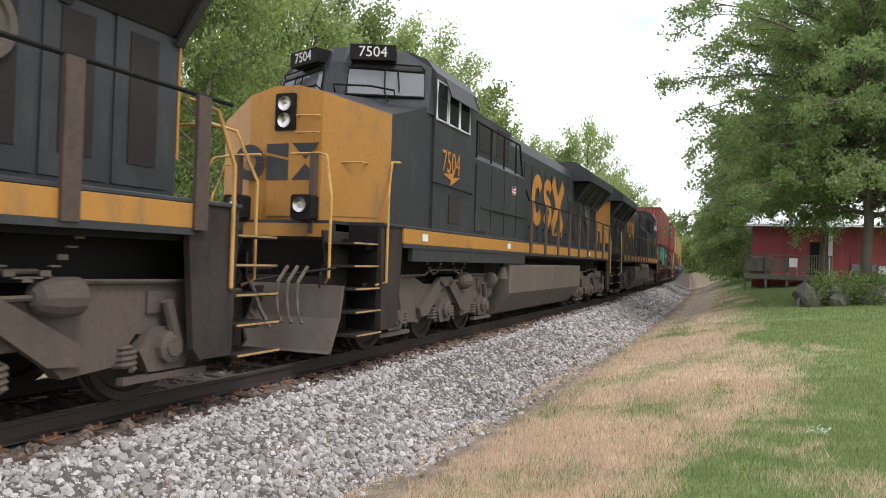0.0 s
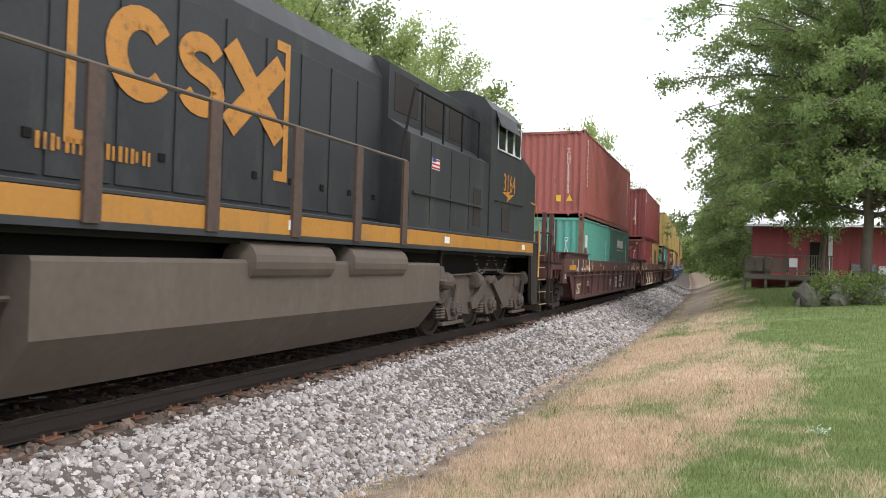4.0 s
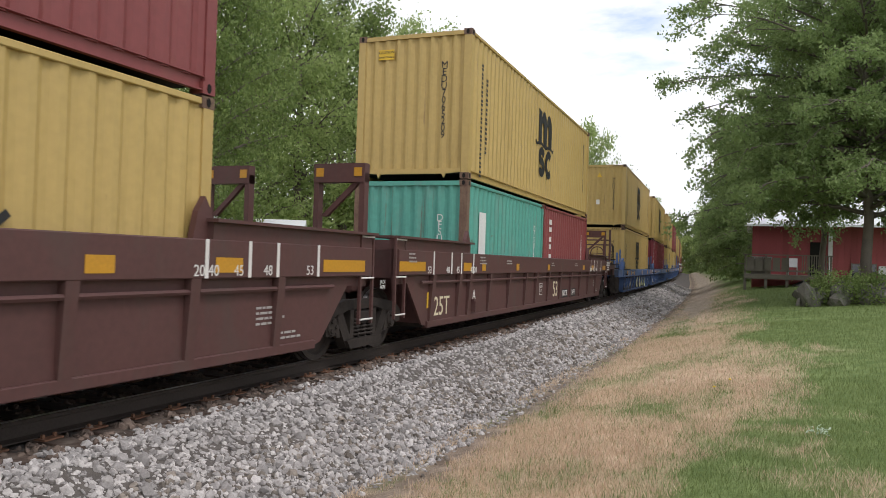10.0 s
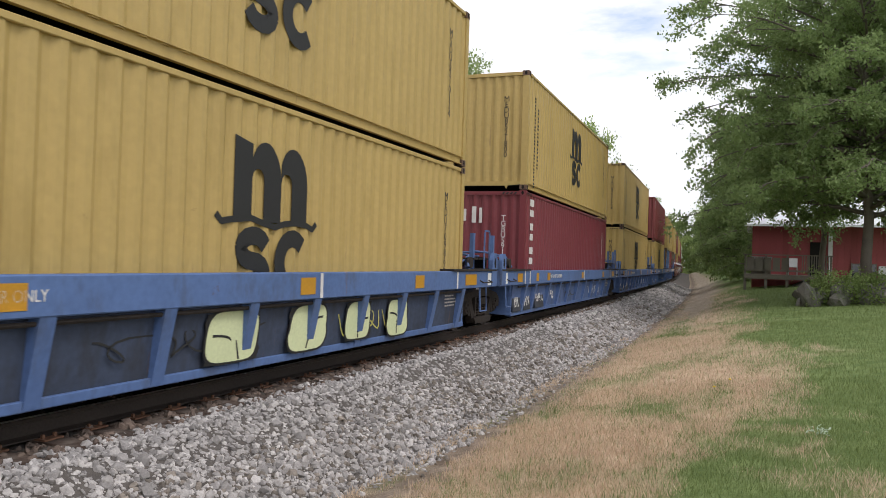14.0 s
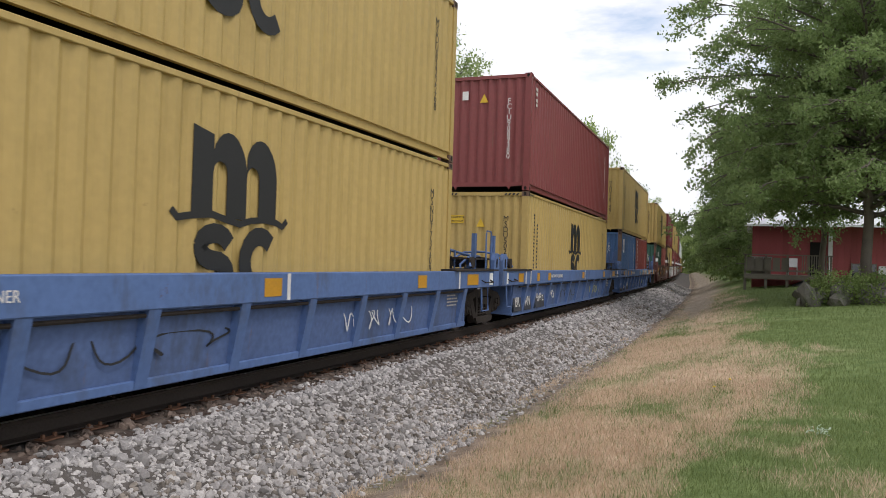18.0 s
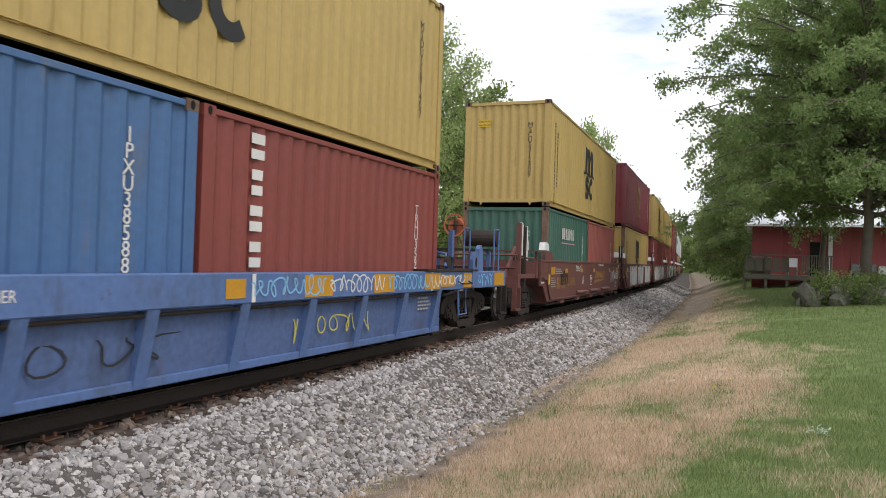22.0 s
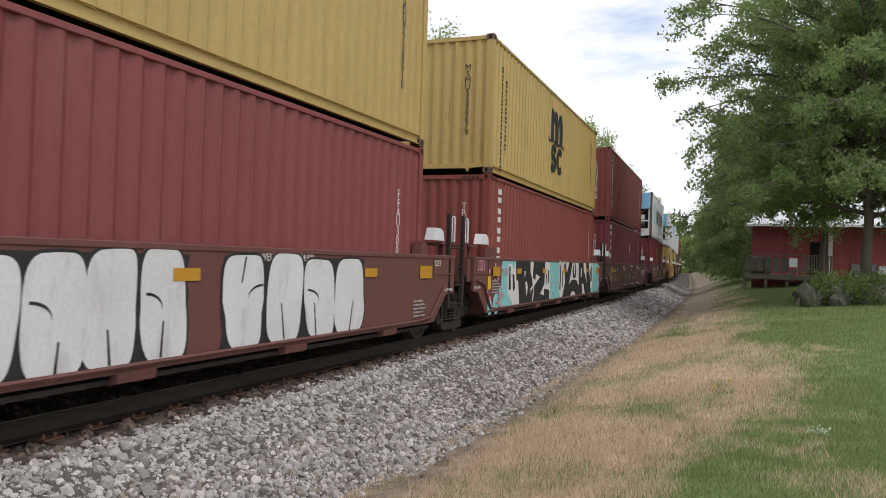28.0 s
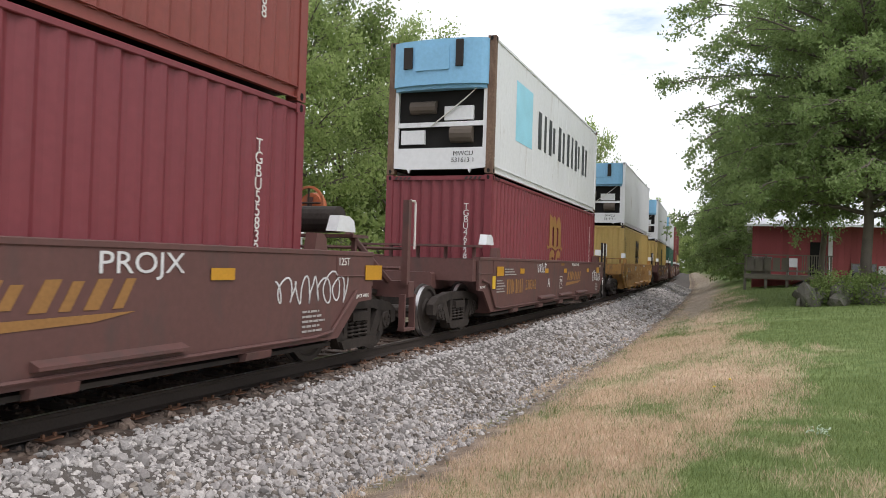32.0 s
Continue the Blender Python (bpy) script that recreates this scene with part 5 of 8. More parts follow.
def brown_well(a, b, first=False, last=False, number="1474", letters="", side_print=False, named=True, mark53=1.2):
    """Brown 53-foot well unit with ribbed sides, raised ends and orange reflectors."""
    mid = (a + b) / 2
    y0, y1 = a - mid, b - mid
    half = (b - a) / 2 + 1.75
    e0, e1 = (3.4 if first else 1.25), (3.3 if last else 1.25)
    o0, o1 = (2.0 if first else 1.25), (2.0 if last else 1.25)
    car = thing("well_car", "brown ribbed double-stack well car unit on the track", "rail car", "well cars of the train")
    for sgn in (-1, 1):
        x0, x1 = sorted((sgn * 1.27, sgn * 1.31))
        part("side_plate", Mesh().prism([(y0 - o0, 1.00), (y0 - o0, 1.50), (y1 + o1, 1.50), (y1 + o1, 1.00), (y1 + 0.75, 1.02), (y1 + 0.12, 0.34), (y1 - 0.2, 0.28), (y0 + 0.2, 0.28), (y0 - 0.12, 0.34), (y0 - 0.75, 1.02)], "x", x0, x1), M_brown, car, "brown ribbed well side")
        u0, u1 = sorted((sgn * 1.24, sgn * 1.40))
        part("top_chord", Mesh().box(u0, u1, y0 - o0, y1 + o1, 1.145, 1.53, 0.012), M_brown, car)
        v0, v1 = sorted((sgn * 1.22, sgn * 1.345))
        part("bottom_chord", Mesh().box(v0, v1, y0 + 0.05, y1 - 0.05, 0.27, 0.38, 0.01), M_brown, car)
        for yy, k in ((y0, -1), (y1, 1)):
            ya, yb = sorted((yy + k * 1.3, yy - k * 2.0))
            part("end_panel", Mesh().box(*sorted((sgn * 1.25, sgn * 1.37)), ya, yb, 1.53, 1.70), M_brown, car)
            part("walkway_lip", Mesh().box(*sorted((sgn * 0.9, sgn * 1.45)), ya - 0.03, yb + 0.03, 1.70, 1.735), M_brown, car)
        part("brake_pipe", Mesh().tube([(sgn * 1.36, y0 - 0.3, 1.02), (sgn * 1.36, y1 + 0.3, 1.02)], 0.028), M_brown, car)
        for y in (-8.0, -6.72, -6.15, -4.9, -3.5, -2.1, -1.1, 0.2, 1.65, 3.08, 4.5, 5.9, 7.3):
            if sgn > 0:
                part("rib", lambda: Mesh().prism([(1.30, 0.30), (1.34, 0.30), (1.40, 1.15), (1.30, 1.15)], "y", -0.065, 0.065), M_brown, car, at=pose(0, y, 0), key="brown_rib")
    part("well_floor", Mesh().box(-1.27, 1.27, y0, y1, 0.285, 0.35), M_under, car)
    for yy, k, e in ((y0, -1, e0), (y1, 1, e1)):
        ya, yb = sorted((yy + k * e, yy - k * 0.05))
        part("end_deck", Mesh().box(-0.62, 0.62, ya, yb, 0.86, 1.30, 0.03), M_brown, car)
        yc, yd = sorted((yy + k * min(e, 1.25), yy + k * 0.05))
        part("bulkhead", Mesh().box(-1.25, 1.25, yy + min(0, k * 0.06), yy + max(0, k * 0.06), 0.35, 1.70), M_brown, car)
        part("cross_beam", Mesh().box(-1.27, 1.27, yy + k * 1.05 - 0.12, yy + k * 1.05 + 0.12, 1.10, 1.52), M_brown, car)
        part("body_bolster", Mesh().box(-0.5, 0.5, yy + k * 1.5 - 0.3, yy + k * 1.5 + 0.3, 0.72, 1.0), M_under, car)
        if (first and k < 0) or (last and k > 0):
            ye = yy + k * e
            part("end_sill", Mesh().box(-1.35, 1.35, ye - 0.10, ye + 0.10, 0.98, 1.22, 0.01), M_brown, car)
            part("end_platform", Mesh().box(-1.36, 1.36, *sorted((ye + k * 0.08, ye - k * 1.30)), 1.22, 1.40, 0.01), M_brown, car)
            part("platform_tread", Mesh().box(-1.40, 1.40, *sorted((ye + k * 0.10, ye - k * 1.30)), 1.40, 1.43), M_under, car, "worn grey platform edge")
            part("platform_back", Mesh().box(-1.23, 1.23, *sorted((ye - k * 1.32, ye - k * 1.38)), 0.95, 1.70), M_brown, car)
            if k < 0:
                for x in (-1.12, 1.12):
                    for q in (0.0, 0.85):
                        part("upright", Mesh().prism([(ye + q - 0.13, 1.43), (ye + q + 0.13, 1.43), (ye + q + 0.10, 2.75), (ye + q - 0.10, 2.75)], "x", x - 0.05, x + 0.05), M_brown, car, "tall brown upright")
                        for zz in (1.8, 2.1, 2.4):
                            part("lightening_hole", lambda: Mesh().prism([(0.05 * math.cos(t), 0.09 * math.sin(t)) for t in (i * math.pi / 5 for i in range(10))], "z", -0.002, 0.002), M_black, car, at=side_at(x + 0.052, ye + q, zz), key="hole")
                    part("upright_brace", Mesh().tube([(x, ye + 0.85, 2.1), (x, ye + 1.55, 1.55)], 0.045), M_brown, car)
                    part("grab_iron", Mesh().tube([(x * 1.19, ye + 0.55, 1.0), (x * 1.19, ye + 0.50, 1.25), (x * 1.19, ye + 0.45, 2.6)], 0.018), M_brown, car)
            for x in (-1.3, 1.3):
                part("corner_step", Mesh().box(x - 0.05, x + 0.05, ye - 0.22, ye - 0.18, 0.28, 1.0).box(x - 0.05, x + 0.05, ye + 0.18, ye + 0.22, 0.28, 1.0).box(x - 0.06, x + 0.06, ye - 0.22, ye + 0.22, 0.27, 0.31).box(x - 0.04, x + 0.04, ye - 0.22, ye + 0.22, 0.60, 0.64), M_under, car)
                hoop(car, x, ye - 0.25, 0.9, 2.15, 0.30, M_under)
                part("post", Mesh().box(x * 0.72 - 0.05, x * 0.72 + 0.05, ye - 0.05, ye + 0.05, 1.2, 2.25), M_brown, car)
            part("cross_rail", Mesh().tube([(-1.3, ye, 2.2), (1.3, ye, 2.2)], 0.03), M_brown, car)
            if k > 0:
                part("brake_mast", Mesh().box(1.19, 1.26, ye - 0.48, ye - 0.38, 1.2, 2.80, 0.01), M_brown, car, "tall brown brake mast")
                bw = part("brake_wheel", Mesh().lathe([(-0.015, 0.24), (0.015, 0.24), (0.015, 0.28), (-0.015, 0.28), (-0.015, 0.24)], "y", 24, (0.7, ye - 0.3, 1.85), caps=False), M_brown, car)
                part("spokes", Mesh().tube([(0.44, ye - 0.3, 1.85), (0.96, ye - 0.3, 1.85)], 0.015).tube([(0.7, ye - 0.3, 1.59), (0.7, ye - 0.3, 2.11)], 0.015), M_brown, bw)
                part("long_rail", Mesh().tube([(-1.2, ye - 0.42, 2.38), (1.22, ye - 0.42, 2.38)], 0.03), M_brown, car)
            coupler(car, ye, k, M_under)
            if k > 0:
                for j, words in enumerate(("HAND BRAKE APPLIES", "ONLY ON B END TRUCK", "EMPTY LOAD", '5/8" ADJ. BLOCK')):
                    lettering(words, 0.085, M_white, car, side_at(1.404, y1 + 1.45, 1.46 - j * 0.085), "brake_words", sx=0.8)
            part("brake_box", Mesh().box(0.2, 0.95, ye + k * -0.75 - 0.2, ye + k * -0.75 + 0.2, 1.25, 1.7, 0.02), M_brown, car)
        if k > 0:
            for x in (-0.95, 0.95):
                yr = yy + k * 1.12
                fr = part("rack_frame", Mesh().box(x - 0.40, x - 0.32, yr - 0.06, yr + 0.06, 1.72, 2.55).box(x + 0.32, x + 0.40, yr - 0.06, yr + 0.06, 1.72, 2.55).box(x - 0.40, x + 0.40, yr - 0.07, yr + 0.07, 2.42, 2.68).prism([(x - 0.3, 1.95), (x - 0.2, 1.95), (x + 0.3, 2.42), (x + 0.2, 2.42)], "y", yr - 0.03, yr + 0.03), M_brown, car, "brown upright frame with orange reflectors")
                for q in (-0.3, 0.3):
                    part("reflector", plate(-0.06, 0.06, -0.06, 0.06), M_orange, fr, at=end_at(x + q, yr - 0.074, 2.56))
        if not (first and k < 0):
            ladder(car, yy + k * 1.15, 1.36, 0.50, 1.72, M_brown)
        else:
            part("jacking_panel", Mesh().box(1.30, 1.385, y0 - 2.02, y0 - 1.50, 0.86, 1.40, 0.012), M_brown, car, "deep brown jacking panel")
            part("panel_foot", Mesh().box(1.26, 1.40, y0 - 2.06, y0 - 1.46, 0.83, 0.865), M_brown, car)
    for y, txt in ((y0 + 0.12, "53"), (y0 + 0.95, "48"), (y0 + 1.45, "45"), (y1 - 0.12, "53"), (y1 - 0.95, "48"), (y1 - 1.45, "45"), (y0 + 2.12, "40 20"), (y1 - 2.12, "20 40")):
        part("length_mark", plate(-0.025, 0.025, -0.19, 0.19), M_white, car, at=side_at(1.403, y, 1.34))
        lettering(txt, 0.16, M_white, car, side_at(1.404, y - 0.18 if " " not in txt else y, 1.22), "length_number")
    for y, w in ((y0 - 0.74, 1.0), (y0 + 1.78, 0.42), (y1 - 1.78, 0.42), (y1 + 0.52, 0.62 if last else 1.05), (y0 + 2.75, 0.22), (0.0, 0.22), (y1 - 3.4, 0.30), (y0 + 5.2, 0.22)):
        part("reflector", plate(-w / 2, w / 2, -0.075, 0.075), M_orange, car, at=side_at(1.4035, y, 1.28), label="orange reflector strip")
    lettering("JACK\nHERE", 0.07, M_white, car, side_at(1.389, y0 - 1.76, 1.02), "jacking_words")
    lettering("125T", 0.46, M_cream, car, side_at(1.313, y0 + 0.63, 0.59), "capacity_number")
    lettering("53", 0.60, M_cream, car, side_at(1.313, mark53, 0.66), "length_number")
    lettering(letters, 0.3, M_white, car, side_at(1.313, y0 + 2.45, 0.72), "unit_letter") if letters else None
    if side_print:
        for k, txt in enumerate(("LD. LMT. 116,800", "LT. WT. 137,300")):
            lettering(txt, 0.155, M_white, car, side_at(1.313, 2.55, 0.90 - 0.15 * k))
    for k, y in ((0, 2.45), (1, 3.62)) if named else ():
        bk = part("black_panel", plate(-0.38, 0.38, -0.12, 0.12), M_blackpaint, car, at=side_at(1.3135, y, 0.52))
        lettering(("NKCR", number)[k], 0.24, M_white, bk, Matrix.Translation((0, 0, 0.004)), "car_number")
    pl = part("plate_mark", plate(-0.14, 0.14, -0.15, 0.15), M_white, car, at=side_at(1.3135, -0.45, 0.72))
    part("plate_ground", plate(-0.125, 0.125, -0.135, 0.135), M_brown, pl, at=Matrix.Translation((0, 0, 0.003)))
    lettering("PLATE\nH", 0.10, M_white, pl, Matrix.Translation((0, 0.0, 0.007)))
    for y, z, w, rows, x in ((y0 - 0.9, 1.46, 0.3, 3, 1.404), (y0 + 2.5, 1.45, 0.42, 3, 1.404), (y0 + 4.3, 1.40, 0.5, 2, 1.404), (y1 - 4.8, 1.38, 0.5, 2, 1.404), (y1 - 1.2, 0.8, 0.55, 4, 1.314), (y1 - 0.85, 0.5, 0.6, 2, 1.314), (0.3, 1.38, 0.4, 2, 1.404)):
        bars_of_print(car, y, z, w, rows, M_white, x)
    part("yellow_decal", plate(-0.11, 0.11, -0.13, 0.13), M_YELSIGN, car, at=side_at(1.3135, y0 + 0.18, 0.72))
    part("lock_handle", Mesh().box(1.31, 1.40, y0 + 2.3, y0 + 2.42, 0.42, 0.62).box(1.31, 1.38, y0 + 2.28, y0 + 2.44, 0.62, 0.66), M_brown, car)
    for y in (y0 + 2.05, y1 - 2.05):
        part("guide", lambda: Mesh().prism([(-0.16, 1.53), (0.16, 1.53), (0.10, 1.80), (0.0, 1.95), (-0.10, 1.80)], "x", 1.23, 1.30), M_brown, car, at=pose(0, y, 0), key="brown_guide")
    rides(car, mid, half)
    return (mid, half)


def tag_strokes(seed, n, w, h):
    """One looping spray stroke that spells nothing."""
    r = random.Random(seed)
    m = Mesh()
    amp = [r.uniform(0.45, 1.0) for _ in range(n + 2)]
    off = [r.uniform(-0.2, 0.2) for _ in range(n + 2)]
    loop = [r.uniform(-0.6, 0.9) for _ in range(n + 2)]
    skew = [r.uniform(-0.5, 0.5) for _ in range(n + 2)]
    pts = []
    for i in range(n * 14 + 1):
        u = i / 14
        k, f = int(u), u % 1
        mix = lambda v: v[k] * (1 - f) + v[k + 1] * f
        pts.append((-w / 2 + w * u / n + w / n * mix(loop) * math.sin(2 * math.pi * u), h / 2 * (mix(amp) * math.cos(2 * math.pi * u) + mix(off) + 0.4 * mix(skew) * math.sin(4 * math.pi * u))))
    for (a, b), (c, d) in zip(pts, pts[1:]):
        L = math.hypot(c - a, d - b) or 1
        ox, oy = -(d - b) / L * 0.010, (c - a) / L * 0.010
        bar(m, [(a + ox, b + oy), (c + ox, d + oy), (c - ox, d - oy), (a - ox, b - oy)])
    return m


def bubble(cx, w, h, seed, grow_by=0.0):
    """One fat upright shape of a spray painting, rounded above and below, leaning and waisted by chance."""
    r = random.Random(seed)
    lean, waist, foot = r.uniform(-0.07, 0.07), r.uniform(0.0, 0.16), r.uniform(0.86, 1.10)
    lobes, ph = r.choice((2, 3)), r.uniform(0, 6)
    pts = []
    for i in range(32):
        t = 2 * math.pi * i / 32
        x, y = math.cos(t), math.sin(t)
        x = math.copysign(abs(x) ** 0.42, x) * (1 - waist * (1 - y * y) * (1 if x > 0 else 0.2)) * (foot if y < 0 else 1.0)
        y = math.copysign(abs(y) ** 0.72, y) * (1 + 0.03 * math.sin(lobes * t + ph))
        pts.append((cx + x * (w / 2 + grow_by) + lean * w * y, y * (h / 2 + grow_by)))
    return pts


def spray_row(parent, y0, y1, z0, z1, x, n, seed, fill, line):
    """A word of fat outlined shapes sprayed on a car side, with dark slits and hooks drawn into them."""
    r = random.Random(seed)
    w = (y1 - y0) / n
    zm, hm = (z0 + z1) / 2, z1 - z0
    back = [(y0 - 0.02 + (0.05 if i % 2 else 0), zm - hm * 0.47 + hm * 0.94 * i / 5) for i in range(6)] + [(y1 + 0.02 - (0.05 if i % 2 else 0), zm + hm * 0.47 - hm * 0.94 * i / 5) for i in range(6)]
    part("spray_ground", Mesh().add(*flat_poly([(u, v - zm) for u, v in back], zm, 0.0)), line, parent, "dark sprayed ground between the shapes", at=pose(x, 0, 0))
    for i in range(n):
        c = y0 + (i + 0.5) * w + r.uniform(-0.04, 0.04) * w
        h = hm * r.uniform(0.93, 1.0)
        zc = zm + r.uniform(-0.02, 0.02)
        s = r.random()
        rim = part("spray_outline", Mesh().add(*flat_poly(bubble(c, w * 1.05, h, s, 0.020), zc, 0.002 + 0.0004 * (i % 2))), line, parent, "dark sprayed outline", at=pose(x, 0, 0))
        part("spray_shape", Mesh().add(*flat_poly(bubble(c, w * 1.02, h * 0.985, s), zc, 0.004 + 0.0006 * (i % 2))), fill, rim, "pale fat sprayed shape")
        # a slit from above or below, and on every second shape a hook in from the side
        up = r.choice((-1, 1))
        a, long = c + r.uniform(-0.12, 0.12) * w, r.uniform(0.22, 0.42) * h
        bend = r.uniform(-0.10, 0.10) * w
        slit = [(a - 0.012, up * h * 0.46), (a + 0.018, up * h * 0.46), (a + 0.014 + bend, up * (h * 0.46 - long)), (a - 0.006 + bend, up * (h * 0.46 - long))]
        part("spray_stroke", Mesh().add(*flat_poly(slit, zc, 0.0065)), line, rim, "dark sprayed stroke")
        if i % 2 == 0:
            q, side = r.uniform(-0.1, 0.15) * h, r.choice((-1, 1))
            bow = arc(c + side * w * 0.40, q, w * 0.34, 0.13 * h, 90, 180, 6) if side > 0 else arc(c + side * w * 0.40, q, w * 0.34, 0.13 * h, 90, 0, 6)
            thick = [(u, v + 0.014) for u, v in bow] + [(u, v - 0.012) for u, v in bow[::-1]]
            part("spray_stroke", Mesh().add(*flat_poly(thick, zc, 0.0070)), line, rim, "dark sprayed stroke")


def flat_poly(pts, zc, x):
    n = len(pts)
    vs = [(x, u, zc + v) for u, v in pts] + [(x - 0.0015, u, zc + v) for u, v in pts]
    return vs, [tuple(range(n)), tuple(range(n, 2 * n))[::-1]] + [(i, (i + 1) % n, n + (i + 1) % n, n + i) for i in range(n)]


M_rustorange = mat("rusty_orange_paint", (0.42, 0.12, 0.045), 0.7, var=0.25, dirt=(0.12, 0.05, 0.03), dirt_amt=0.45)
M_darkpatch = mat("dark_grey_blue_panel_paint", (0.045, 0.050, 0.066), 0.7, var=0.3, scale=4, dirt=(0.03, 0.03, 0.034), dirt_amt=0.5)
M_SPRAYWHITE = mat("white_spray_paint", (0.60, 0.60, 0.60), 0.6, var=0.12, bump=0.0, dirt=(0.42, 0.40, 0.40), dirt_amt=0.3)
M_SPRAYPALE = mat("pale_spray_paint", (0.60, 0.57, 0.55), 0.6, var=0.10, bump=0.0)
M_SPRAYCREAM = mat("cream_spray_paint", (0.62, 0.53, 0.42), 0.6, var=0.12, bump=0.0)
M_SPRAYLIME = mat("pale_lime_spray_paint", (0.58, 0.62, 0.36), 0.6, var=0.12, bump=0.0)
M_SPRAYTEAL = mat("teal_spray_paint", (0.20, 0.48, 0.47), 0.6, var=0.15, bump=0.0)
M_SPRAYPINK = mat("pink_spray_paint", (0.62, 0.25, 0.34), 0.6, var=0.15, bump=0.0)
M_SPRAYYEL = mat("yellow_spray_paint", (0.45, 0.42, 0.10), 0.6, var=0.15, bump=0.0)


def blue_well(a, b, letter, deck_words, first=False, last=False, seed=0):
    """Blue well unit with slanting ribs under a deep side sill."""
    mid = (a + b) / 2
    y0, y1 = a - mid, b - mid
    half = (b - a) / 2 + 1.6
    e0, e1 = (3.0 if first else 1.45), (3.2 if last else 1.45)
    car = thing("well_car", "faded blue double-stack well car unit with slanting ribs", "rail car", "well cars of the train")
    for sgn in (-1, 1):
        part("side_sill", Mesh().box(*sorted((sgn * 1.24, sgn * 1.42)), y0 - e0, y1 + e1, 0.88, 1.20, 0.012), M_blue, car, "faded blue side sill")
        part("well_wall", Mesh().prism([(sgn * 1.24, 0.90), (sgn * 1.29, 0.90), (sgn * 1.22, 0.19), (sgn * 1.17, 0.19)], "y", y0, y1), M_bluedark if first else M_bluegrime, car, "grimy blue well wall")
        part("bottom_chord", Mesh().box(*sorted((sgn * 1.12, sgn * 1.26)), y0, y1, 0.16, 0.25, 0.01), M_blue, car)
        part("brake_pipe", Mesh().tube([(sgn * 1.36, y0 + 0.2, 0.83), (sgn * 1.36, y1 - 0.2, 0.83)], 0.022), M_under, car)
    n = round((b - a - 4.6) / 1.35)
    for y in [y0 + 0.85, y0 + 1.78, y0 + 3.3] + [y0 + 4.6 + i * (y1 - 0.35 - y0 - 4.6) / n for i in range(n + 1)]:
        part("rib", lambda: Mesh().prism([(1.22, 0.17), (1.26, 0.17), (1.41, 0.89), (1.27, 0.89)], "y", -0.075, 0.075), M_blue, car, at=pose(0, y, 0, 0, 0, 0), key="blue_rib")
    part("well_floor", Mesh().box(-1.17, 1.17, y0, y1, 0.18, 0.235), M_under, car)
    for yy, k, e in ((y0, -1, e0), (y1, 1, e1)):
        part("bulkhead", Mesh().box(-1.24, 1.24, yy - 0.03, yy + 0.03, 0.19, 1.10), M_blue, car)
        ya, yb = sorted((yy, yy + k * e))
        part("end_deck", Mesh().box(-0.5, 0.5, ya, yb, 0.80, 1.12, 0.03), M_blue, car)
        part("cross_beam", Mesh().box(-1.3, 1.3, yy + k * 0.75 - 0.2, yy + k * 0.75 + 0.2, 0.90, 1.14), M_blue, car)
        part("deck_lip", Mesh().prism([(0.85, 1.20), (1.45, 1.20), (1.45, 1.235), (0.85, 1.235)], "y", min(yy - k * 1.0, yy + k * 1.4), max(yy - k * 1.0, yy + k * 1.4)), M_under, car)
        pipe = Mesh()
        for q in range(3):
            x = 0.2 + q * 0.35
            pipe.tube([(x, yy + k * 0.3, 1.15), (x, yy + k * 0.3, 1.42 + 0.08 * q), (x - 0.3, yy + k * 0.8, 1.45 + 0.08 * q), (x - 0.5, yy + k * 1.2, 1.30), (x - 0.4, yy + k * 1.3, 1.1)], 0.024)
        part("brake_piping", pipe, M_blue, car, "blue and rusty brake piping")
        part("valve_box", Mesh().box(0.45, 0.75, yy + k * 0.45 - 0.12, yy + k * 0.45 + 0.12, 1.14, 1.48, 0.02), M_under, car)
        part("air_tank", Mesh().lathe([(-0.24, 0.04), (-0.22, 0.12), (0.22, 0.12), (0.24, 0.04)], "y", 12, (0.15, yy + k * 0.6, 1.36)), M_under, car)
        for q in range(3):
            part("walk_board", Mesh().box(-1.25, 1.25, yy + k * (0.35 + q * 0.30) - 0.12, yy + k * (0.35 + q * 0.30) + 0.12, 1.42, 1.455), M_under, car, "worn grey walkway board")
        for x in (-1.1, -0.4, 0.4, 1.1):
            part("walkway_post", lambda: Mesh().box(-0.035, 0.035, -0.035, 0.035, 1.10, 1.42), M_blue, car, at=pose(x, yy + k * 0.65, 0), key="blue_wpost")
        yl = yy + k * 1.28
        lug = part("lug", Mesh().prism([(yl - 0.16, 0.90), (yl + 0.16, 0.90), (yl + 0.16, 1.42), (yl + 0.08, 1.56), (yl - 0.08, 1.56), (yl - 0.16, 1.42)], "x", 1.37, 1.445), M_blue, car, "round-topped blue lug with a slot")
        part("slot", Mesh().prism([(0.045 * math.cos(t), 0.10 * math.sin(t)) for t in (i * math.pi / 6 for i in range(12))], "z", -0.002, 0.002), M_black, lug, at=side_at(1.448, yl, 1.36))
        part("stirrup_step", Mesh().tube([(1.38, yy + k * 0.55, 0.90), (1.40, yy + k * 0.55, 0.42), (1.40, yy + k * 0.93, 0.42), (1.38, yy + k * 0.93, 0.90)], 0.020), M_blue, car)
        part("grab_iron", Mesh().tube([(1.42, yy + k * 0.45, 1.02), (1.50, yy + k * 0.45, 0.98), (1.50, yy + k * 0.95, 0.98), (1.42, yy + k * 0.95, 1.02)], 0.014), M_under, car)
        part("label_panel", plate(-0.11, 0.11, -0.12, 0.12), M_WHITESIGN, car, "white label on the sill", at=side_at(1.4235, yy + k * 1.02, 1.04))
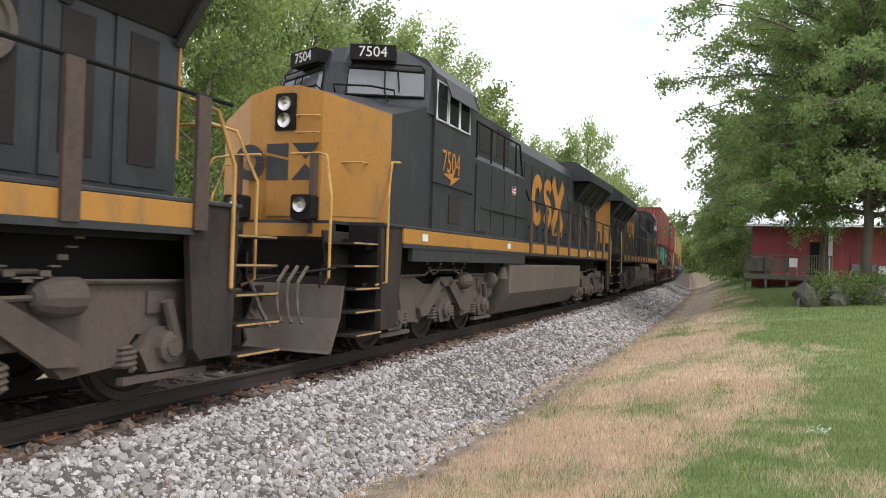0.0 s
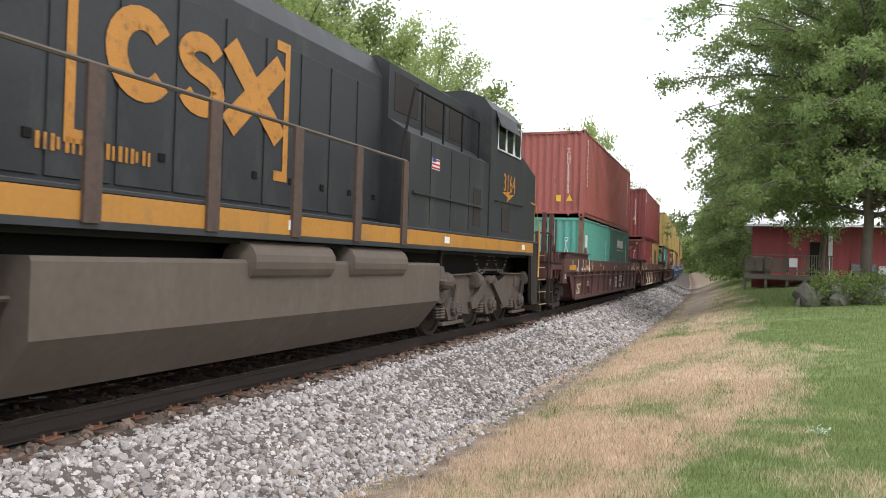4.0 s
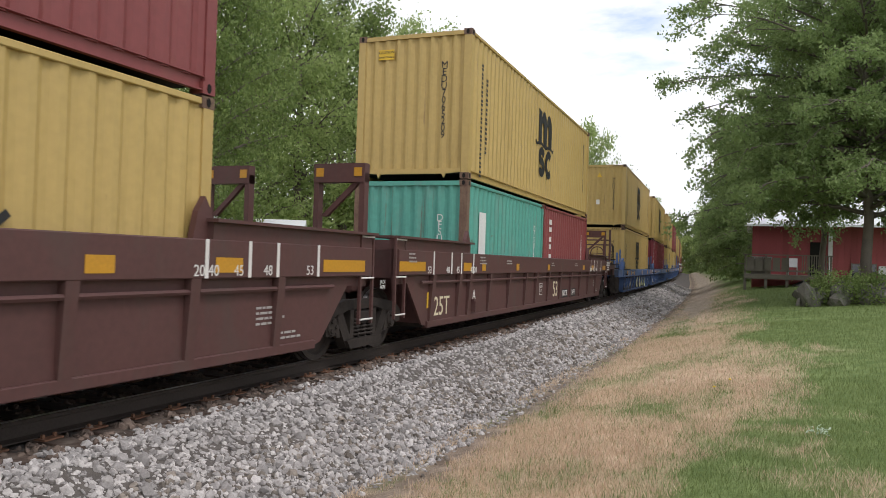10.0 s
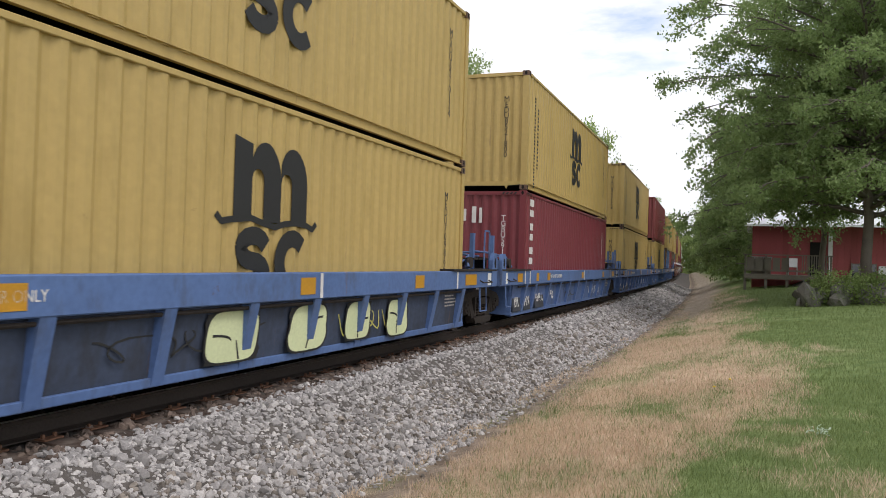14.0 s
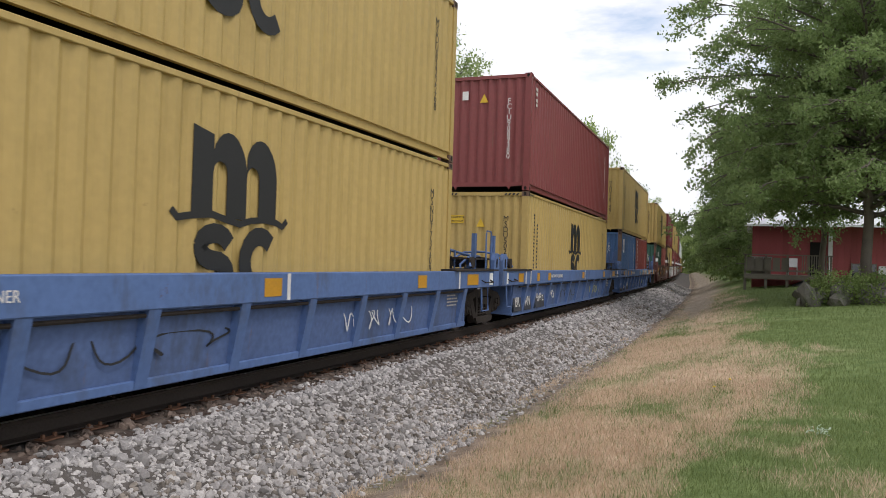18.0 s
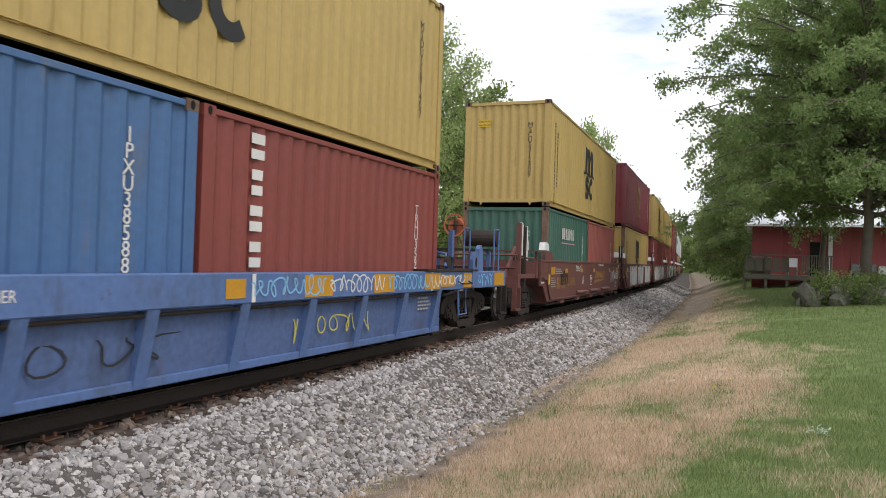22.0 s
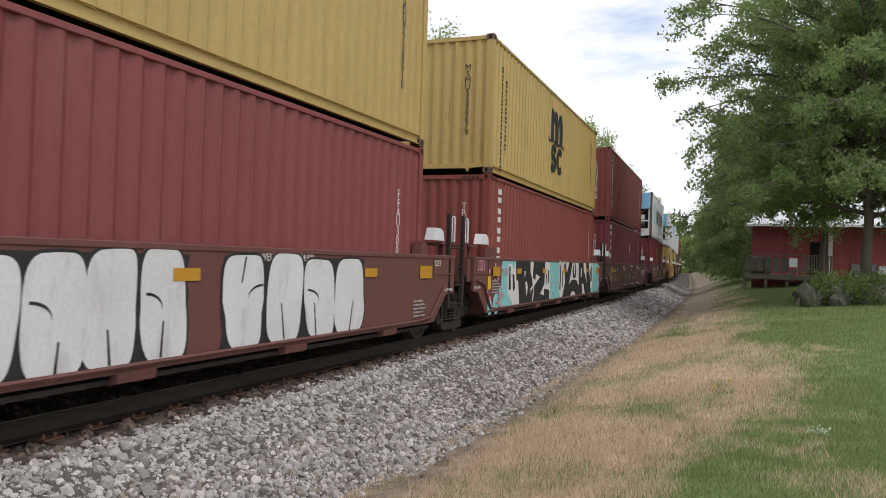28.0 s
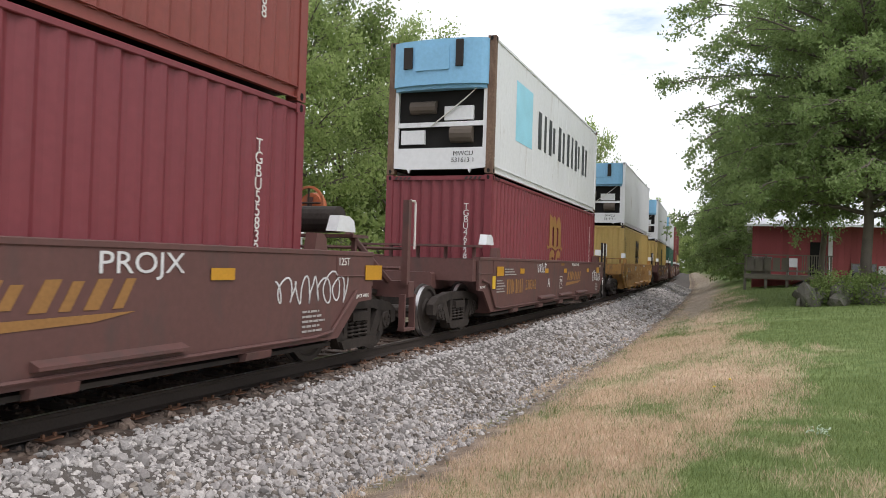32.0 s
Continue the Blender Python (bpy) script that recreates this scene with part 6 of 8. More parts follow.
        part("lever", Mesh().tube([(1.28, yy + k * 0.15, 1.28), (1.20, yy + k * 0.35, 1.50), (0.7, yy + k * 0.40, 1.60), (0.2, yy + k * 0.42, 1.58)], 0.026), M_blue, car, "bent blue lever")
        part("sheave", Mesh().lathe([(-0.03, 0.03), (-0.03, 0.11), (0.03, 0.11), (0.03, 0.03)], "x", 14, (1.26, yy + k * 0.30, 1.36)), M_under, car)
        hoop(car, 1.30, yy + k * 1.2 - 0.2, 1.18, 2.0 if k > 0 else 1.5, 0.30, M_blue)
        part("post", Mesh().box(1.02, 1.10, yy + k * 0.95 - 0.05, yy + k * 0.95 + 0.05, 1.1, 1.95), M_blue, car)
        if (first and k < 0) or (last and k > 0):
            ye = yy + k * e
            part("end_sill", Mesh().box(-1.40, 1.40, ye - 0.08, ye + 0.08, 0.93, 1.2, 0.01), M_bluedark, car, "sooty end sill")
            for x in (-1.35, 1.35):
                part("corner_step", Mesh().box(x - 0.05, x + 0.05, ye - 0.2, ye - 0.16, 0.30, 0.9).box(x - 0.05, x + 0.05, ye + 0.16, ye + 0.2, 0.30, 0.9).box(x - 0.06, x + 0.06, ye - 0.2, ye + 0.2, 0.29, 0.33), M_under, car)
                hoop(car, x, ye - k * 0.6, 1.18, 2.05, 0.30, M_blue)
            part("upright_lug", Mesh().prism([(ye - k * 1.55 - 0.15, 1.18), (ye - k * 1.55 + 0.15, 1.18), (ye - k * 1.55 + 0.10, 1.62), (ye - k * 1.55, 1.70), (ye - k * 1.55 - 0.10, 1.62)], "x", 1.32, 1.41), M_blue, car, "blue upright lug")
            for x in (-1.15, 0.0, 1.15):
                part("rack_post", Mesh().box(x - 0.04, x + 0.04, ye - k * 0.35 - 0.04, ye - k * 0.35 + 0.04, 1.18, 1.62), M_blue, car)
            part("rack_bar", Mesh().box(-1.2, 1.2, ye - k * 0.35 - 0.16, ye - k * 0.35 + 0.16, 1.60, 1.65), M_under, car)
            for q in range(3):
                part("walk_board", Mesh().box(-1.3, 1.3, ye - k * (0.3 + q * 0.28) - 0.11, ye - k * (0.3 + q * 0.28) + 0.11, 1.24, 1.28), M_under, car)
            coupler(car, ye, k, M_under)
    for y, w in ((y0 + 0.12, 0.42), (y0 + 1.75, 0.24), (y0 + 2.95, 0.30), (0.6, 0.32), (y1 - 2.4, 0.34), (y1 - 0.05, 0.60)):
        part("reflector", plate(-w / 2, w / 2, -0.10, 0.10), M_orange, car, at=side_at(1.4235, y, 1.04), label="orange reflector strip")
    for y in (y0 + 0.55, y1 - 0.75, y0 + 1.0, 0.9):
        part("length_mark", plate(-0.03, 0.03, -0.15, 0.15), M_white, car, at=side_at(1.4235, y, 1.04))
    lettering(deck_words, 0.13, M_white, car, side_at(1.4235, y0 + (2.65 if first else 3.85), 1.04), "load_lettering", sx=0.85)
    tilt = Matrix.Rotation(radians(-5.5), 4, "X")
    for yy, w in ((0.40, 0.34), (1.32, 0.30), (2.55, 0.46)):
        part("dark_panel", plate(-w, w, -0.24, 0.24), M_darkpatch, car, "dark painted panel behind the lettering", at=side_at(1.262, y0 + yy, 0.49) @ tilt)
    for txt, yy in (("BR", 0.40), ("AN", 1.32)):
        lettering(txt, 0.42, M_print if first else M_white, car, side_at(1.266, y0 + yy, 0.48) @ tilt, "car_letters", sx=0.8)
    lettering("4544 " + letter, 0.36, M_white, car, side_at(1.269, y0 + 2.55, 0.52) @ tilt, "car_number", sx=0.72)
    if "45" in deck_words:
        lettering("45", 0.50, M_white, car, side_at(1.272, y0 + 3.95, 0.58) @ tilt, "length_number", sx=0.75)
    bars_of_print(car, y1 - 1.0, 0.75, 0.55, 4, M_white, 1.285)
    part("spray_tag", tag_strokes(seed, 7, 2.2, 0.42), M_SPRAYWHITE if seed % 2 else M_SPRAYYEL, car, "thin sprayed strokes", at=side_at(1.272, y1 - 3.6, 0.55) @ tilt)
    part("spray_tag", tag_strokes(seed + 5, 4, 2.4, 0.34), M_blackpaint, car, "thin black sprayed strokes", at=side_at(1.272, -1.2, 0.55) @ tilt)
    rides(car, mid, half)
    return (mid, half)


def mural(car, x):
    """A broad painting in black and pale paint with teal at its ends and middle, built up in flat layers."""
    layer = [0]

    def lay(material, words, *pts):
        layer[0] += 1
        part("spray_shape", Mesh().add(*flat_poly(pts, 0.0, 0.0)), material, car, words, at=pose(x + 0.002 + 0.0005 * layer[0], 0, 0))

    def pale(*pts):
        lay(M_SPRAYPALE, "pale sprayed wedge", *pts)

    def dark(*pts):
        lay(M_blackpaint, "black sprayed block", *pts)

    def teal(*pts):
        lay(M_SPRAYTEAL, "teal sprayed ground", *pts)

    teal((-5.45, 0.40), (-5.50, 1.30), (-5.40, 1.43), (-4.40, 1.43), (-4.30, 0.40))
    dark((-4.42, 1.43), (-1.60, 1.43), (-1.05, 0.40), (-4.05, 0.40))
    pale((-4.41, 1.43), (-4.55, 1.20), (-4.70, 1.34), (-4.95, 1.36), (-5.04, 1.25), (-5.00, 0.72), (-4.50, 0.40), (-4.03, 0.40), (-4.18, 0.99), (-4.33, 0.97))
    dark((-4.96, 1.28), (-4.83, 1.30), (-4.76, 0.80), (-4.92, 0.76))
    dark((-4.66, 1.12), (-4.52, 1.13), (-4.43, 0.80), (-4.58, 0.73))
    pale((-3.66, 1.18), (-3.52, 1.18), (-3.62, 1.04))
    pale((-3.55, 0.93), (-3.42, 0.94), (-3.31, 0.80), (-3.44, 0.59))
    pale((-3.12, 1.43), (-2.82, 1.43), (-2.88, 1.03), (-2.62, 0.95), (-2.56, 1.11), (-2.16, 1.04), (-2.66, 0.85), (-3.02, 0.71), (-2.97, 0.54), (-3.07, 0.76), (-2.86, 0.84), (-2.92, 1.0), (-3.10, 1.15))
    pale((-2.78, 0.80), (-2.72, 0.80), (-2.78, 0.50), (-2.90, 0.41))
    teal((-1.30, 1.43), (0.60, 1.43), (0.60, 0.40), (-1.05, 0.40))
    pale((-1.62, 1.43), (-1.13, 1.40), (-1.08, 0.90), (-0.98, 0.40), (-1.08, 0.40), (-1.11, 0.68), (-1.69, 0.73), (-1.71, 0.56), (-2.08, 0.61), (-1.67, 0.85))
    dark((-1.70, 0.70), (-1.12, 0.66), (-1.09, 0.41), (-1.70, 0.41))
    dark((-1.55, 1.10), (-1.44, 1.11), (-1.43, 0.84), (-1.52, 0.83))
    dark((-1.32, 1.21), (-1.19, 1.21), (-1.18, 0.86), (-1.30, 0.87))
    pale((0.05, 0.63), (0.07, 1.40), (0.60, 1.40), (0.92, 0.90), (0.45, 0.40), (0.30, 0.41))
    dark((0.14, 1.36), (0.26, 1.38), (0.25, 0.65), (0.09, 0.66))
    dark((0.43, 1.19), (0.54, 1.19), (0.55, 0.71), (0.44, 0.71))
    dark((0.60, 1.43), (4.45, 1.43), (4.93, 0.40), (0.47, 0.40), (0.82, 0.88))
    pale((0.80, 1.425), (1.34, 1.425), (1.05, 1.13))
    pale((1.37, 0.79), (1.84, 1.425), (2.44, 1.425), (2.74, 1.425), (2.84, 0.72), (2.50, 0.88), (2.15, 0.92), (1.75, 0.90))
    dark(*arc(2.12, 1.17, 0.29, 0.25, -60, 240, 14))
    pale(*arc(2.12, 1.23, 0.10, 0.17, 0, 330, 10))
    pale((1.55, 0.40), (1.70, 0.52), (1.98, 0.57), (2.25, 0.52), (2.44, 0.40))
    pale(*arc(3.20, 1.12, 0.10, 0.16, 0, 330, 8))
    pale((3.52, 1.425), (3.98, 1.425), (4.14, 0.78), (3.85, 1.05), (3.62, 1.15))
    pale((3.34, 0.78), (3.62, 0.74), (3.88, 0.40), (3.46, 0.40))
    teal((5.05, 1.43), (6.30, 1.43), (6.55, 0.40), (4.95, 0.40))
    pale((4.44, 1.42), (5.15, 1.43), (5.20, 0.82), (4.96, 0.41))
    dark((4.66, 1.25), (4.80, 1.25), (4.90, 0.80), (4.76, 0.80))
    dark((4.92, 1.34), (5.04, 1.34), (5.10, 0.82), (4.98, 0.82))


def smooth_well(a, b, paint, letter="", spray=None, first=False, last=False, seed=0, words="WELL LD LMT 124,600"):
    """Smooth-sided 40-foot well unit, red-brown."""
    mid = (a + b) / 2
    y0, y1 = a - mid, b - mid
    half = (b - a) / 2 + 1.6
    e0, e1 = (2.9 if first else 1.35), (2.3 if last else 1.35)
    car = thing("well_car", "red-brown smooth-sided double-stack well car unit" + (" covered in spray paint" if spray else ""), "rail car", "well cars of the train")
    for sgn in (-1, 1):
        part("side_plate", Mesh().prism([(y0 - 0.92, 0.82), (y0 - 0.92, 1.44), (y1 + 0.98, 1.44), (y1 + 0.98, 0.82), (y1 + 0.62, 0.80), (y1 + 0.1, 0.36), (y0 - 0.1, 0.36), (y0 - 0.62, 0.80)], "x", *sorted((sgn * 1.32, sgn * 1.37))), paint, car, "smooth red-brown well side")
        part("top_chord", Mesh().box(*sorted((sgn * 1.22, sgn * 1.385)), y0 - 0.92, y1 + 0.98, 1.41, 1.475, 0.01), paint, car)
        for yy, k in ((y0, -1), (y1, 1)):
            part("panel_seam", Mesh().tube([(sgn * 1.374, yy + k * 0.92, 1.15), (sgn * 1.374, yy + k * 0.02, 1.15), (sgn * 1.374, yy + k * 0.02, 1.42)], 0.012), paint, car)
        part("bottom_chord", Mesh().prism([(sgn * 1.12, 0.30), (sgn * 1.38, 0.36), (sgn * 1.38, 0.40), (sgn * 1.12, 0.40)], "y", y0 + 0.05, y1 - 0.05), paint, car)
        part("side_pipe", Mesh().tube([(sgn * 1.40, y0 - 0.75, 1.02), (sgn * 1.40, y0 - 0.35, 0.95), (sgn * 1.40, y0 + 0.1, 0.46), (sgn * 1.40, y0 + 0.5, 0.42), (sgn * 1.40, y1 - 0.5, 0.42), (sgn * 1.40, y1 - 0.1, 0.46), (sgn * 1.40, y1 + 0.5, 0.95)], 0.022), paint, car)
    for i in range(5):
        y = y0 + 1.6 + i * (y1 - y0 - 3.2) / 4
        part("jacking_pad", lambda: Mesh().prism([(1.30, 0.26), (1.40, 0.28), (1.42, 0.36), (1.30, 0.38)], "y", -0.22, 0.22), paint, car, at=pose(0, y, 0), key="pad")
        if i in (1, 2, 3) and not spray:
            part("step_bracket", lambda: Mesh().prism([(1.37, 0.47), (1.47, 0.49), (1.47, 0.52), (1.37, 0.56)], "y", -0.80, 0.80), paint, car, at=pose(0, y + 0.6, 0), key="bracket")
    part("well_floor", Mesh().box(-1.32, 1.32, y0, y1, 0.27, 0.315), M_under, car)
    for yy, k, e in ((y0, -1, e0), (y1, 1, e1)):
        part("bulkhead", Mesh().box(-1.31, 1.31, yy - 0.03, yy + 0.03, 0.33, 1.44), paint, car)
        ya, yb = sorted((yy, yy + k * e))
        part("end_deck", Mesh().box(-0.55, 0.55, ya, yb, 0.82, 1.15, 0.03), paint, car)
        part("cross_beam", Mesh().box(-1.31, 1.31, yy + k * 0.95 - 0.18, yy + k * 0.95 + 0.18, 1.0, 1.42), paint, car)
        part("walkway", Mesh().box(-1.3, 1.3, yy + k * 0.75 - 0.22, yy + k * 0.75 + 0.22, 1.66, 1.70), paint, car)
        for x in (-1.2, -0.6, 0.0, 0.6, 1.2):
            part("walkway_post", lambda: Mesh().box(-0.03, 0.03, -0.03, 0.03, 1.40, 1.67), paint, car, at=pose(x, yy + k * 0.75, 0), key="wpost")
        for y, nm in ((yy - k * 0.35, "guide"), (yy + k * 0.25, "white_guide")):
            part(nm, lambda: Mesh().prism([(-0.19, 1.44), (0.19, 1.44), (0.15, 1.62), (0.05, 1.68), (-0.12, 1.68)], "x", 1.20, 1.36), paint if nm == "guide" else M_whitewall, car, "white painted guide block" if nm != "guide" else "", at=pose(0, y, 0.0 if nm == "guide" else 0.50) @ Matrix.Diagonal((1, 0.8 if nm == "guide" else 1.3, 1.0 if nm == "guide" else 0.85, 1)), key=("guide", nm))
        if k > 0 and not last:
            for q in (0.75, 1.42):
                part("ladder_post", Mesh().box(1.31, 1.37, yy + q - 0.045, yy + q + 0.045, 0.55, 2.20), M_under, car, "dark ladder post")
                hoop(car, 1.36, yy + q + 0.06, 1.72, 2.16, 0.14, M_whitewall)
            for q in range(4):
                part("rung", lambda: Mesh().tube([(0, 0, 0), (0, 0.67, 0)], 0.016), M_under, car, at=pose(1.35, yy + 0.75, 0.62 + q * 0.33), key="well_rung")
            part("lattice", Mesh().tube([(1.2, yy + 0.9, 0.70), (1.2, yy + 1.35, 1.35)], 0.03).tube([(1.2, yy + 1.35, 0.70), (1.2, yy + 0.9, 1.35)], 0.03), M_under, car)
            part("brake_rod", Mesh().tube([(1.28, yy + 1.42, 1.30), (1.30, yy + 1.75, 1.05), (1.22, yy + 2.0, 0.98)], 0.028), M_under, car)
        if (first and k < 0) or (last and k > 0):
            ye = yy + k * e
            part("end_sill", Mesh().box(-1.36, 1.36, ye - 0.10, ye + 0.10, 0.80, 1.05, 0.01), paint, car)
            for x in (-1.3, 1.3):
                part("corner_step", Mesh().box(x - 0.05, x + 0.05, ye - 0.2, ye - 0.16, 0.30, 0.85).box(x - 0.05, x + 0.05, ye + 0.16, ye + 0.2, 0.30, 0.85).box(x - 0.06, x + 0.06, ye - 0.2, ye + 0.2, 0.29, 0.33), paint, car)
                part("post", Mesh().box(x - 0.05, x + 0.05, ye - k * 0.1 - 0.05, ye - k * 0.1 + 0.05, 1.0, 2.30), paint, car)
                hoop(car, x, ye - k * 0.1 + 0.08, 1.55, 2.3, 0.22, M_white)
                if first:
                    part("post", Mesh().box(x - 0.05, x + 0.05, ye + 0.50, ye + 0.60, 0.80, 2.24), M_under, car)
                    hoop(car, x, ye + 0.63, 1.45, 2.24, 0.20, M_white)
                    part("platform_edge", Mesh().box(x - 0.06, x + 0.06, ye - 0.1, ye + 1.5, 1.02, 1.12), paint, car)
                    part("side_rail", Mesh().tube([(x, ye, 1.50), (x, ye + 1.5, 1.50)], 0.025), paint, car)
            part("brace", Mesh().tube([(1.0, ye, 1.0), (0.9, ye - k * 1.2, 1.75)], 0.05), paint, car)
            part("cross_rail", Mesh().tube([(-1.3, ye, 1.55), (1.3, ye, 1.55)], 0.03).tube([(-1.3, ye - k * 0.3, 1.25), (1.3, ye - k * 0.3, 1.25)], 0.03), paint, car)
            part("air_tank", Mesh().lathe([(-0.45, 0.05), (-0.42, 0.20), (0.42, 0.20), (0.45, 0.05)], "x", 16, (0.1, yy + k * 1.5 if last else ye - k * 1.0, 1.95)), M_under, car, smooth=False)
            wy = ye - 0.15 if last else ye - k * 0.55
            hw = part("brake_wheel", Mesh().lathe([(-0.015, 0.24), (0.015, 0.24), (0.015, 0.28), (-0.015, 0.28), (-0.015, 0.24)], "y", 24, (-0.45, wy, 2.25), caps=False), M_rustorange, car, "rusty orange hand brake wheel")
            part("brake_housing", Mesh().lathe([(-0.10, 0.05), (-0.08, 0.20), (0.06, 0.22), (0.10, 0.10)], "y", 16, (-0.45, wy + 0.14, 2.22)), M_rustorange, car, "rusty orange brake housing")
            part("spokes", Mesh().tube([(-0.72, wy, 2.25), (-0.18, wy, 2.25)], 0.015).tube([(-0.45, wy, 1.99), (-0.45, wy, 2.51)], 0.015), M_under, hw)
            part("brake_stand", Mesh().box(-0.50, -0.40, wy - 0.05 + 0.08, wy + 0.05 + 0.08, 1.1, 2.35), paint, car)
            coupler(car, ye, k, M_under)
    x = 1.373
    for y, w in ((y0 + 0.46, 0.50), (y0 + 2.2, 0.36), (y0 + 4.6, 0.36), (0.6, 0.36), (y1 - 2.2, 0.36), (y1 + 1.0 if last else y1 - 0.3, 0.48)):
        part("reflector", plate(-w / 2, w / 2, -0.10, 0.10) if w > 0.4 else plate(-w / 2, w / 2, -0.06, 0.06), M_orange, car, at=side_at(x + 0.026 if spray == "mural" else x + 0.012, y, 1.19), label="orange reflector strip")
    if spray != "mural":
        lettering(words, 0.13, M_white, car, side_at(x + 0.002, 0.86 if last else y1 - 4.2, 1.37), "load_lettering", sx=0.85)
        lettering("238342 " + (letter or "D"), 0.12, M_white if spray else M_goldpaint, car, side_at(x + 0.002, -0.61 if last else 0.3, 1.37), "car_number")
    lettering("125T", 0.14, M_white, car, side_at(x + 0.002, y1 + 0.2, 1.33), "capacity_number")
    if not spray:
        lettering(letter, 0.36, M_white, car, side_at(x + 0.002, -1.4, 0.87), "unit_letter")
        lettering("238342", 0.34, M_goldpaint, car, side_at(x + 0.002, -3.26, 0.85), "car_number")
        part("road_name", block_word(4, 0.26, 0.32), M_goldpaint, car, "faded gold lettering", at=side_at(x + 0.002, -4.61, 0.69))
        part("emblem", block_word(4, 0.42, 0.25, 0.18, 0.14), M_goldpaint, car, "gold slanting emblem", at=side_at(x + 0.002, 2.3 if last else 1.9, 0.91))
        part("emblem_swoosh", bar(Mesh(), [(-1.1, 0), (0.7, 0.06), (1.15, 0.13), (-0.95, 0.10)]), M_goldpaint, car, at=side_at(x + 0.002, 2.2 if last else 1.8, 0.75))
        pl = part("plate_mark", plate(-0.16, 0.16, -0.17, 0.17), M_white, car, at=side_at(x + 0.002, 0.09, 0.86))
        part("plate_ground", plate(-0.14, 0.14, -0.15, 0.15), paint, pl, at=Matrix.Translation((0, 0, 0.003)))
        lettering("PLATE\nH", 0.10, M_white, pl, Matrix.Translation((0, 0, 0.007)))
        part("spray_tag", tag_strokes(seed, 8, 1.6, 0.4), M_SPRAYWHITE, car, "thin sprayed strokes", at=side_at(x + 0.003, y1 - 0.5, 0.98))
        part("spray_tag", tag_strokes(seed + 3, 6, 0.9, 0.26), M_SPRAYWHITE, car, "thin sprayed strokes", at=side_at(x + 0.003, -2.17, 1.25))
        if first:
            part("spray_tag", tag_strokes(seed + 9, 5, 1.02, 0.62), M_print, car, "faint large sprayed loops", at=side_at(x + 0.003, 4.88, 0.95))
            for q in range(3):
                part("spray_tag", tag_strokes(seed + 12 + q, 5, 0.9, 0.42), M_blackpaint, car, "black scribbled spray", at=side_at(x + 0.004 + 0.001 * q, -4.46 + 0.1 * q, 0.96))
    elif spray == "mural":
        mural(car, x)
        lettering("WELL LD LMT 124,700", 0.13, M_white, car, side_at(x + 0.024, 0.55, 1.40), "load_lettering")
        r = random.Random(6)
        disc = lambda u, v, q: flat_poly([(u + q * math.cos(k * 0.524), q * math.sin(k * 0.524)) for k in range(12)], v, 0.0)
        for u, v, q in ((-6.24, 0.46, 0.16), (-5.82, 0.52, 0.22), (-5.42, 0.66, 0.26), (-5.2, 0.95, 0.26)):
            part("spray_shape", Mesh().add(*disc(u, v, q)), M_SPRAYTEAL, car, "teal sprayed disc", at=pose(x + 0.0015, 0, 0))
        for i in range(34):
            u = r.uniform(-6.5, -5.1) if i < 22 else r.uniform(-0.95, -0.1) if i < 28 else r.uniform(5.6, 6.4)
            part("spray_dot", Mesh().add(*disc(u, r.uniform(0.45, 1.38), r.uniform(0.02, 0.055))), M_SPRAYPINK, car, "pink sprayed dot", at=pose(x + 0.0215 + 0.0001 * i, 0, 0))
        lettering("2021", 0.30, M_SPRAYPINK, car, side_at(x + 0.004, y0 - 0.48, 1.30), "sprayed_number", sx=0.8)
    else:
        for ya, yb, n in spray:
            spray_row(car, y0 + ya, y0 + yb, 0.385, 1.405, x + 0.003, n, seed + n, M_SPRAYWHITE, M_blackpaint)
    for y, z, w, rows in ((y0 + 0.80, 1.22, 0.9, 3), (y0 + 0.22, 0.98, 0.62, 5), (y1 - 0.75, 0.72, 0.5, 5)):
        bars_of_print(car, y, z, w, rows, M_white, x + 0.008)
    part("yellow_decal", plate(-0.10, 0.10, -0.13, 0.13), M_YELSIGN, car, at=side_at(x + 0.012, y0 + 0.02, 0.96))
    lettering("JACK HERE", 0.07, M_white, car, side_at(x + 0.004, y0 - 0.68, 0.88), "jacking_words")
    lettering("JACK HERE", 0.07, M_white, car, side_at(x + 0.004, y1 + 0.72, 0.88), "jacking_words")
    rides(car, mid, half)
    return (mid, half)

# ---- locomotives ----


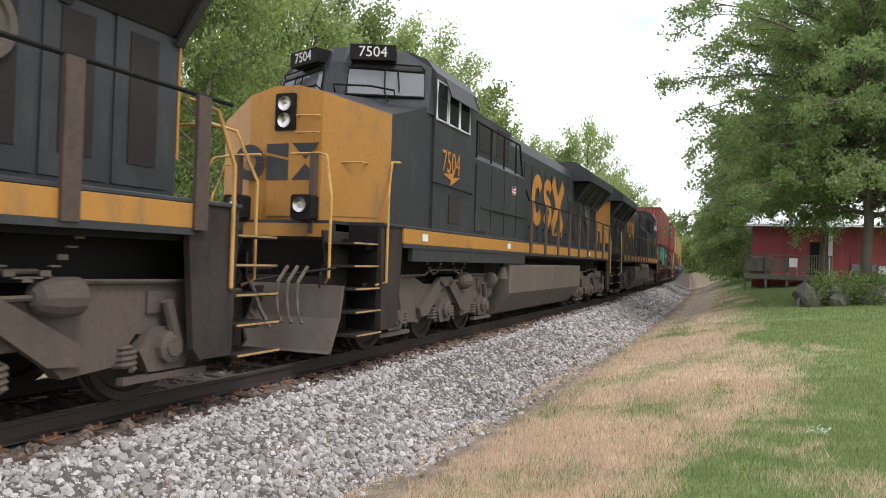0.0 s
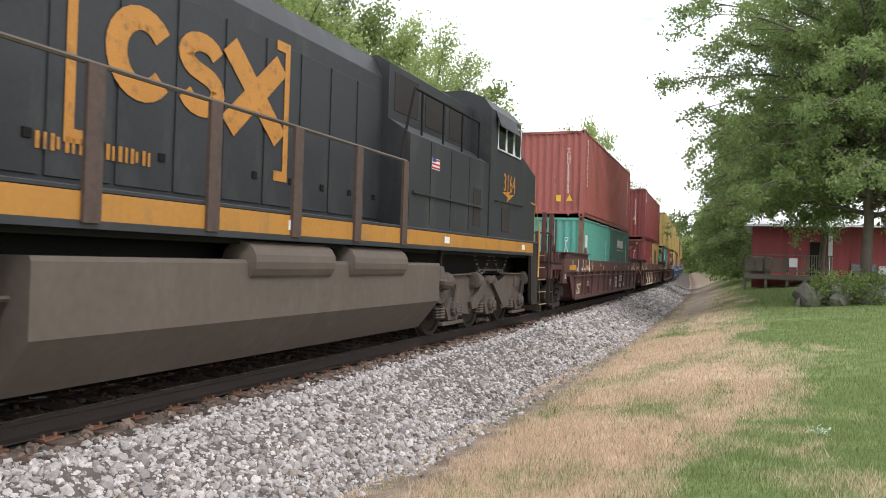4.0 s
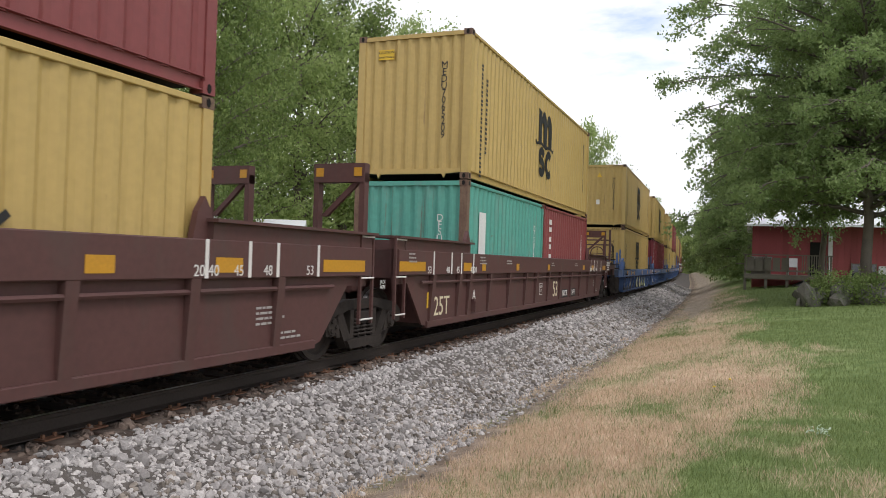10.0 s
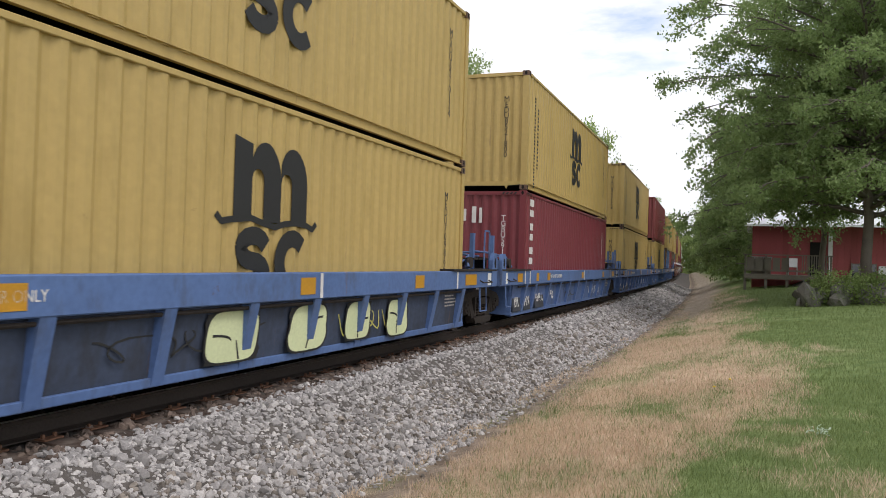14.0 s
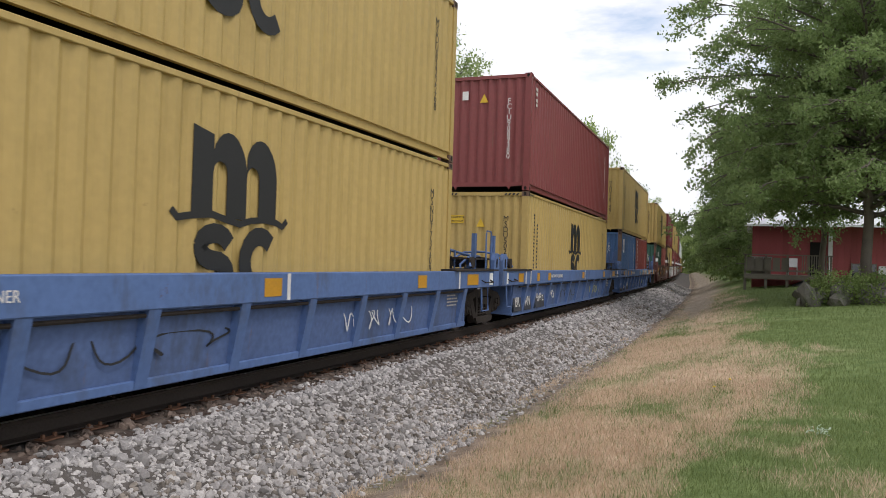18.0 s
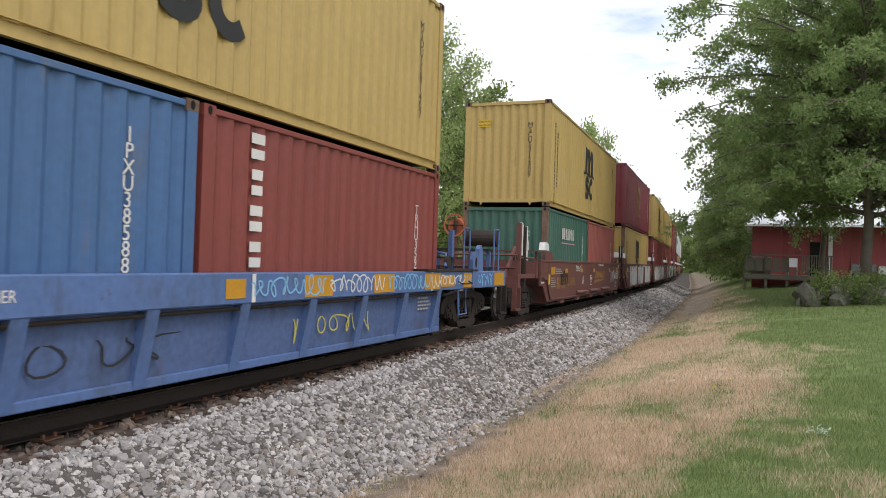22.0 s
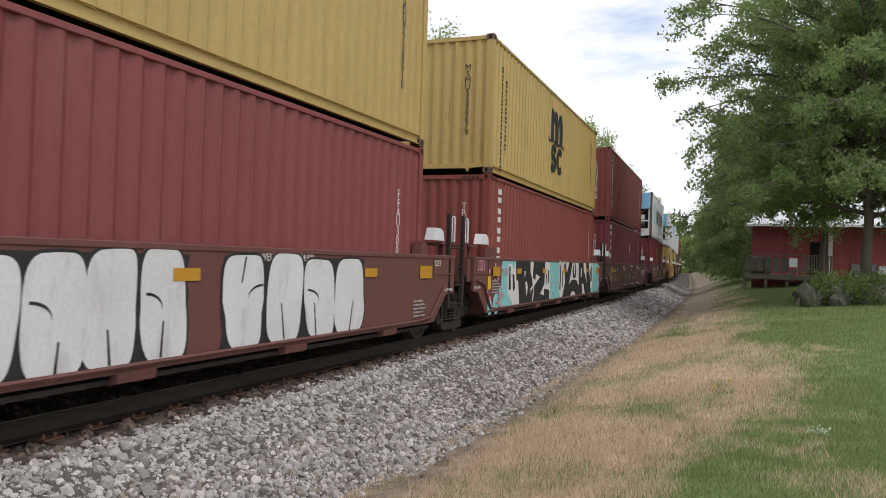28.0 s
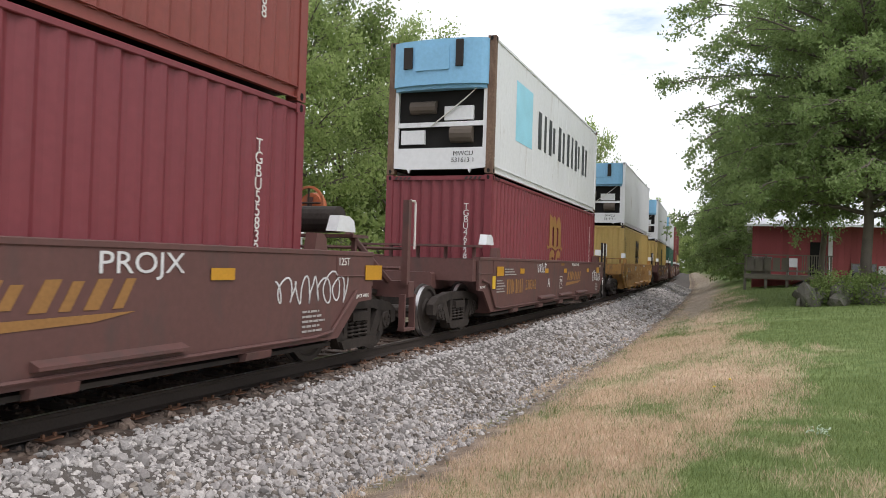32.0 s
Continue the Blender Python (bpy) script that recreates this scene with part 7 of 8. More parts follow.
def loco_frame_side(sgn, yc):
    """Cast truck frame of a six-wheel locomotive truck."""
    m = Mesh()
    x0, x1 = sorted((sgn * 1.06, sgn * 1.20))
    m.prism([(yc - 2.95, 0.98), (yc - 2.8, 1.12), (yc - 1.3, 1.12), (yc - 0.8, 0.98), (yc + 0.8, 0.98), (yc + 1.3, 1.12), (yc + 2.8, 1.12), (yc + 2.95, 0.98), (yc + 2.9, 0.70), (yc + 2.5, 0.62), (yc + 1.75, 0.66), (yc + 1.5, 0.40), (yc + 1.0, 0.36), (yc + 0.75, 0.62), (yc - 0.75, 0.62), (yc - 1.0, 0.36), (yc - 1.5, 0.40), (yc - 1.75, 0.66), (yc - 2.5, 0.62), (yc - 2.9, 0.70)], "x", x0, x1)
    u0, u1 = sorted((sgn * 1.20, sgn * 1.28))
    for k in (-1, 1):
        m.prism([(yc + k * 0.10, 0.98), (yc + k * 0.34, 1.06), (yc + k * 1.15, 0.60), (yc + k * 1.10, 0.46), (yc + k * 0.80, 0.48)], "x", u0, u1)
    m.box(u0, u1, yc - 0.30, yc + 0.30, 0.94, 1.10)
    for k in (-1, 1):
        m.box(u0, u1, yc + k * 2.07 - 0.52, yc + k * 2.07 + 0.52, 0.24, 0.30)
        m.box(*sorted((sgn * 1.20, sgn * 1.23)), yc + k * 1.95 - 0.10, yc + k * 1.95 + 0.10, 0.84, 1.04)
    return m


def axle_box(sgn):
    m = Mesh()
    m.prism([(-0.34, 0.52), (-0.20, 0.72), (0.20, 0.72), (0.34, 0.52), (0.22, 0.32), (-0.22, 0.32)], "x", *sorted((sgn * 1.10, sgn * 1.27)))
    m.lathe([(sgn * 1.27, 0.16), (sgn * 1.33, 0.15), (sgn * 1.35, 0.10), (sgn * 1.37, 0.09)], "x", 10, (0, 0, 0.535))
    return m


def loco_spring(sgn):
    pts = [(sgn * 1.16 + 0.10 * math.cos(i * 0.785), 0.10 * math.sin(i * 0.785), 0.36 + 0.20 * i / 32) for i in range(33)]
    return Mesh().tube(pts, 0.026, 5)


def stair(parent, y, k, material):
    """Steps up to the platform at both corners of one end: five treads, an inner cheek and a tapered plate behind them."""
    q = -k
    for x in (-1, 1):
        part("step_cheek", Mesh().prism([(y, 1.74), (y + q * 0.80, 1.74), (y + q * 0.80, 0.34), (y - q * 0.06, 0.34), (y - q * 0.02, 1.15), (y + q * 0.10, 1.30)], "x", *sorted((x * 0.94, x * 0.97))), material, parent)
        part("step_plate", Mesh().prism([(y + q * 0.72, 1.84), (y + q * 1.45, 1.84), (y + q * 1.32, 0.50), (y + q * 1.22, 0.40), (y + q * 0.78, 0.40)], "x", *sorted((x * 1.40, x * 1.47))), material, parent, "tapered grimy step plate")
        part("step_back", Mesh().box(*sorted((x * 0.97, x * 1.42)), *sorted((y + q * 0.70, y + q * 0.74)), 0.40, 1.84), M_black, parent)
        for i in range(5):
            z = 0.36 + i * 0.30
            part("tread", Mesh().box(*sorted((x * 0.97, x * (1.50 - 0.02 * i))), *sorted((y + q * 0.02, y + q * 0.72)), z, z + 0.03), material, parent)
            part("tread_edge", Mesh().box(*sorted((x * (1.495 - 0.02 * i), x * (1.512 - 0.02 * i))), *sorted((y + q * 0.02, y + q * 0.72)), z + 0.012, z + 0.032), M_treadlip, parent, "yellow step edge")


def locomotive(s_mid, flip, number, label):
    """Six-axle road locomotive: cab and nose at -y, long hood with radiator wings at +y."""
    L = thing("locomotive", label, "locomotive", "locomotives of the train")
    F, R = -10.75, 10.5
    P = lambda name, shape, m, label="", parent=None, at=None, key=None: part(name, shape, m, parent or L, label, at=at, key=("L", key) if key else None)
    see = -1 if flip else 1
    # frame and deck
    P("underframe", lambda: Mesh().box(-0.9, 0.9, F + 0.3, R - 0.3, 1.12, 1.62).box(-1.35, 1.35, F + 0.5, R - 0.5, 1.50, 1.64), M_black, key="uf")
    P("deck", lambda: Mesh().box(-1.5, 1.5, F + 0.72, R - 0.72, 1.84, 1.885, 0.01).box(-0.95, 0.95, F + 0.28, R - 0.28, 1.84, 1.885), M_loco, key="deck")
    for x in (-1, 1):
        P("side_sill", lambda: Mesh().box(*sorted((x * 1.40, x * 1.50)), F + 1.4, R - 1.4, 1.62, 1.84), M_yel, "yellow side sill stripe", key=("sill", x))
        P("sill_lip", lambda: Mesh().box(*sorted((x * 1.38, x * 1.505)), F + 1.4, R - 1.4, 1.555, 1.62), M_loco, key=("lip", x))
        for i in range(4):
            P("sill_label", plate(-0.11, 0.11, -0.055, 0.055), M_WHITESIGN, at=side_at(x * 1.503, F + 2.2 + i * 4.6, 1.73, x))
    # fuel tank
    tank = P("fuel_tank", lambda: Mesh().prism([(-1.45, 1.34), (1.45, 1.34), (1.47, 1.30), (1.47, 0.72), (1.10, 0.26), (-1.10, 0.26), (-1.47, 0.72), (-1.47, 1.30)], "y", -3.75, 3.95), M_tank, "dusty grey fuel tank", key="tank")
    if flip:
        for k in (0.6, -1.5):
            P("air_reservoir", lambda: Mesh().lathe([(-0.85, 0.05), (-0.80, 0.22), (0.80, 0.22), (0.85, 0.05)], "y", 18), M_tank, "grey air reservoir", at=pose(see * 1.34, k, 1.32), key="reservoir")
    # trucks
    for yc in (-7.0, 7.0):
        for x in (-1, 1):
            P("truck_frame", lambda: loco_frame_side(x, 0), M_dusty, "dusty brown-grey truck frame", at=pose(0, yc, 0), key=("tf", x))
            for dy in (-2.07, 0, 2.07):
                P("axle_box", lambda: axle_box(x), M_dusty, at=pose(0, yc + dy, 0), key=("ab", x))
                for k in (-0.42, 0.42):
                    P("coil_spring", lambda: loco_spring(x), M_dusty, at=pose(0, yc + dy + k, 0), key=("ls", x))
            for dy, k in ((-2.55, 1), (2.55, -1), (0.9, 1)):
                P("brake_cylinder", lambda: Mesh().lathe([(-0.24, 0.06), (-0.20, 0.12), (-0.05, 0.16), (0.16, 0.16), (0.18, 0.10)], "y", 14).tube([(0, -0.2, 0), (0, -0.55, 0.0)], 0.025), M_dusty, at=pose(x * 1.25, yc + dy, 1.02, 0, 0, 0 if k > 0 else 180), key="cyl")
            P("damper", lambda: Mesh().tube([(0, -0.10, 0.95), (0, 0.02, 0.62)], 0.055, 8).tube([(0, 0.02, 0.62), (0, 0.08, 0.46)], 0.035, 8), M_dusty, at=pose(x * 1.31, yc + 2.1, 0), key="damper")
            P("damper", lambda: None, M_under, at=pose(x * 1.31, yc - 2.1, 0), key="damper")
            P("sand_pipe", lambda: Mesh().tube([(0, -2.6, 1.12), (0, -0.9, 1.14), (0, -0.7, 1.22), (0, 0.7, 1.22), (0, 0.9, 1.14), (0, 2.6, 1.12)], 0.022), M_dusty, at=pose(x * 1.24, yc, 0), key="sandpipe")
            for q in (-0.6, 0.6):
                chain = Mesh()
                for i in range(13):
                    t = i / 12
                    c = (0, q - 0.45 + 0.9 * t, 1.50 - 0.34 * math.sin(math.pi * t))
                    chain.box(-0.02 if i % 2 else -0.008, 0.02 if i % 2 else 0.008, c[1] - 0.045, c[1] + 0.045, c[2] - (0.008 if i % 2 else 0.022), c[2] + (0.008 if i % 2 else 0.022))
                P("chain", lambda: chain, M_tank, "grey safety chain", at=pose(x * 1.28, yc, 0), key=("chain", q))
        for dy in (-2.07, 0, 2.07):
            w = P("wheelset", lambda: wheelset(0.53), M_wheel, at=pose(0, yc + dy, 0.532), key="w53")
            for x in (-0.7555, 0.7555):
                P("tread", lambda: tread_ring(0.53), M_tread, "bright worn tread", parent=w, at=pose(x, 0, 0), key="t53")
            WHEELS.append((w, yc + dy, 0.532, -0.53 if flip else 0.53))
        P("traction_motor", lambda: Mesh().box(-0.6, 0.6, -2.3, 2.3, 0.45, 1.1), M_black, at=pose(0, yc, 0), key="tm")
    # nose and cab
    NOSE = ((1.42, -9.70, 3.44, 3.86), (0.60, -10.20, 3.70, 3.98), (0.20, -10.20, 3.81, 4.02))

    def nose_shape(grow_by=0.0, deep=None):
        top = [(x, y - grow_by, zf, zr) for x, y, zf, zr in NOSE]
        top = top + [(-x, y, zf, zr) for x, y, zf, zr in top[::-1]]
        n = len(top)
        ring_f = [(x, y, 1.89) for x, y, _, _ in top] + [(x, y, zf) for x, y, zf, _ in top]
        ring_r = [(x, y + deep, 1.89) for x, y, _, _ in top] + [(x, y + deep, zf) for x, y, zf, _ in top] if deep else [(x, -8.2, 1.89) for x, y, _, _ in top] + [(x, -8.2, zr) for x, y, _, zr in top]
        fs = []
        for i in range(n - 1):
            fs += [(i, i + n, i + n + 1, i + 1), (2 * n + i, 2 * n + i + 1, 3 * n + i + 1, 3 * n + i), (i + n, 3 * n + i, 3 * n + i + 1, i + n + 1), (i, i + 1, 2 * n + i + 1, 2 * n + i)]
        fs += [(0, 2 * n, 3 * n, n), (n - 1, 2 * n - 1, 4 * n - 1, 3 * n - 1)]
        return Mesh().add(ring_f + ring_r, fs)

    nose = P("nose", nose_shape, M_loco, "dark nose side and top", key="nose")
    P("nose_face", lambda: nose_shape(0.03, 0.028), M_yel, "bright yellow nose face", key="noseface")
    P("nose_door", lambda: Mesh().box(-0.28, 0.46, -10.26, -10.23, 1.95, 3.05, 0.01), M_yel, key="nosedoor")
    for x, shape in ((-0.58, lambda: ring(0.12, 0.26, 0, 359, 0, 0, n=20)), (-0.10, lambda: bar(bar(Mesh(), [(-0.18, -0.26), (0.18, -0.26), (0.18, 0.02), (-0.18, 0.10)]), [(-0.18, 0.14), (0.18, 0.06), (0.18, 0.26), (-0.18, 0.26)])), (0.34, lambda: bar(bar(Mesh(), [(-0.20, -0.26), (0.24, -0.26), (0.02, -0.03)]), [(-0.20, 0.26), (0.24, 0.26), (0.02, 0.03)]))):
        P("nose_emblem", shape, M_loco, "dark plain emblem on the nose", at=end_at(x, -10.264, 2.72), key=("noseemb", x))
    for gx0, gx1, gz, gy in ((0.22, 0.56, 3.36, -10.23), (0.22, 0.56, 3.12, -10.23), (0.85, 1.15, 2.72, -10.0), (-1.15, -0.85, 2.72, -10.0)):
        P("grab_iron", Mesh().tube([(gx0, gy, gz), (gx0, gy - 0.08, gz), (gx1, gy - 0.06, gz), (gx1, gy + 0.1, gz)], 0.014), M_rail_yel, "yellow grab iron")
    P("nose_hatch", lambda: Mesh().prism([(0.72, -10.17), (1.28, -9.83), (1.28, -9.79), (0.72, -10.13)], "z", 1.96, 2.42), M_yel, key="hatch")
    hl = P("headlight_box", lambda: Mesh().box(-0.17, 0.17, -10.25, -10.22, 3.17, 3.70, 0.02), M_black, key="hlbox")
    for z in (3.31, 3.55):
        P("headlight", lambda: Mesh().lathe([(0.02, 0.105), (-0.03, 0.105), (-0.02, 0.09), (0.0, 0.06), (0.01, 0.01)], "y", 18), M_tread, "round chrome headlight", parent=hl, at=pose(0.0, -10.26, z), key="hl")
    for x in (-0.55, 0.55):
        P("ditch_light", lambda: Mesh().box(-0.16, 0.16, -0.1, 0.1, -0.18, 0.16, 0.03), M_black, at=pose(x, -10.55, 2.06), key="ditch")
        P("ditch_lens", lambda: Mesh().lathe([(0.0, 0.10), (-0.03, 0.10), (-0.02, 0.085), (0.0, 0.05), (0.005, 0.01)], "y", 18), M_tread, "round lamp lens", at=pose(x, -10.66, 2.08), key="ditchlens")
    cab = P("cab", lambda: Mesh().prism([(-1.47, 1.88), (1.47, 1.88), (1.47, 4.40), (1.30, 4.62), (0.92, 4.78), (-0.92, 4.78), (-1.30, 4.62), (-1.47, 4.40)], "y", -8.22, -6.2), M_loco, "dark grey-blue cab", key="cab")

    def brow_shape():
        rows = [[(-1.45, -8.46, 3.70), (-0.12, -9.02, 3.70), (0.12, -9.02, 3.70), (1.45, -8.46, 3.70)], [(-1.40, -8.24, 4.46), (-0.12, -8.86, 4.50), (0.12, -8.86, 4.50), (1.40, -8.24, 4.46)], [(-0.92, -8.21, 4.775), (-0.12, -8.72, 4.775), (0.12, -8.72, 4.775), (0.92, -8.21, 4.775)]]
        vs = [p for row in rows for p in row] + [(-1.45, -8.2, 3.70), (1.45, -8.2, 3.70), (-1.40, -8.2, 4.46), (1.40, -8.2, 4.46)]
        fs = [(4 * j + i, 4 * j + i + 4, 4 * j + i + 5, 4 * j + i + 1) for j in range(2) for i in range(3)] + [(0, 12, 14, 4), (3, 7, 15, 13), (4, 14, 8), (7, 11, 15), (8, 11, 10, 9), (0, 1, 2, 3, 13, 12)]
        return Mesh().add(vs, fs)

    P("cab_brow", brow_shape, M_loco, parent=cab, key="brow")
    for x in (-1, 1):
        A, B, C, D = (Vector(p) for p in ((x * 0.12, -9.02, 3.70), (x * 1.45, -8.46, 3.70), (x * 1.40, -8.24, 4.46), (x * 0.12, -8.86, 4.50)))
        face = lambda u, v, d: tuple(A.lerp(B, u).lerp(D.lerp(C, u), v) + Vector((x * 0.38, -0.90, 0.2)) * d)
        corners = [(0.08, 0.32), (0.94, 0.32), (0.92, 0.88), (0.08, 0.88)]
        gl = P("windshield", lambda: Mesh().add([face(u, v, 0.012) for u, v in corners] + [face(u, v, -0.02) for u, v in corners], [(0, 1, 2, 3), (7, 6, 5, 4), (0, 4, 5, 1), (1, 5, 6, 2), (2, 6, 7, 3), (3, 7, 4, 0)]), M_windsh, "pale reflecting windshield", parent=cab, key=("wind", x))
        P("seal", lambda: Mesh().tube([face(u, v, 0.012) for u, v in corners + corners[:1]], 0.022), M_black, parent=gl, key=("seal", x))
        P("wiper", lambda: Mesh().tube([face(0.55, 0.18, 0.05), face(0.50, 0.40, 0.05), face(0.48, 0.86, 0.04)], 0.013), M_black, parent=gl, key=("wiper", x))
        P("wiper", lambda: Mesh().tube([face(0.62, 0.90, 0.04), face(0.66, 0.42, 0.04)], 0.013), M_black, parent=gl, key=("wiper2", x))
        P("grab_iron", lambda: Mesh().tube([face(0.10, 0.94, 0.0), face(0.12, 0.98, 0.07), face(0.88, 0.98, 0.07), face(0.92, 0.93, 0.0)], 0.014), M_black, parent=cab, key=("browrail", x))
        P("grab_iron", lambda: Mesh().tube([(x * 0.1, -9.05, 3.98), (x * 0.15, -9.20, 4.06), (x * 0.75, -9.10, 4.02), (x * 1.05, -8.90, 3.98), (x * 1.05, -8.85, 3.86)], 0.016), M_black, parent=cab, key=("noserail", x))
        turn = math.atan2(0.42 * x, 1)
        board = Matrix.Translation((x * 0.62, -8.80, 4.62)) @ Matrix.Rotation(turn, 4, "Z")
        nb = P("number_board", lambda: Mesh().box(-0.36, 0.36, -0.04, 0.34, -0.12, 0.12, 0.015), M_black, parent=cab, at=board, key="nb")
        lettering(number, 0.23, M_white, nb, end_at(0, -0.044, 0), "number")
    for x in (-1, 1):
        for a, b in ((-8.18, -7.72), (-7.64, -7.16), (-7.10, -6.60)):
            w = P("side_window", plate(a, b, 3.68, 4.26, 0.01), M_glass, "dark side window", parent=cab, at=Matrix.Translation((x * 1.478, 0, 0)) @ Matrix(((0, 0, 1, 0), (1, 0, 0, 0), (0, 1, 0, 0), (0, 0, 0, 1))))
            fr = Mesh().tube([(x * 1.485, a, 3.66), (x * 1.485, b, 3.66), (x * 1.485, b, 4.28), (x * 1.485, a, 4.28), (x * 1.485, a, 3.66)], 0.02)
            P("window_frame", fr, M_whitewall, "pale metal window frame", parent=cab)
        P("sunshade", lambda: Mesh().prism([(x * 1.46, 4.36), (x * 1.58, 4.08), (x * 1.595, 4.09), (x * 1.475, 4.39)], "y", -7.80, -6.45), M_loco, parent=cab, key=("shade", x))
        lettering(number, 0.52, M_decal, cab, side_at(x * 1.479, -7.45, 3.02, x), "number", sx=0.82)
        P("flash_mark", lambda: bar(Mesh(), [(-0.42, 0.10), (0.1, 0.16), (0.04, 0.08), (0.42, 0.12), (-0.1, -0.08), (-0.05, 0.02)]), M_decal, parent=cab, at=side_at(x * 1.479, -7.4, 2.72, x), key=("flash"))
        P("grille", plate(-7.52, -6.98, 2.02, 2.50, 0.01), M_grille, "dark vent grille", parent=cab, at=Matrix.Translation((x * 1.478, 0, 0)) @ Matrix(((0, 0, 1, 0), (1, 0, 0, 0), (0, 1, 0, 0), (0, 0, 0, 1))))
        P("grab_iron", lambda: Mesh().tube([(x * 1.47, -8.3, 2.62), (x * 1.53, -8.3, 2.62), (x * 1.53, -6.5, 2.60), (x * 1.47, -6.5, 2.60)], 0.014), M_black, parent=cab, key=("cabrail", x))
    P("cab_door", lambda: Mesh().box(-0.0, 0.02, -0.34, 0.34, 0, 1.25, 0.005), M_loco, parent=cab, at=pose(1.446, -5.75, 1.95), key="cabdoor")
    for x in (-1, 1):
        P("bell", lambda: Mesh().lathe([(-0.16, 0.15), (-0.13, 0.13), (0.0, 0.10), (0.08, 0.08), (0.10, 0.02)], "z", 18), M_dusty, "dusty bronze bell", at=pose(x * 1.36, -3.98, 1.20), key="bell")
        P("bell_bracket", lambda: Mesh().box(-0.04, 0.04, -0.04, 0.04, 0.08, 0.36), M_black, at=pose(x * 1.36, -3.98, 1.20), key="bellbr")
    # equipment cabin behind the cab, full width on the side with the blower
    cabin = P("equipment_cabin", lambda: Mesh().prism([(-1.44, 1.88), (1.44, 1.88), (1.44, 3.30), (1.05, 3.55), (1.05, 4.40), (0.85, 4.52), (-0.85, 4.52), (-1.05, 4.40), (-1.05, 3.55), (-1.44, 3.30)], "y", -6.2, -2.5), M_loco, "dark blue equipment cabin", key="cabin")
    for x in (-1, 1):
        for a, b, z0, z1, nm in ((-5.8, -5.0, 3.62, 4.25, "grille"), (-4.8, -3.9, 3.65, 4.2, "grille"), (-3.6, -2.7, 3.70, 4.3, "grille"), (-5.75, -5.35, 2.05, 2.75, "grille")):
            lat = 1.052 if z0 > 3.5 else 1.443
            g = P("grille", plate(a, b, z0, z1, 0.012), M_grille, "dark air intake grille", parent=cabin, at=Matrix.Translation((x * lat, 0, 0)) @ Matrix(((0, 0, 1, 0), (1, 0, 0, 0), (0, 1, 0, 0), (0, 0, 0, 1))))
        for y in (-5.1, -4.2, -3.3):
            P("panel_seam", plate(y - 0.008, y + 0.008, 1.95, 3.28, 0.006), M_black, parent=cabin, at=Matrix.Translation((x * 1.442, 0, 0)) @ Matrix(((0, 0, 1, 0), (1, 0, 0, 0), (0, 1, 0, 0), (0, 0, 0, 1))))
        P("cabin_ledge", lambda: Mesh().box(*sorted((x * 1.44, x * 1.48)), -5.8, -2.6, 2.40, 2.44), M_loco, parent=cabin, key=("ledge", x))
        hr = Mesh().tube([(x * 1.35, -5.8, 3.35), (x * 1.35, -5.8, 4.05), (x * 1.35, -2.8, 4.05), (x * 1.35, -2.5, 3.3), (x * 1.44, -2.2, 2.85)], 0.022)
        for y in (-4.9, -4.0, -3.1):
            hr.tube([(x * 1.35, y, 3.34), (x * 1.35, y, 4.05)], 0.02)
        P("roof_handrail", hr, M_black, "dark handrail", parent=cabin)
    fl = P("flag_decal", plate(-0.16, 0.16, -0.09, 0.09), M_WHITESIGN, at=side_at(see * 1.446, -3.5, 2.95, see))
    P("flag_stripe", lambda: Mesh().box(-0.16, 0.16, -0.08, -0.05, 0.002, 0.004).box(-0.16, 0.16, -0.02, 0.01, 0.002, 0.004).box(0.0, 0.16, 0.05, 0.08, 0.002, 0.004), mat("flag_red", (0.4, 0.03, 0.04), 0.6), parent=fl, key="flagbars")
    P("flag_canton", lambda: Mesh().box(-0.16, 0.0, 0.03, 0.09, 0.004, 0.006), M_BLUESIGN, parent=fl, key="flagcanton")
    # long hood
    hood = P("long_hood", lambda: Mesh().prism([(-0.94, 1.88), (0.94, 1.88), (0.94, 4.16), (0.78, 4.48), (0.4, 4.56), (-0.4, 4.56), (-0.78, 4.48), (-0.94, 4.16)], "y", -2.5, 9.44), M_loco, "dark blue long hood", key="hood")
    P("hood_end", lambda: Mesh().prism([(-0.95, 2.30), (0.95, 2.30), (0.95, 4.16), (0.78, 4.46), (-0.78, 4.46), (-0.95, 4.16)], "y", 9.44, 9.47), M_yel, "yellow hood end", parent=hood, key="hoodend")
    P("exhaust", lambda: Mesh().box(-0.3, 0.3, 1.8, 2.7, 4.5, 4.72, 0.03), M_black, parent=hood, key="exh")
    for x in (-1, 1):
        for i in range(16):
            y = -2.4 + i * 0.735
            grl = i >= 9
            d = P("hood_door", lambda: Mesh().box(-0.008, 0.012, -0.335, 0.335, 0, 1.55 if grl else 1.95, 0.005), M_loco, parent=hood, at=pose(x * 0.945, y + 0.36, 1.98, 0, 0, 0 if x > 0 else 180), key=("hd", grl))
            if grl:
                P("grille", lambda: Mesh().box(0.012, 0.022, -0.17, 0.17, 0.20, 1.40), M_grille, "dark radiator screen", parent=d, key="hg")
            else:
                P("latch", lambda: Mesh().box(0.012, 0.03, 0.18, 0.26, 0.28, 0.36), M_black, parent=d, key="latch")
        logo = lambda: brush(brush(brush(brush(Mesh(), arc(-1.30, 0.0, 0.44, 0.52, 42, 318, 20), 0.34), arc(-0.14, 0.29, 0.34, 0.24, 25, 255, 12) + arc(-0.14, -0.25, 0.36, 0.27, 75, -155, 12), 0.30, 0.0006), [(0.50, 0.66), (1.80, -0.66)], 0.42, 0.0010), [(0.50, -0.66), (1.80, 0.66)], 0.42, 0.0016)
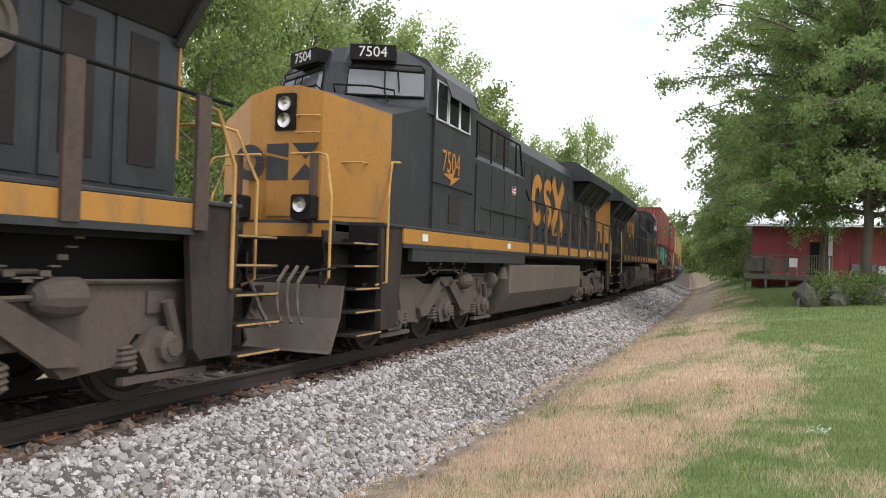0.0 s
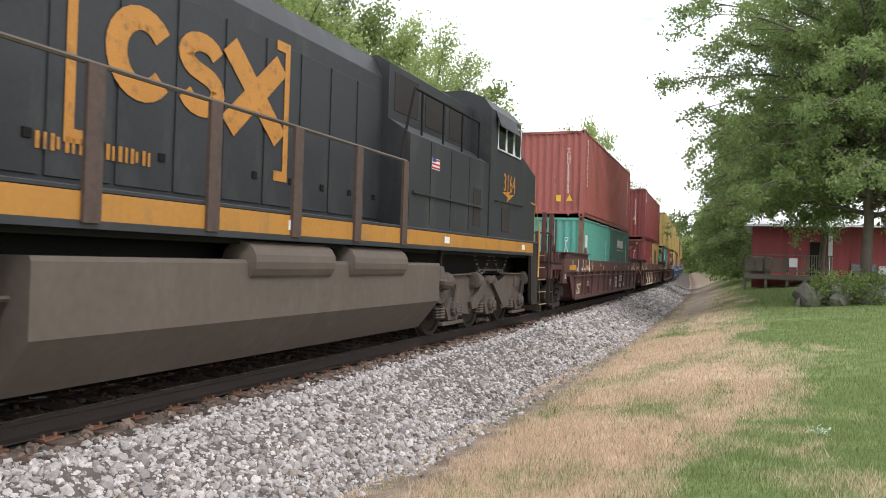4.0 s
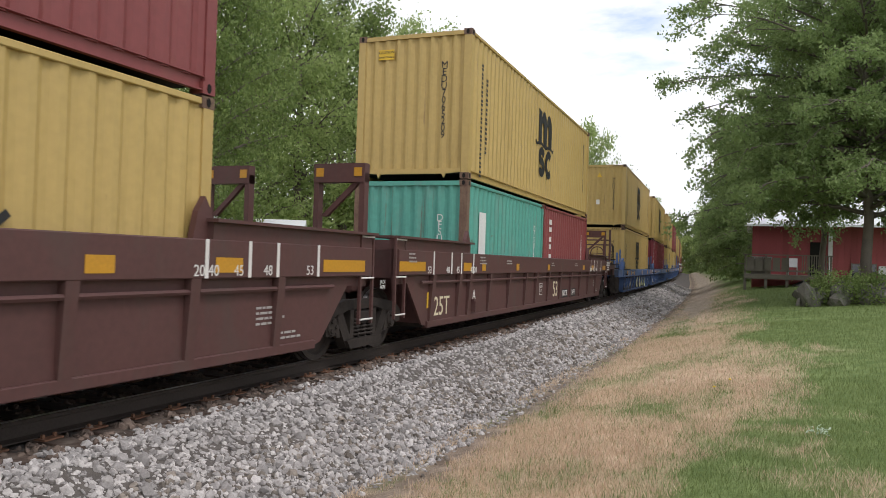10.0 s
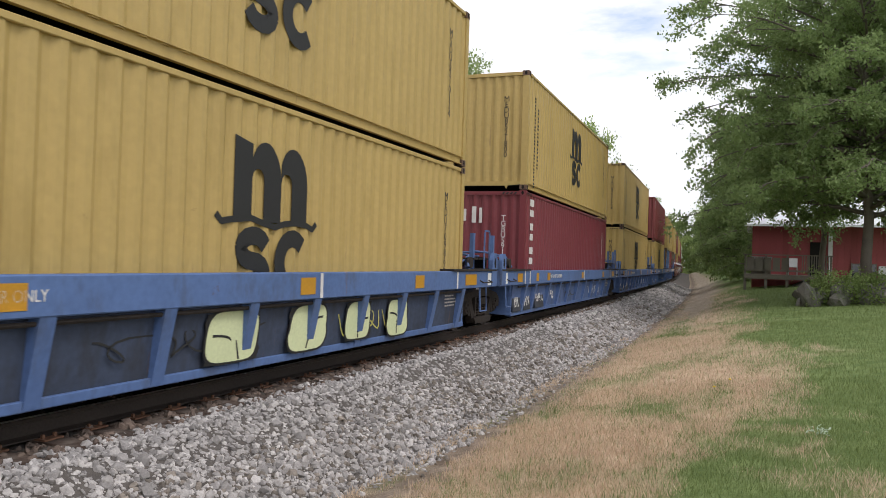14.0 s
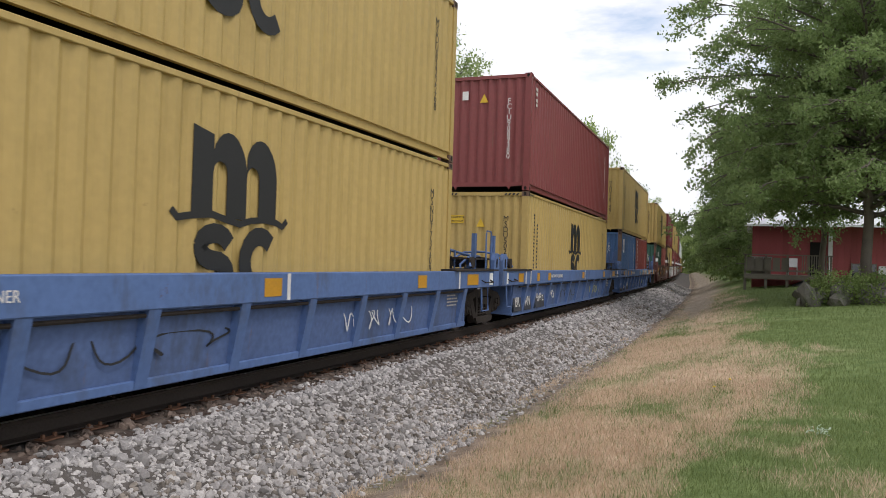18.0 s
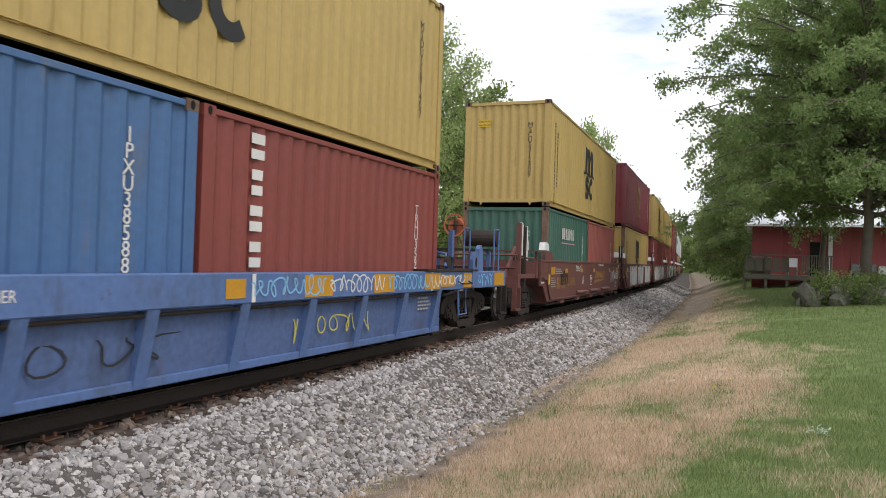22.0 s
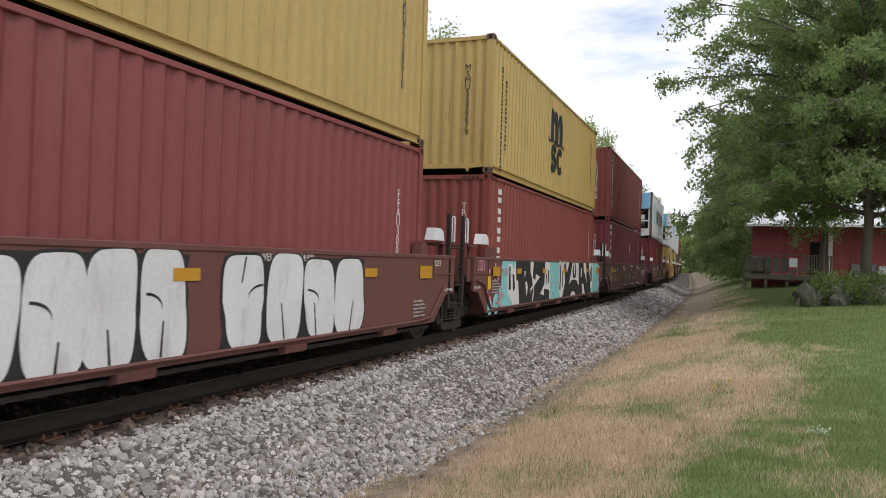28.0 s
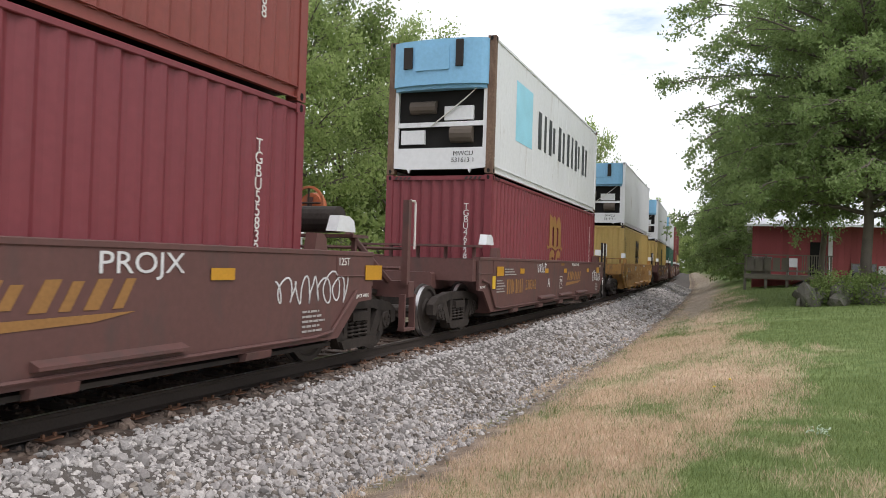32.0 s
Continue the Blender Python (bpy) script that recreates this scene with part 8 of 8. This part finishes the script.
        P("logo", logo, M_decal, "large orange railway emblem in plain strokes", parent=hood, at=side_at(x * 0.966, 1.71 if not flip else 1.52, 3.07 if not flip else 3.22, x) @ Matrix.Diagonal((1.0 if not flip else 0.71, 1.0 if not flip else 0.64, 1, 1)), key="logo")
        if not flip:
            P("side_skirt", lambda: Mesh().box(*sorted((x * 1.42, x * 1.49)), -9.0, -2.6, 1.36, 1.56), M_loco, "dark skirt under the sill", key=("skirt", x))
        P("web_lettering", lambda: block_word(9, 0.11, 0.14), M_decal, parent=hood, at=side_at(x * 0.966, 2.9, 2.19, x), key="webbars")
        if flip:
            for k in (-1, 1):
                P("bracket_mark", lambda: bar(Mesh(), [(0.0, -0.7), (0.28, -0.7), (0.28, -0.6), (0.1, -0.6), (0.1, 0.6), (0.28, 0.6), (0.28, 0.7), (0.0, 0.7)]), M_decal, parent=hood, at=side_at(x * 0.966, 1.66 + k * x * 1.62, 3.12, x) @ Matrix.Diagonal((-k, 1.2, 1, 1)), key="bracket")
        P("fan", lambda: Mesh().lathe([(0.0, 0.30), (0.05, 0.30), (0.05, 0.24), (0.02, 0.22), (0.02, 0.10), (0.06, 0.08), (0.06, 0.01)], "x", 20), M_tank, "round blower fan", parent=hood, at=pose(x * 0.97, 7.35, 3.05, 0, 0, 0 if x > 0 else 180), key="fan")
    w0 = 3.9 if flip else 5.1
    wing = P("radiator_wing", lambda: Mesh().prism([(-1.50, 4.09), (1.50, 4.09), (1.50, 4.38), (1.42, 4.44), (1.00, 4.72), (-1.00, 4.72), (-1.42, 4.44), (-1.50, 4.38)], "y", w0, 9.72), M_loco, "wide dark radiator wing", key=("wing", flip))
    P("radiator_body", lambda: Mesh().prism([(-0.95, 3.48), (0.95, 3.48), (1.43, 4.085), (-1.43, 4.085)], "y", w0 + 0.3, 9.42), M_black, "dark sloping radiator body", parent=wing, key=("wingbody", flip))
    for x in (-1, 1):
        for a, b in ((5.5, 6.65), (6.85, 8.0), (8.2, 9.35)):
            P("radiator_screen", lambda: Mesh().prism([(x * 0.965, 3.49), (x * 1.415, 4.055), (x * 1.425, 4.045), (x * 0.975, 3.48)], "y", a, b), M_grille, "dark radiator screen", parent=wing, key=("rs", x, a))
        for y in (w0 + 0.32, 5.42, 6.75, 8.1, 9.40):
            P("wing_rib", lambda: Mesh().prism([(x * 0.95, 3.40), (x * 0.99, 3.40), (x * 1.46, 4.02), (x * 1.46, 4.085), (x * 1.40, 4.085)], "y", -0.05, 0.05), M_loco, parent=wing, at=pose(0, y, 0), key=("wrib", x))
    hb = P("rear_headlight", lambda: Mesh().box(0.30, 0.72, 9.47, 9.80, 3.99, 4.30, 0.03), M_black, parent=hood, key="rhl")
    for k in (0.43, 0.65):
        P("lens", lambda: Mesh().lathe([(0, 0.085), (0.02, 0.08), (0.03, 0.01)], "y", 16), M_tread, "round chrome headlight", parent=hb, at=pose(k - 0.03, 9.805, 4.15), key="lens")
    P("horn_recess", lambda: Mesh().box(0.40, 0.72, 9.46, 9.485, 3.62, 3.95), M_black, parent=hood, key="recess")
    lettering(number, 0.29, mat("dark_number_paint", (0.05, 0.055, 0.06), 0.6), hood, end_at(-0.31, 9.475, 3.95, 1), "number")
    for nm, shape in (("end_bracket", [(-0.26, 0.26), (-0.41, 0.26), (-0.41, -0.26), (-0.26, -0.26), (-0.26, -0.20), (-0.34, -0.20), (-0.34, 0.20), (-0.26, 0.20)]), ("end_emblem", [(0.24, 0.02), (0.76, 0.02), (0.72, 0.10), (0.76, 0.20), (0.24, 0.20), (0.28, 0.10)])):
        P(nm, lambda: bar(Mesh(), shape), mat("dark_number_paint", (0.05, 0.055, 0.06), 0.6), "dark blue mark on the hood end", parent=hood, at=end_at(0.0, 9.475, 2.95, 1) @ Matrix.Diagonal((-1, 1, 1, 1)), key=nm)
    # platform ends: plows, steps, rails, couplers, hoses
    for y, k in ((F, -1), (R, 1)):
        P("pilot_plate", lambda: Mesh().box(-0.94, 0.94, *sorted((y - k * 0.30, y - k * 0.38)), 0.60, 1.84), M_under, key=("pilot", k))
        P("plow", lambda: Mesh().prism([(y + k * 0.02, 1.02), (y + k * 0.10, 0.60), (y + k * 0.30, 0.20), (y + k * 0.34, 0.17), (y + k * 0.28, 0.17), (y + k * 0.06, 0.58), (y - k * 0.04, 1.02)], "x", -1.30, 1.30) if k < 0 else Mesh().prism([(-1.0, 1.42), (1.0, 1.42), (1.0, 1.15), (1.12, 0.95), (0.98, 0.60), (1.02, 0.45), (0.82, 0.18), (-0.82, 0.18), (-1.02, 0.45), (-0.98, 0.60), (-1.12, 0.95), (-1.0, 1.15)], "y", *sorted((y + k * 0.02, y + k * 0.06))), M_tank if k < 0 else M_under, "worn grey steel plow", key=("plow", k))
        stair(L, y, k, M_under)
        P("coupler", lambda: Mesh().box(-0.10, 0.10, *sorted((y, y + k * 0.9)), 0.75, 0.98).box(-0.18, 0.18, *sorted((y + k * 0.85, y + k * 1.15)), 0.70, 1.03), M_under, "rusty knuckle coupler", key=("coup", k))
        P("footboard_stripe", lambda: Mesh().box(-0.93, 0.93, *sorted((y - k * 0.29, y - k * 0.26)), 1.66, 1.84), M_yel, key=("foot", k))
        for i, x in enumerate((-0.75, -0.6, -0.45, 0.5, 0.65, 0.8)):
            P("air_hose", lambda: Mesh().tube([(x, y + k * 0.08, 1.25), (x + 0.03, y + k * 0.35, 1.05), (x + 0.1, y + k * 0.45, 0.75), (x + 0.2, y + k * 0.5, 0.55)], 0.026), M_tank, "dusty rubber air hose", key=("hose", k, i))
        if k > 0:
            P("hose_pocket", lambda: Mesh().box(-0.75, -0.20, *sorted((y + k * 0.06, y + k * 0.075)), 1.10, 1.24).box(0.25, 0.75, *sorted((y + k * 0.06, y + k * 0.075)), 0.55, 0.62), M_black, key=("pocket", k))
            for q in (-0.50, 0.50):
                P("hose_bracket", lambda: Mesh().box(-0.20, 0.20, 0.0, 0.24, -0.10, -0.02).lathe([(0.0, 0.05), (0.10, 0.09), (0.16, 0.07), (0.20, 0.03)], "z", 10, (0.0, 0.10, -0.03)), M_postbrown, "rusty dummy coupling bracket", at=pose(q, y + k * 0.06, 0.86), key=("bracket_end", k))
            for i in range(3):
                P("jumper_cable", lambda: Mesh().tube([(-0.62 + 0.12 * i, y + k * 0.07, 1.17), (-0.50 + 0.12 * i, y + k * 0.22, 1.10), (-0.20 + 0.13 * i, y + k * 0.42, 0.80), (0.18 + 0.12 * i, y + k * 0.62, 0.56), (0.50 + 0.05 * i, y + k * 0.78, 0.52)], 0.032), M_tank, "dusty jumper cable", key=("jumper", k, i))
            P("sill_stack", lambda: Mesh().box(-0.80, 0.80, *sorted((y - k * 0.28, y - k * 0.05)), 1.42, 1.62), M_under, key=("stack", k))
        for x in (-1, 1):
            P("corner_rail", Mesh().tube([(x * 1.40, y - k * 0.70, 1.02), (x * 1.50, y - k * 0.85, 1.06), (x * 1.50, y - k * 0.85, 2.25), (x * 1.44, y - k * 1.05, 2.76), (x * 1.40, y - k * 1.42, 2.80)], 0.022).tube([(x * 1.0, y - k * 0.05, 1.05), (x * 1.10, y + k * 0.04, 1.12), (x * 1.10, y + k * 0.04, 2.2), (x * 0.92, y - k * 0.12, 2.74), (x * 0.72, y - k * 0.30, 2.80), (x * 0.25, y - k * 0.30, 2.80)], 0.022), M_rail_yel, "yellow handrail")
            P("rail_post", Mesh().box(x * 0.62 - 0.035, x * 0.62 + 0.035, y - k * 0.30 - 0.06, y - k * 0.30 + 0.06, 1.70, 2.80), M_postbrown, "rusty brown rail post")
            P("uncoupling_lever", Mesh().tube([(x * 1.25, y + k * 0.12, 1.25), (x * 0.6, y + k * 0.18, 1.15), (x * 0.1, y + k * 0.2, 1.05)], 0.018), M_under)
    for x in (-1, 1):
        rail = Mesh().tube([(x * 1.48, -2.3, 2.84), (x * 1.48, 9.6, 2.84)], 0.022)
        P("handrail", rail, M_tank if flip else M_black, "long walkway handrail")
        for i in range(9):
            P("handrail_post", lambda: Mesh().box(-0.02, 0.02, -0.085, 0.085, 1.60, 2.83), M_postbrown, at=pose(x * 1.515, -2.2 + i * 1.42, 0), key="hrpost")
    if flip:
        x = see
        P("notice", plate(-0.3, 0.3, -0.22, 0.22), M_WHITESIGN, at=side_at(x * 1.365, -8.55, 2.2, x), label="cream notice panel")
        P("dp_ring", lambda: ring(0.17, 0.185, 0, 359, 0, 0, n=28), M_goldpaint, at=side_at(x * 1.365, -8.2 - 0.7, 2.25, x), key="dpring")
        lettering("((DP))", 0.12, M_goldpaint, L, side_at(x * 1.366, -8.9, 2.25, x))
    MOVERS.append((L, s_mid, 7.0, 0.0, 0.0, flip))
    return L


locomotive(-117.1, False, "7504", "dark blue and yellow six-axle diesel locomotive, road-grimed")
locomotive(-140.0, False, "7504", "dark blue and yellow six-axle diesel locomotive leading another")
locomotive(-94.7, True, "3164", "dark blue and yellow diesel locomotive running long hood first")

# ---- the train: cars and their loads, front to back ----
Z53, Z20, ZB, ZS = 0.355, 0.355, 0.24, 0.315
BK, WH, GD = M_blackpaint, M_white, M_goldpaint
MSC = (("arches", BK), ("word_down", BK, 13, -5.33, 2.25, 0.135), ("word_down", BK, 8, -5.02, 2.0, 0.15))


def load(car, lower, upper, zlow, shift=0.0):
    """Two stacked boxes, or two short ones under a long one."""
    top = zlow + (2.896 if lower[0].get("high", True) and len(lower) == 1 else 2.591) + 0.022
    if len(lower) == 1:
        container(car=car, dy=shift, z=zlow, **lower[0])
    else:
        for k, box in zip((-1, 1), lower):
            container(car=car, dy=shift + k * 3.066, z=zlow, feet=20, high=False, **box)
    if upper:
        container(car=car, dy=shift, z=top, **upper)


cars = [
    brown_well(-79.35, -63.26, first=True, letters="B", side_print=True),
    brown_well(-59.74, -43.44, named=False, mark53=2.5),
    brown_well(-40.10, -23.70, last=True, letters="A"),
]
bogie(-81.0), bogie(-61.5), bogie(-41.77), bogie(-21.9)
spray_host = [o for o in bpy.data.objects if o.name.startswith("well_car")]


def cream_word(car):
    """A broad cream word sprayed along the well side: one flat ground, cut by brown slits."""
    ground = part("spray_ground", Mesh().add(*flat_poly([(-5.55, 0.38), (-5.58, 1.0), (-4.6, 1.02), (-0.85, 1.03)] + arc(-0.80, 0.705, 0.38, 0.325, 90, -90, 8) + [(-0.85, 0.38)], 0.0, 0.0)), M_SPRAYCREAM, car, "cream sprayed word", at=pose(1.3145, 0, 0))
    part("spray_foot", Mesh().add(*flat_poly([(-5.5, 0.275), (-5.5, 0.375), (-0.75, 0.375), (-0.95, 0.275)], 0.0, 0.0)), M_SPRAYCREAM, ground, "cream spray on the bottom chord", at=pose(0.0325, 0, 0))
    for slit in (((-4.55, 1.03), (-4.36, 1.03), (-4.42, 0.84), (-4.46, 0.72)), ((-4.72, 0.38), (-4.50, 0.38), (-4.58, 0.52)), ((-5.15, 0.67), (-4.80, 0.64), (-4.72, 0.68), (-4.95, 0.71)), ((-3.88, 1.03), (-3.66, 1.03), (-3.72, 0.86), (-3.74, 0.68)),
                 ((-3.84, 0.38), (-3.72, 0.38), (-3.77, 0.50)), ((-2.76, 1.03), (-2.69, 1.03), (-2.59, 0.38), (-2.68, 0.38)), ((-2.47, 0.78), (-2.18, 0.76), (-2.26, 0.71)), ((-2.50, 0.38), (-2.24, 0.38), (-2.36, 0.56)), ((-1.92, 0.80), (-1.70, 0.78), (-1.76, 0.62)), ((-1.74, 0.38), (-1.66, 0.38), (-1.70, 0.50))):
        part("spray_slit", Mesh().add(*flat_poly(slit, 0.0, 0.0)), M_brown, ground, "brown slit in the spray", at=pose(0.003, 0, 0))
    for y in (-4.9, -3.5, -2.1, -1.1):
        part("rib_spray", lambda: Mesh().prism([(1.342, 0.32), (1.346, 0.32), (1.396, 1.02), (1.392, 1.02)], "y", -0.066, 0.066), M_SPRAYCREAM, car, "cream overspray on the rib", at=pose(0, y, 0), key="rib_spray")


cream_word(spray_host[1])
TRI = (("triangle", 0.72, 0.62), ("square", 0.35, 0.62, "y"))
VW = lambda n, m=WH: (("word_down", m, n, -5.45, 2.45, 0.21),)
load(cars[0], [dict(colour="teal", code="DFSU3156", marks=(("panel", M_WHITESIGN, -2.25, 1.25, 0.42, 1.55), ("word_down", M_BLUESIGN, 4, -2.25, 1.35, 0.24)), rust=True), dict(colour="green", code="CLHU3784", marks=(("word", WH, 7, 0.17, 1.79, 0.34), ("panel", M_SPRAYPINK, 0.17, 1.68, 1.9, 0.03), ("word", M_SPRAYWHITE, 7, 1.1, 0.62, 0.34)))],
     dict(colour="rose", code="TCNU1540190", marks=VW(6), stripe=True, end_marks=TRI), Z53, shift=-71.36 + 71.305 - 0.09)
load(cars[1], [dict(colour="maroon", code="TLLU2202", marks=(("word_down", WH, 6, -2.3, 2.3, 0.21),)), dict(colour="yellow", code="", marks=(("arches", BK, -0.1), ("word_down", BK, 8, -2.2, 2.2, 0.19), ("word_down", BK, 6, -1.85, 2.0, 0.18)))],
     dict(colour="maroon", code="FCIU2470449", marks=(("panel", M_WHITESIGN, -5.3, 2.45, 0.34, 0.5), ("panel", M_BLUESIGN, -5.3, 2.5, 0.26, 0.34)), stripe=True, end_marks=(("square", -0.75, 2.5, "y"), ("triangle", 0.62, 1.2))), Z53, shift=0.19)
load(cars[2], [dict(colour="teal", code="DFSU2882", marks=(("panel", M_WHITESIGN, -2.0, 1.25, 0.42, 1.55),), rust=True), dict(colour="maroon", code="TGBU2686", marks=(("word_down", WH, 3, -2.2, 1.9, 0.36),))],
     dict(colour="yellow", code="MEDU7065209", marks=MSC, end_marks=(("caution", -0.6, 2.5),)), Z53, shift=0.06)

blue_cars = [
    blue_well(-16.39, -3.90, "B", "40 FT CONTAINER ONLY", first=True, seed=2),
    blue_well(-0.75, 13.32, "C", "40 FT OR 45 FT CONTAINER", seed=3),
    blue_well(16.50, 30.60, "D", "40 FT OR 45 FT CONTAINER", seed=7),
    blue_well(33.71, 47.90, "E", "40 FT OR 45 FT CONTAINER", seed=4),
    blue_well(51.00, 63.85, "A", "20 FT OR 40 FT CONTAINER", last=True, seed=6),
]
bogie(-17.75), bogie(-2.33), bogie(14.91), bogie(32.15), bogie(49.45), bogie(65.6)
blues = [o for o in bpy.data.objects if o.name.startswith("well_car") and "blue" in o["label"]]
for k, (ya, yb) in enumerate(((-1.04, -0.18), (0.42, 1.21), (1.75, 2.44), (3.00, 3.70))):
    spray_row(blues[0], ya, yb, 0.26, 0.80, 1.30, 1, 5 + k, M_SPRAYLIME, M_blackpaint)
for k in range(5):
    part("spray_tag", tag_strokes(90 + k, 9, 1.5, 0.24), M_SPRAYWHITE if k % 2 else M_lightblue, blues[4], "thin pale sprayed loops", at=side_at(1.426, 1.6 + k * 1.6, 1.04))
    part("reflector", plate(-0.32, 0.32, -0.13, 0.13), M_orange, blues[4], at=side_at(1.4245, 2.2 + k * 1.75, 1.04))
CAU = (("caution", -0.62, 2.2), ("triangle", 0.0, 2.1))
load(blue_cars[0], [dict(colour="yellow", code="MEDU7098660", marks=MSC, stripe=True, rust=True, end_marks=(("caution", -0.62, 2.2),))], dict(colour="yellow", code="MSDU6210134", marks=MSC, stripe=True, end_marks=(("caution", -0.7, 2.3), ("triangle", 0.0, 2.4), ("square", -0.05, 1.15, "w"))), ZB, shift=0.16)
load(blue_cars[1], [dict(colour="wine", code="TGBU5911422", marks=(("word_down", WH, 3, -5.4, 2.3, 0.45),), stripe=True, end_marks=(("word", 3, -0.35, 2.1, 0.4),))], dict(colour="yellow", code="MEDU8521800", marks=MSC, rust=True), ZB, shift=0.23)
load(blue_cars[2], [dict(colour="yellow", code="MSNU7732092", marks=MSC, stripe=True, end_marks=(("caution", -0.62, 2.2),))], dict(colour="yellow", code="MSDU8222268", marks=MSC, stripe=True), ZB, shift=0.22)
load(blue_cars[3], [dict(colour="yellow", code="MSDU5024216", marks=MSC, stripe=True, end_marks=CAU)], dict(colour="maroon", code="FCIU9089380", marks=VW(2), end_marks=(("triangle", 0.0, 2.3), ("square", -0.5, 2.4, "w"))), ZB, shift=0.32)
load(blue_cars[4], [dict(colour="blue", code="IPXU3858889", marks=(("panel", M_WHITESIGN, -2.0, 2.0, 0.5, 0.62), ("panel", M_BLUESIGN, -2.02, 1.92, 0.2, 0.22)), rust=True), dict(colour="red", code="TRHU3597", marks=(("word_down", WH, 5, -2.1, 2.15, 0.30),))], dict(colour="yellow", code="MSDU5581407", marks=MSC, end_marks=(("triangle", 0.0, 2.4),)), ZB + 0.05, shift=0.24)

red_cars = [
    smooth_well(71.23, 83.78, M_redbrown, "A", first=True, seed=1),
    smooth_well(86.65, 99.40, M_redbrown, "E", spray=((1.72, 4.84, 7), (5.35, 8.20, 5), (9.15, 12.15, 6)), seed=21),
    smooth_well(102.35, 115.30, M_redbrown, "D", spray=((0.2, 4.02, 9), (4.17, 7.10, 5), (7.60, 10.55, 4)), seed=31),
    smooth_well(118.20, 130.95, M_redbrown, "C", spray="mural", seed=41),
    smooth_well(133.70, 147.04, M_oldbrown, "B", last=True, seed=51),
]
lettering("PROJX", 0.27, M_SPRAYWHITE, [o for o in bpy.data.objects if o.name.startswith("well_car")][-1], side_at(1.377, 3.42, 1.285), "sprayed_word", sx=1.3)
bogie(69.75), bogie(85.35), bogie(101.0), bogie(116.85), bogie(132.4), bogie(148.2)
load(red_cars[0], [dict(colour="green", code="CLHU2507", marks=(("word", WH, 7, -0.13, 1.79, 0.34), ("panel", M_SPRAYPINK, -0.13, 1.68, 1.9, 0.03)), rust=True), dict(colour="rose", code="TILU6731")], dict(colour="yellow", code="MSCU5312409", marks=MSC, rust=True, end_marks=(("caution", -0.65, 2.3),)), ZS, shift=0.17)
load(red_cars[1], [dict(colour="yellow", code="MEDU8750700", marks=(("arches", BK), ("word_down", BK, 8, -5.0, 2.3, 0.19), ("word_down", BK, 7, -4.6, 2.1, 0.18)), stripe=True, rust="post", end_marks=(("caution", -0.6, 2.1, "w"),))], dict(colour="wine", code="TXGU6874295", marks=(("arches", GD), ("word_down", GD, 10, -5.1, 2.2, 0.15)), end_marks=(("caution", 0.35, 0.72),)), ZS, shift=93.2 - 93.025)
load(red_cars[2], [dict(colour="maroon", code="FFAU3005", marks=(("panel", M_WHITESIGN, -5.2, 2.35, 0.44, 0.62), ("panel", M_BLUESIGN, -5.2, 2.42, 0.38, 0.42)), stripe=True)], dict(colour="yellow", code="MSDU7738010", marks=MSC), ZS, shift=0.22)
load(red_cars[3], [dict(colour="red", code="TRHU7791068", marks=(("word_down", WH, 6, -5.3, 2.35, 0.32),), stripe=True)], dict(colour="yellow", code="MSMU5698679", marks=MSC), ZS, shift=124.68 - 124.575)
load(red_cars[4], [dict(colour="wine", code="TGBU5583246", marks=(("word_down", WH, 3, -5.35, 2.3, 0.45), ("panel", M_WHITESIGN, 1.2, 1.9, 0.12, 0.42)), stripe=True, end_marks=(("word", 3, -0.45, 2.3, 0.38),))], dict(colour="red", code="TRHU4556968", marks=(("word_down", WH, 6, -5.35, 2.4, 0.28),), end_marks=(("caution", 0.3, 0.75),)), ZS, shift=0.0)

MAE = (("panel", M_TEALLOGO, -3.60, 1.66, 1.46, 1.39), ("word", M_GREYLOGO, 6, 1.24, 1.08, 0.96))
tail = [
    (smooth_well(153.41, 166.0, M_oldbrown, "A", first=False, seed=61), dict(colour="wine", code="TGBU4652997", marks=(("arches", GD),), stripe=True), dict(colour="white", code="", marks=MAE, rust="post")),
    (smooth_well(173.6, 186.4, mat("yellow_brown_freight_paint", (0.34, 0.18, 0.05), 0.65, dirt=GRIME, dirt_amt=0.4), "A", seed=62), dict(colour="yellow", code="", marks=MSC), dict(colour="white", code="", marks=())),
    (smooth_well(193.7, 206.5, M_oldbrown, "A", seed=63), dict(colour="yellow", code="", marks=MSC), dict(colour="white", code="", marks=())),
    (smooth_well(213.0, 225.8, M_oldbrown, "A", seed=64), dict(colour="green", code=""), dict(colour="white", code="", marks=())),
    (smooth_well(232.5, 245.3, M_oldbrown, "A", seed=65), dict(colour="maroon", code=""), dict(colour="maroon", code="")),
    (smooth_well(252.0, 264.8, M_oldbrown, "A", seed=66), dict(colour="yellow", code=""), dict(colour="wine", code="")),
]
for s in (152.2, 167.6, 172.0, 188.0, 192.1, 208.1, 211.4, 227.4, 230.9, 246.9, 250.4, 266.4):
    bogie(s)
for car, lower, upper in tail:
    load(car, [lower], upper, ZS)


# ---- everything that moves ----


def motions():
    times = [i * 1.0 for i in range(33)]
    for ob, s0, half, z, dy, *flip in MOVERS:
        turn = pose(0, 0, 0, 0, 0, 180) if flip and flip[0] else Matrix.Identity(4)
        walk(ob, [(t, at_track(s0, t, half, z) @ Matrix.Translation((0, dy, 0)) @ turn) for t in times])
    spin = [i / 15 for i in range(481)]
    for w, y, z, r in WHEELS:
        walk(w, [(t, pose(0, y, z, math.degrees((run(t) + 140) / r) % 360.0)) for t in spin])


motions()
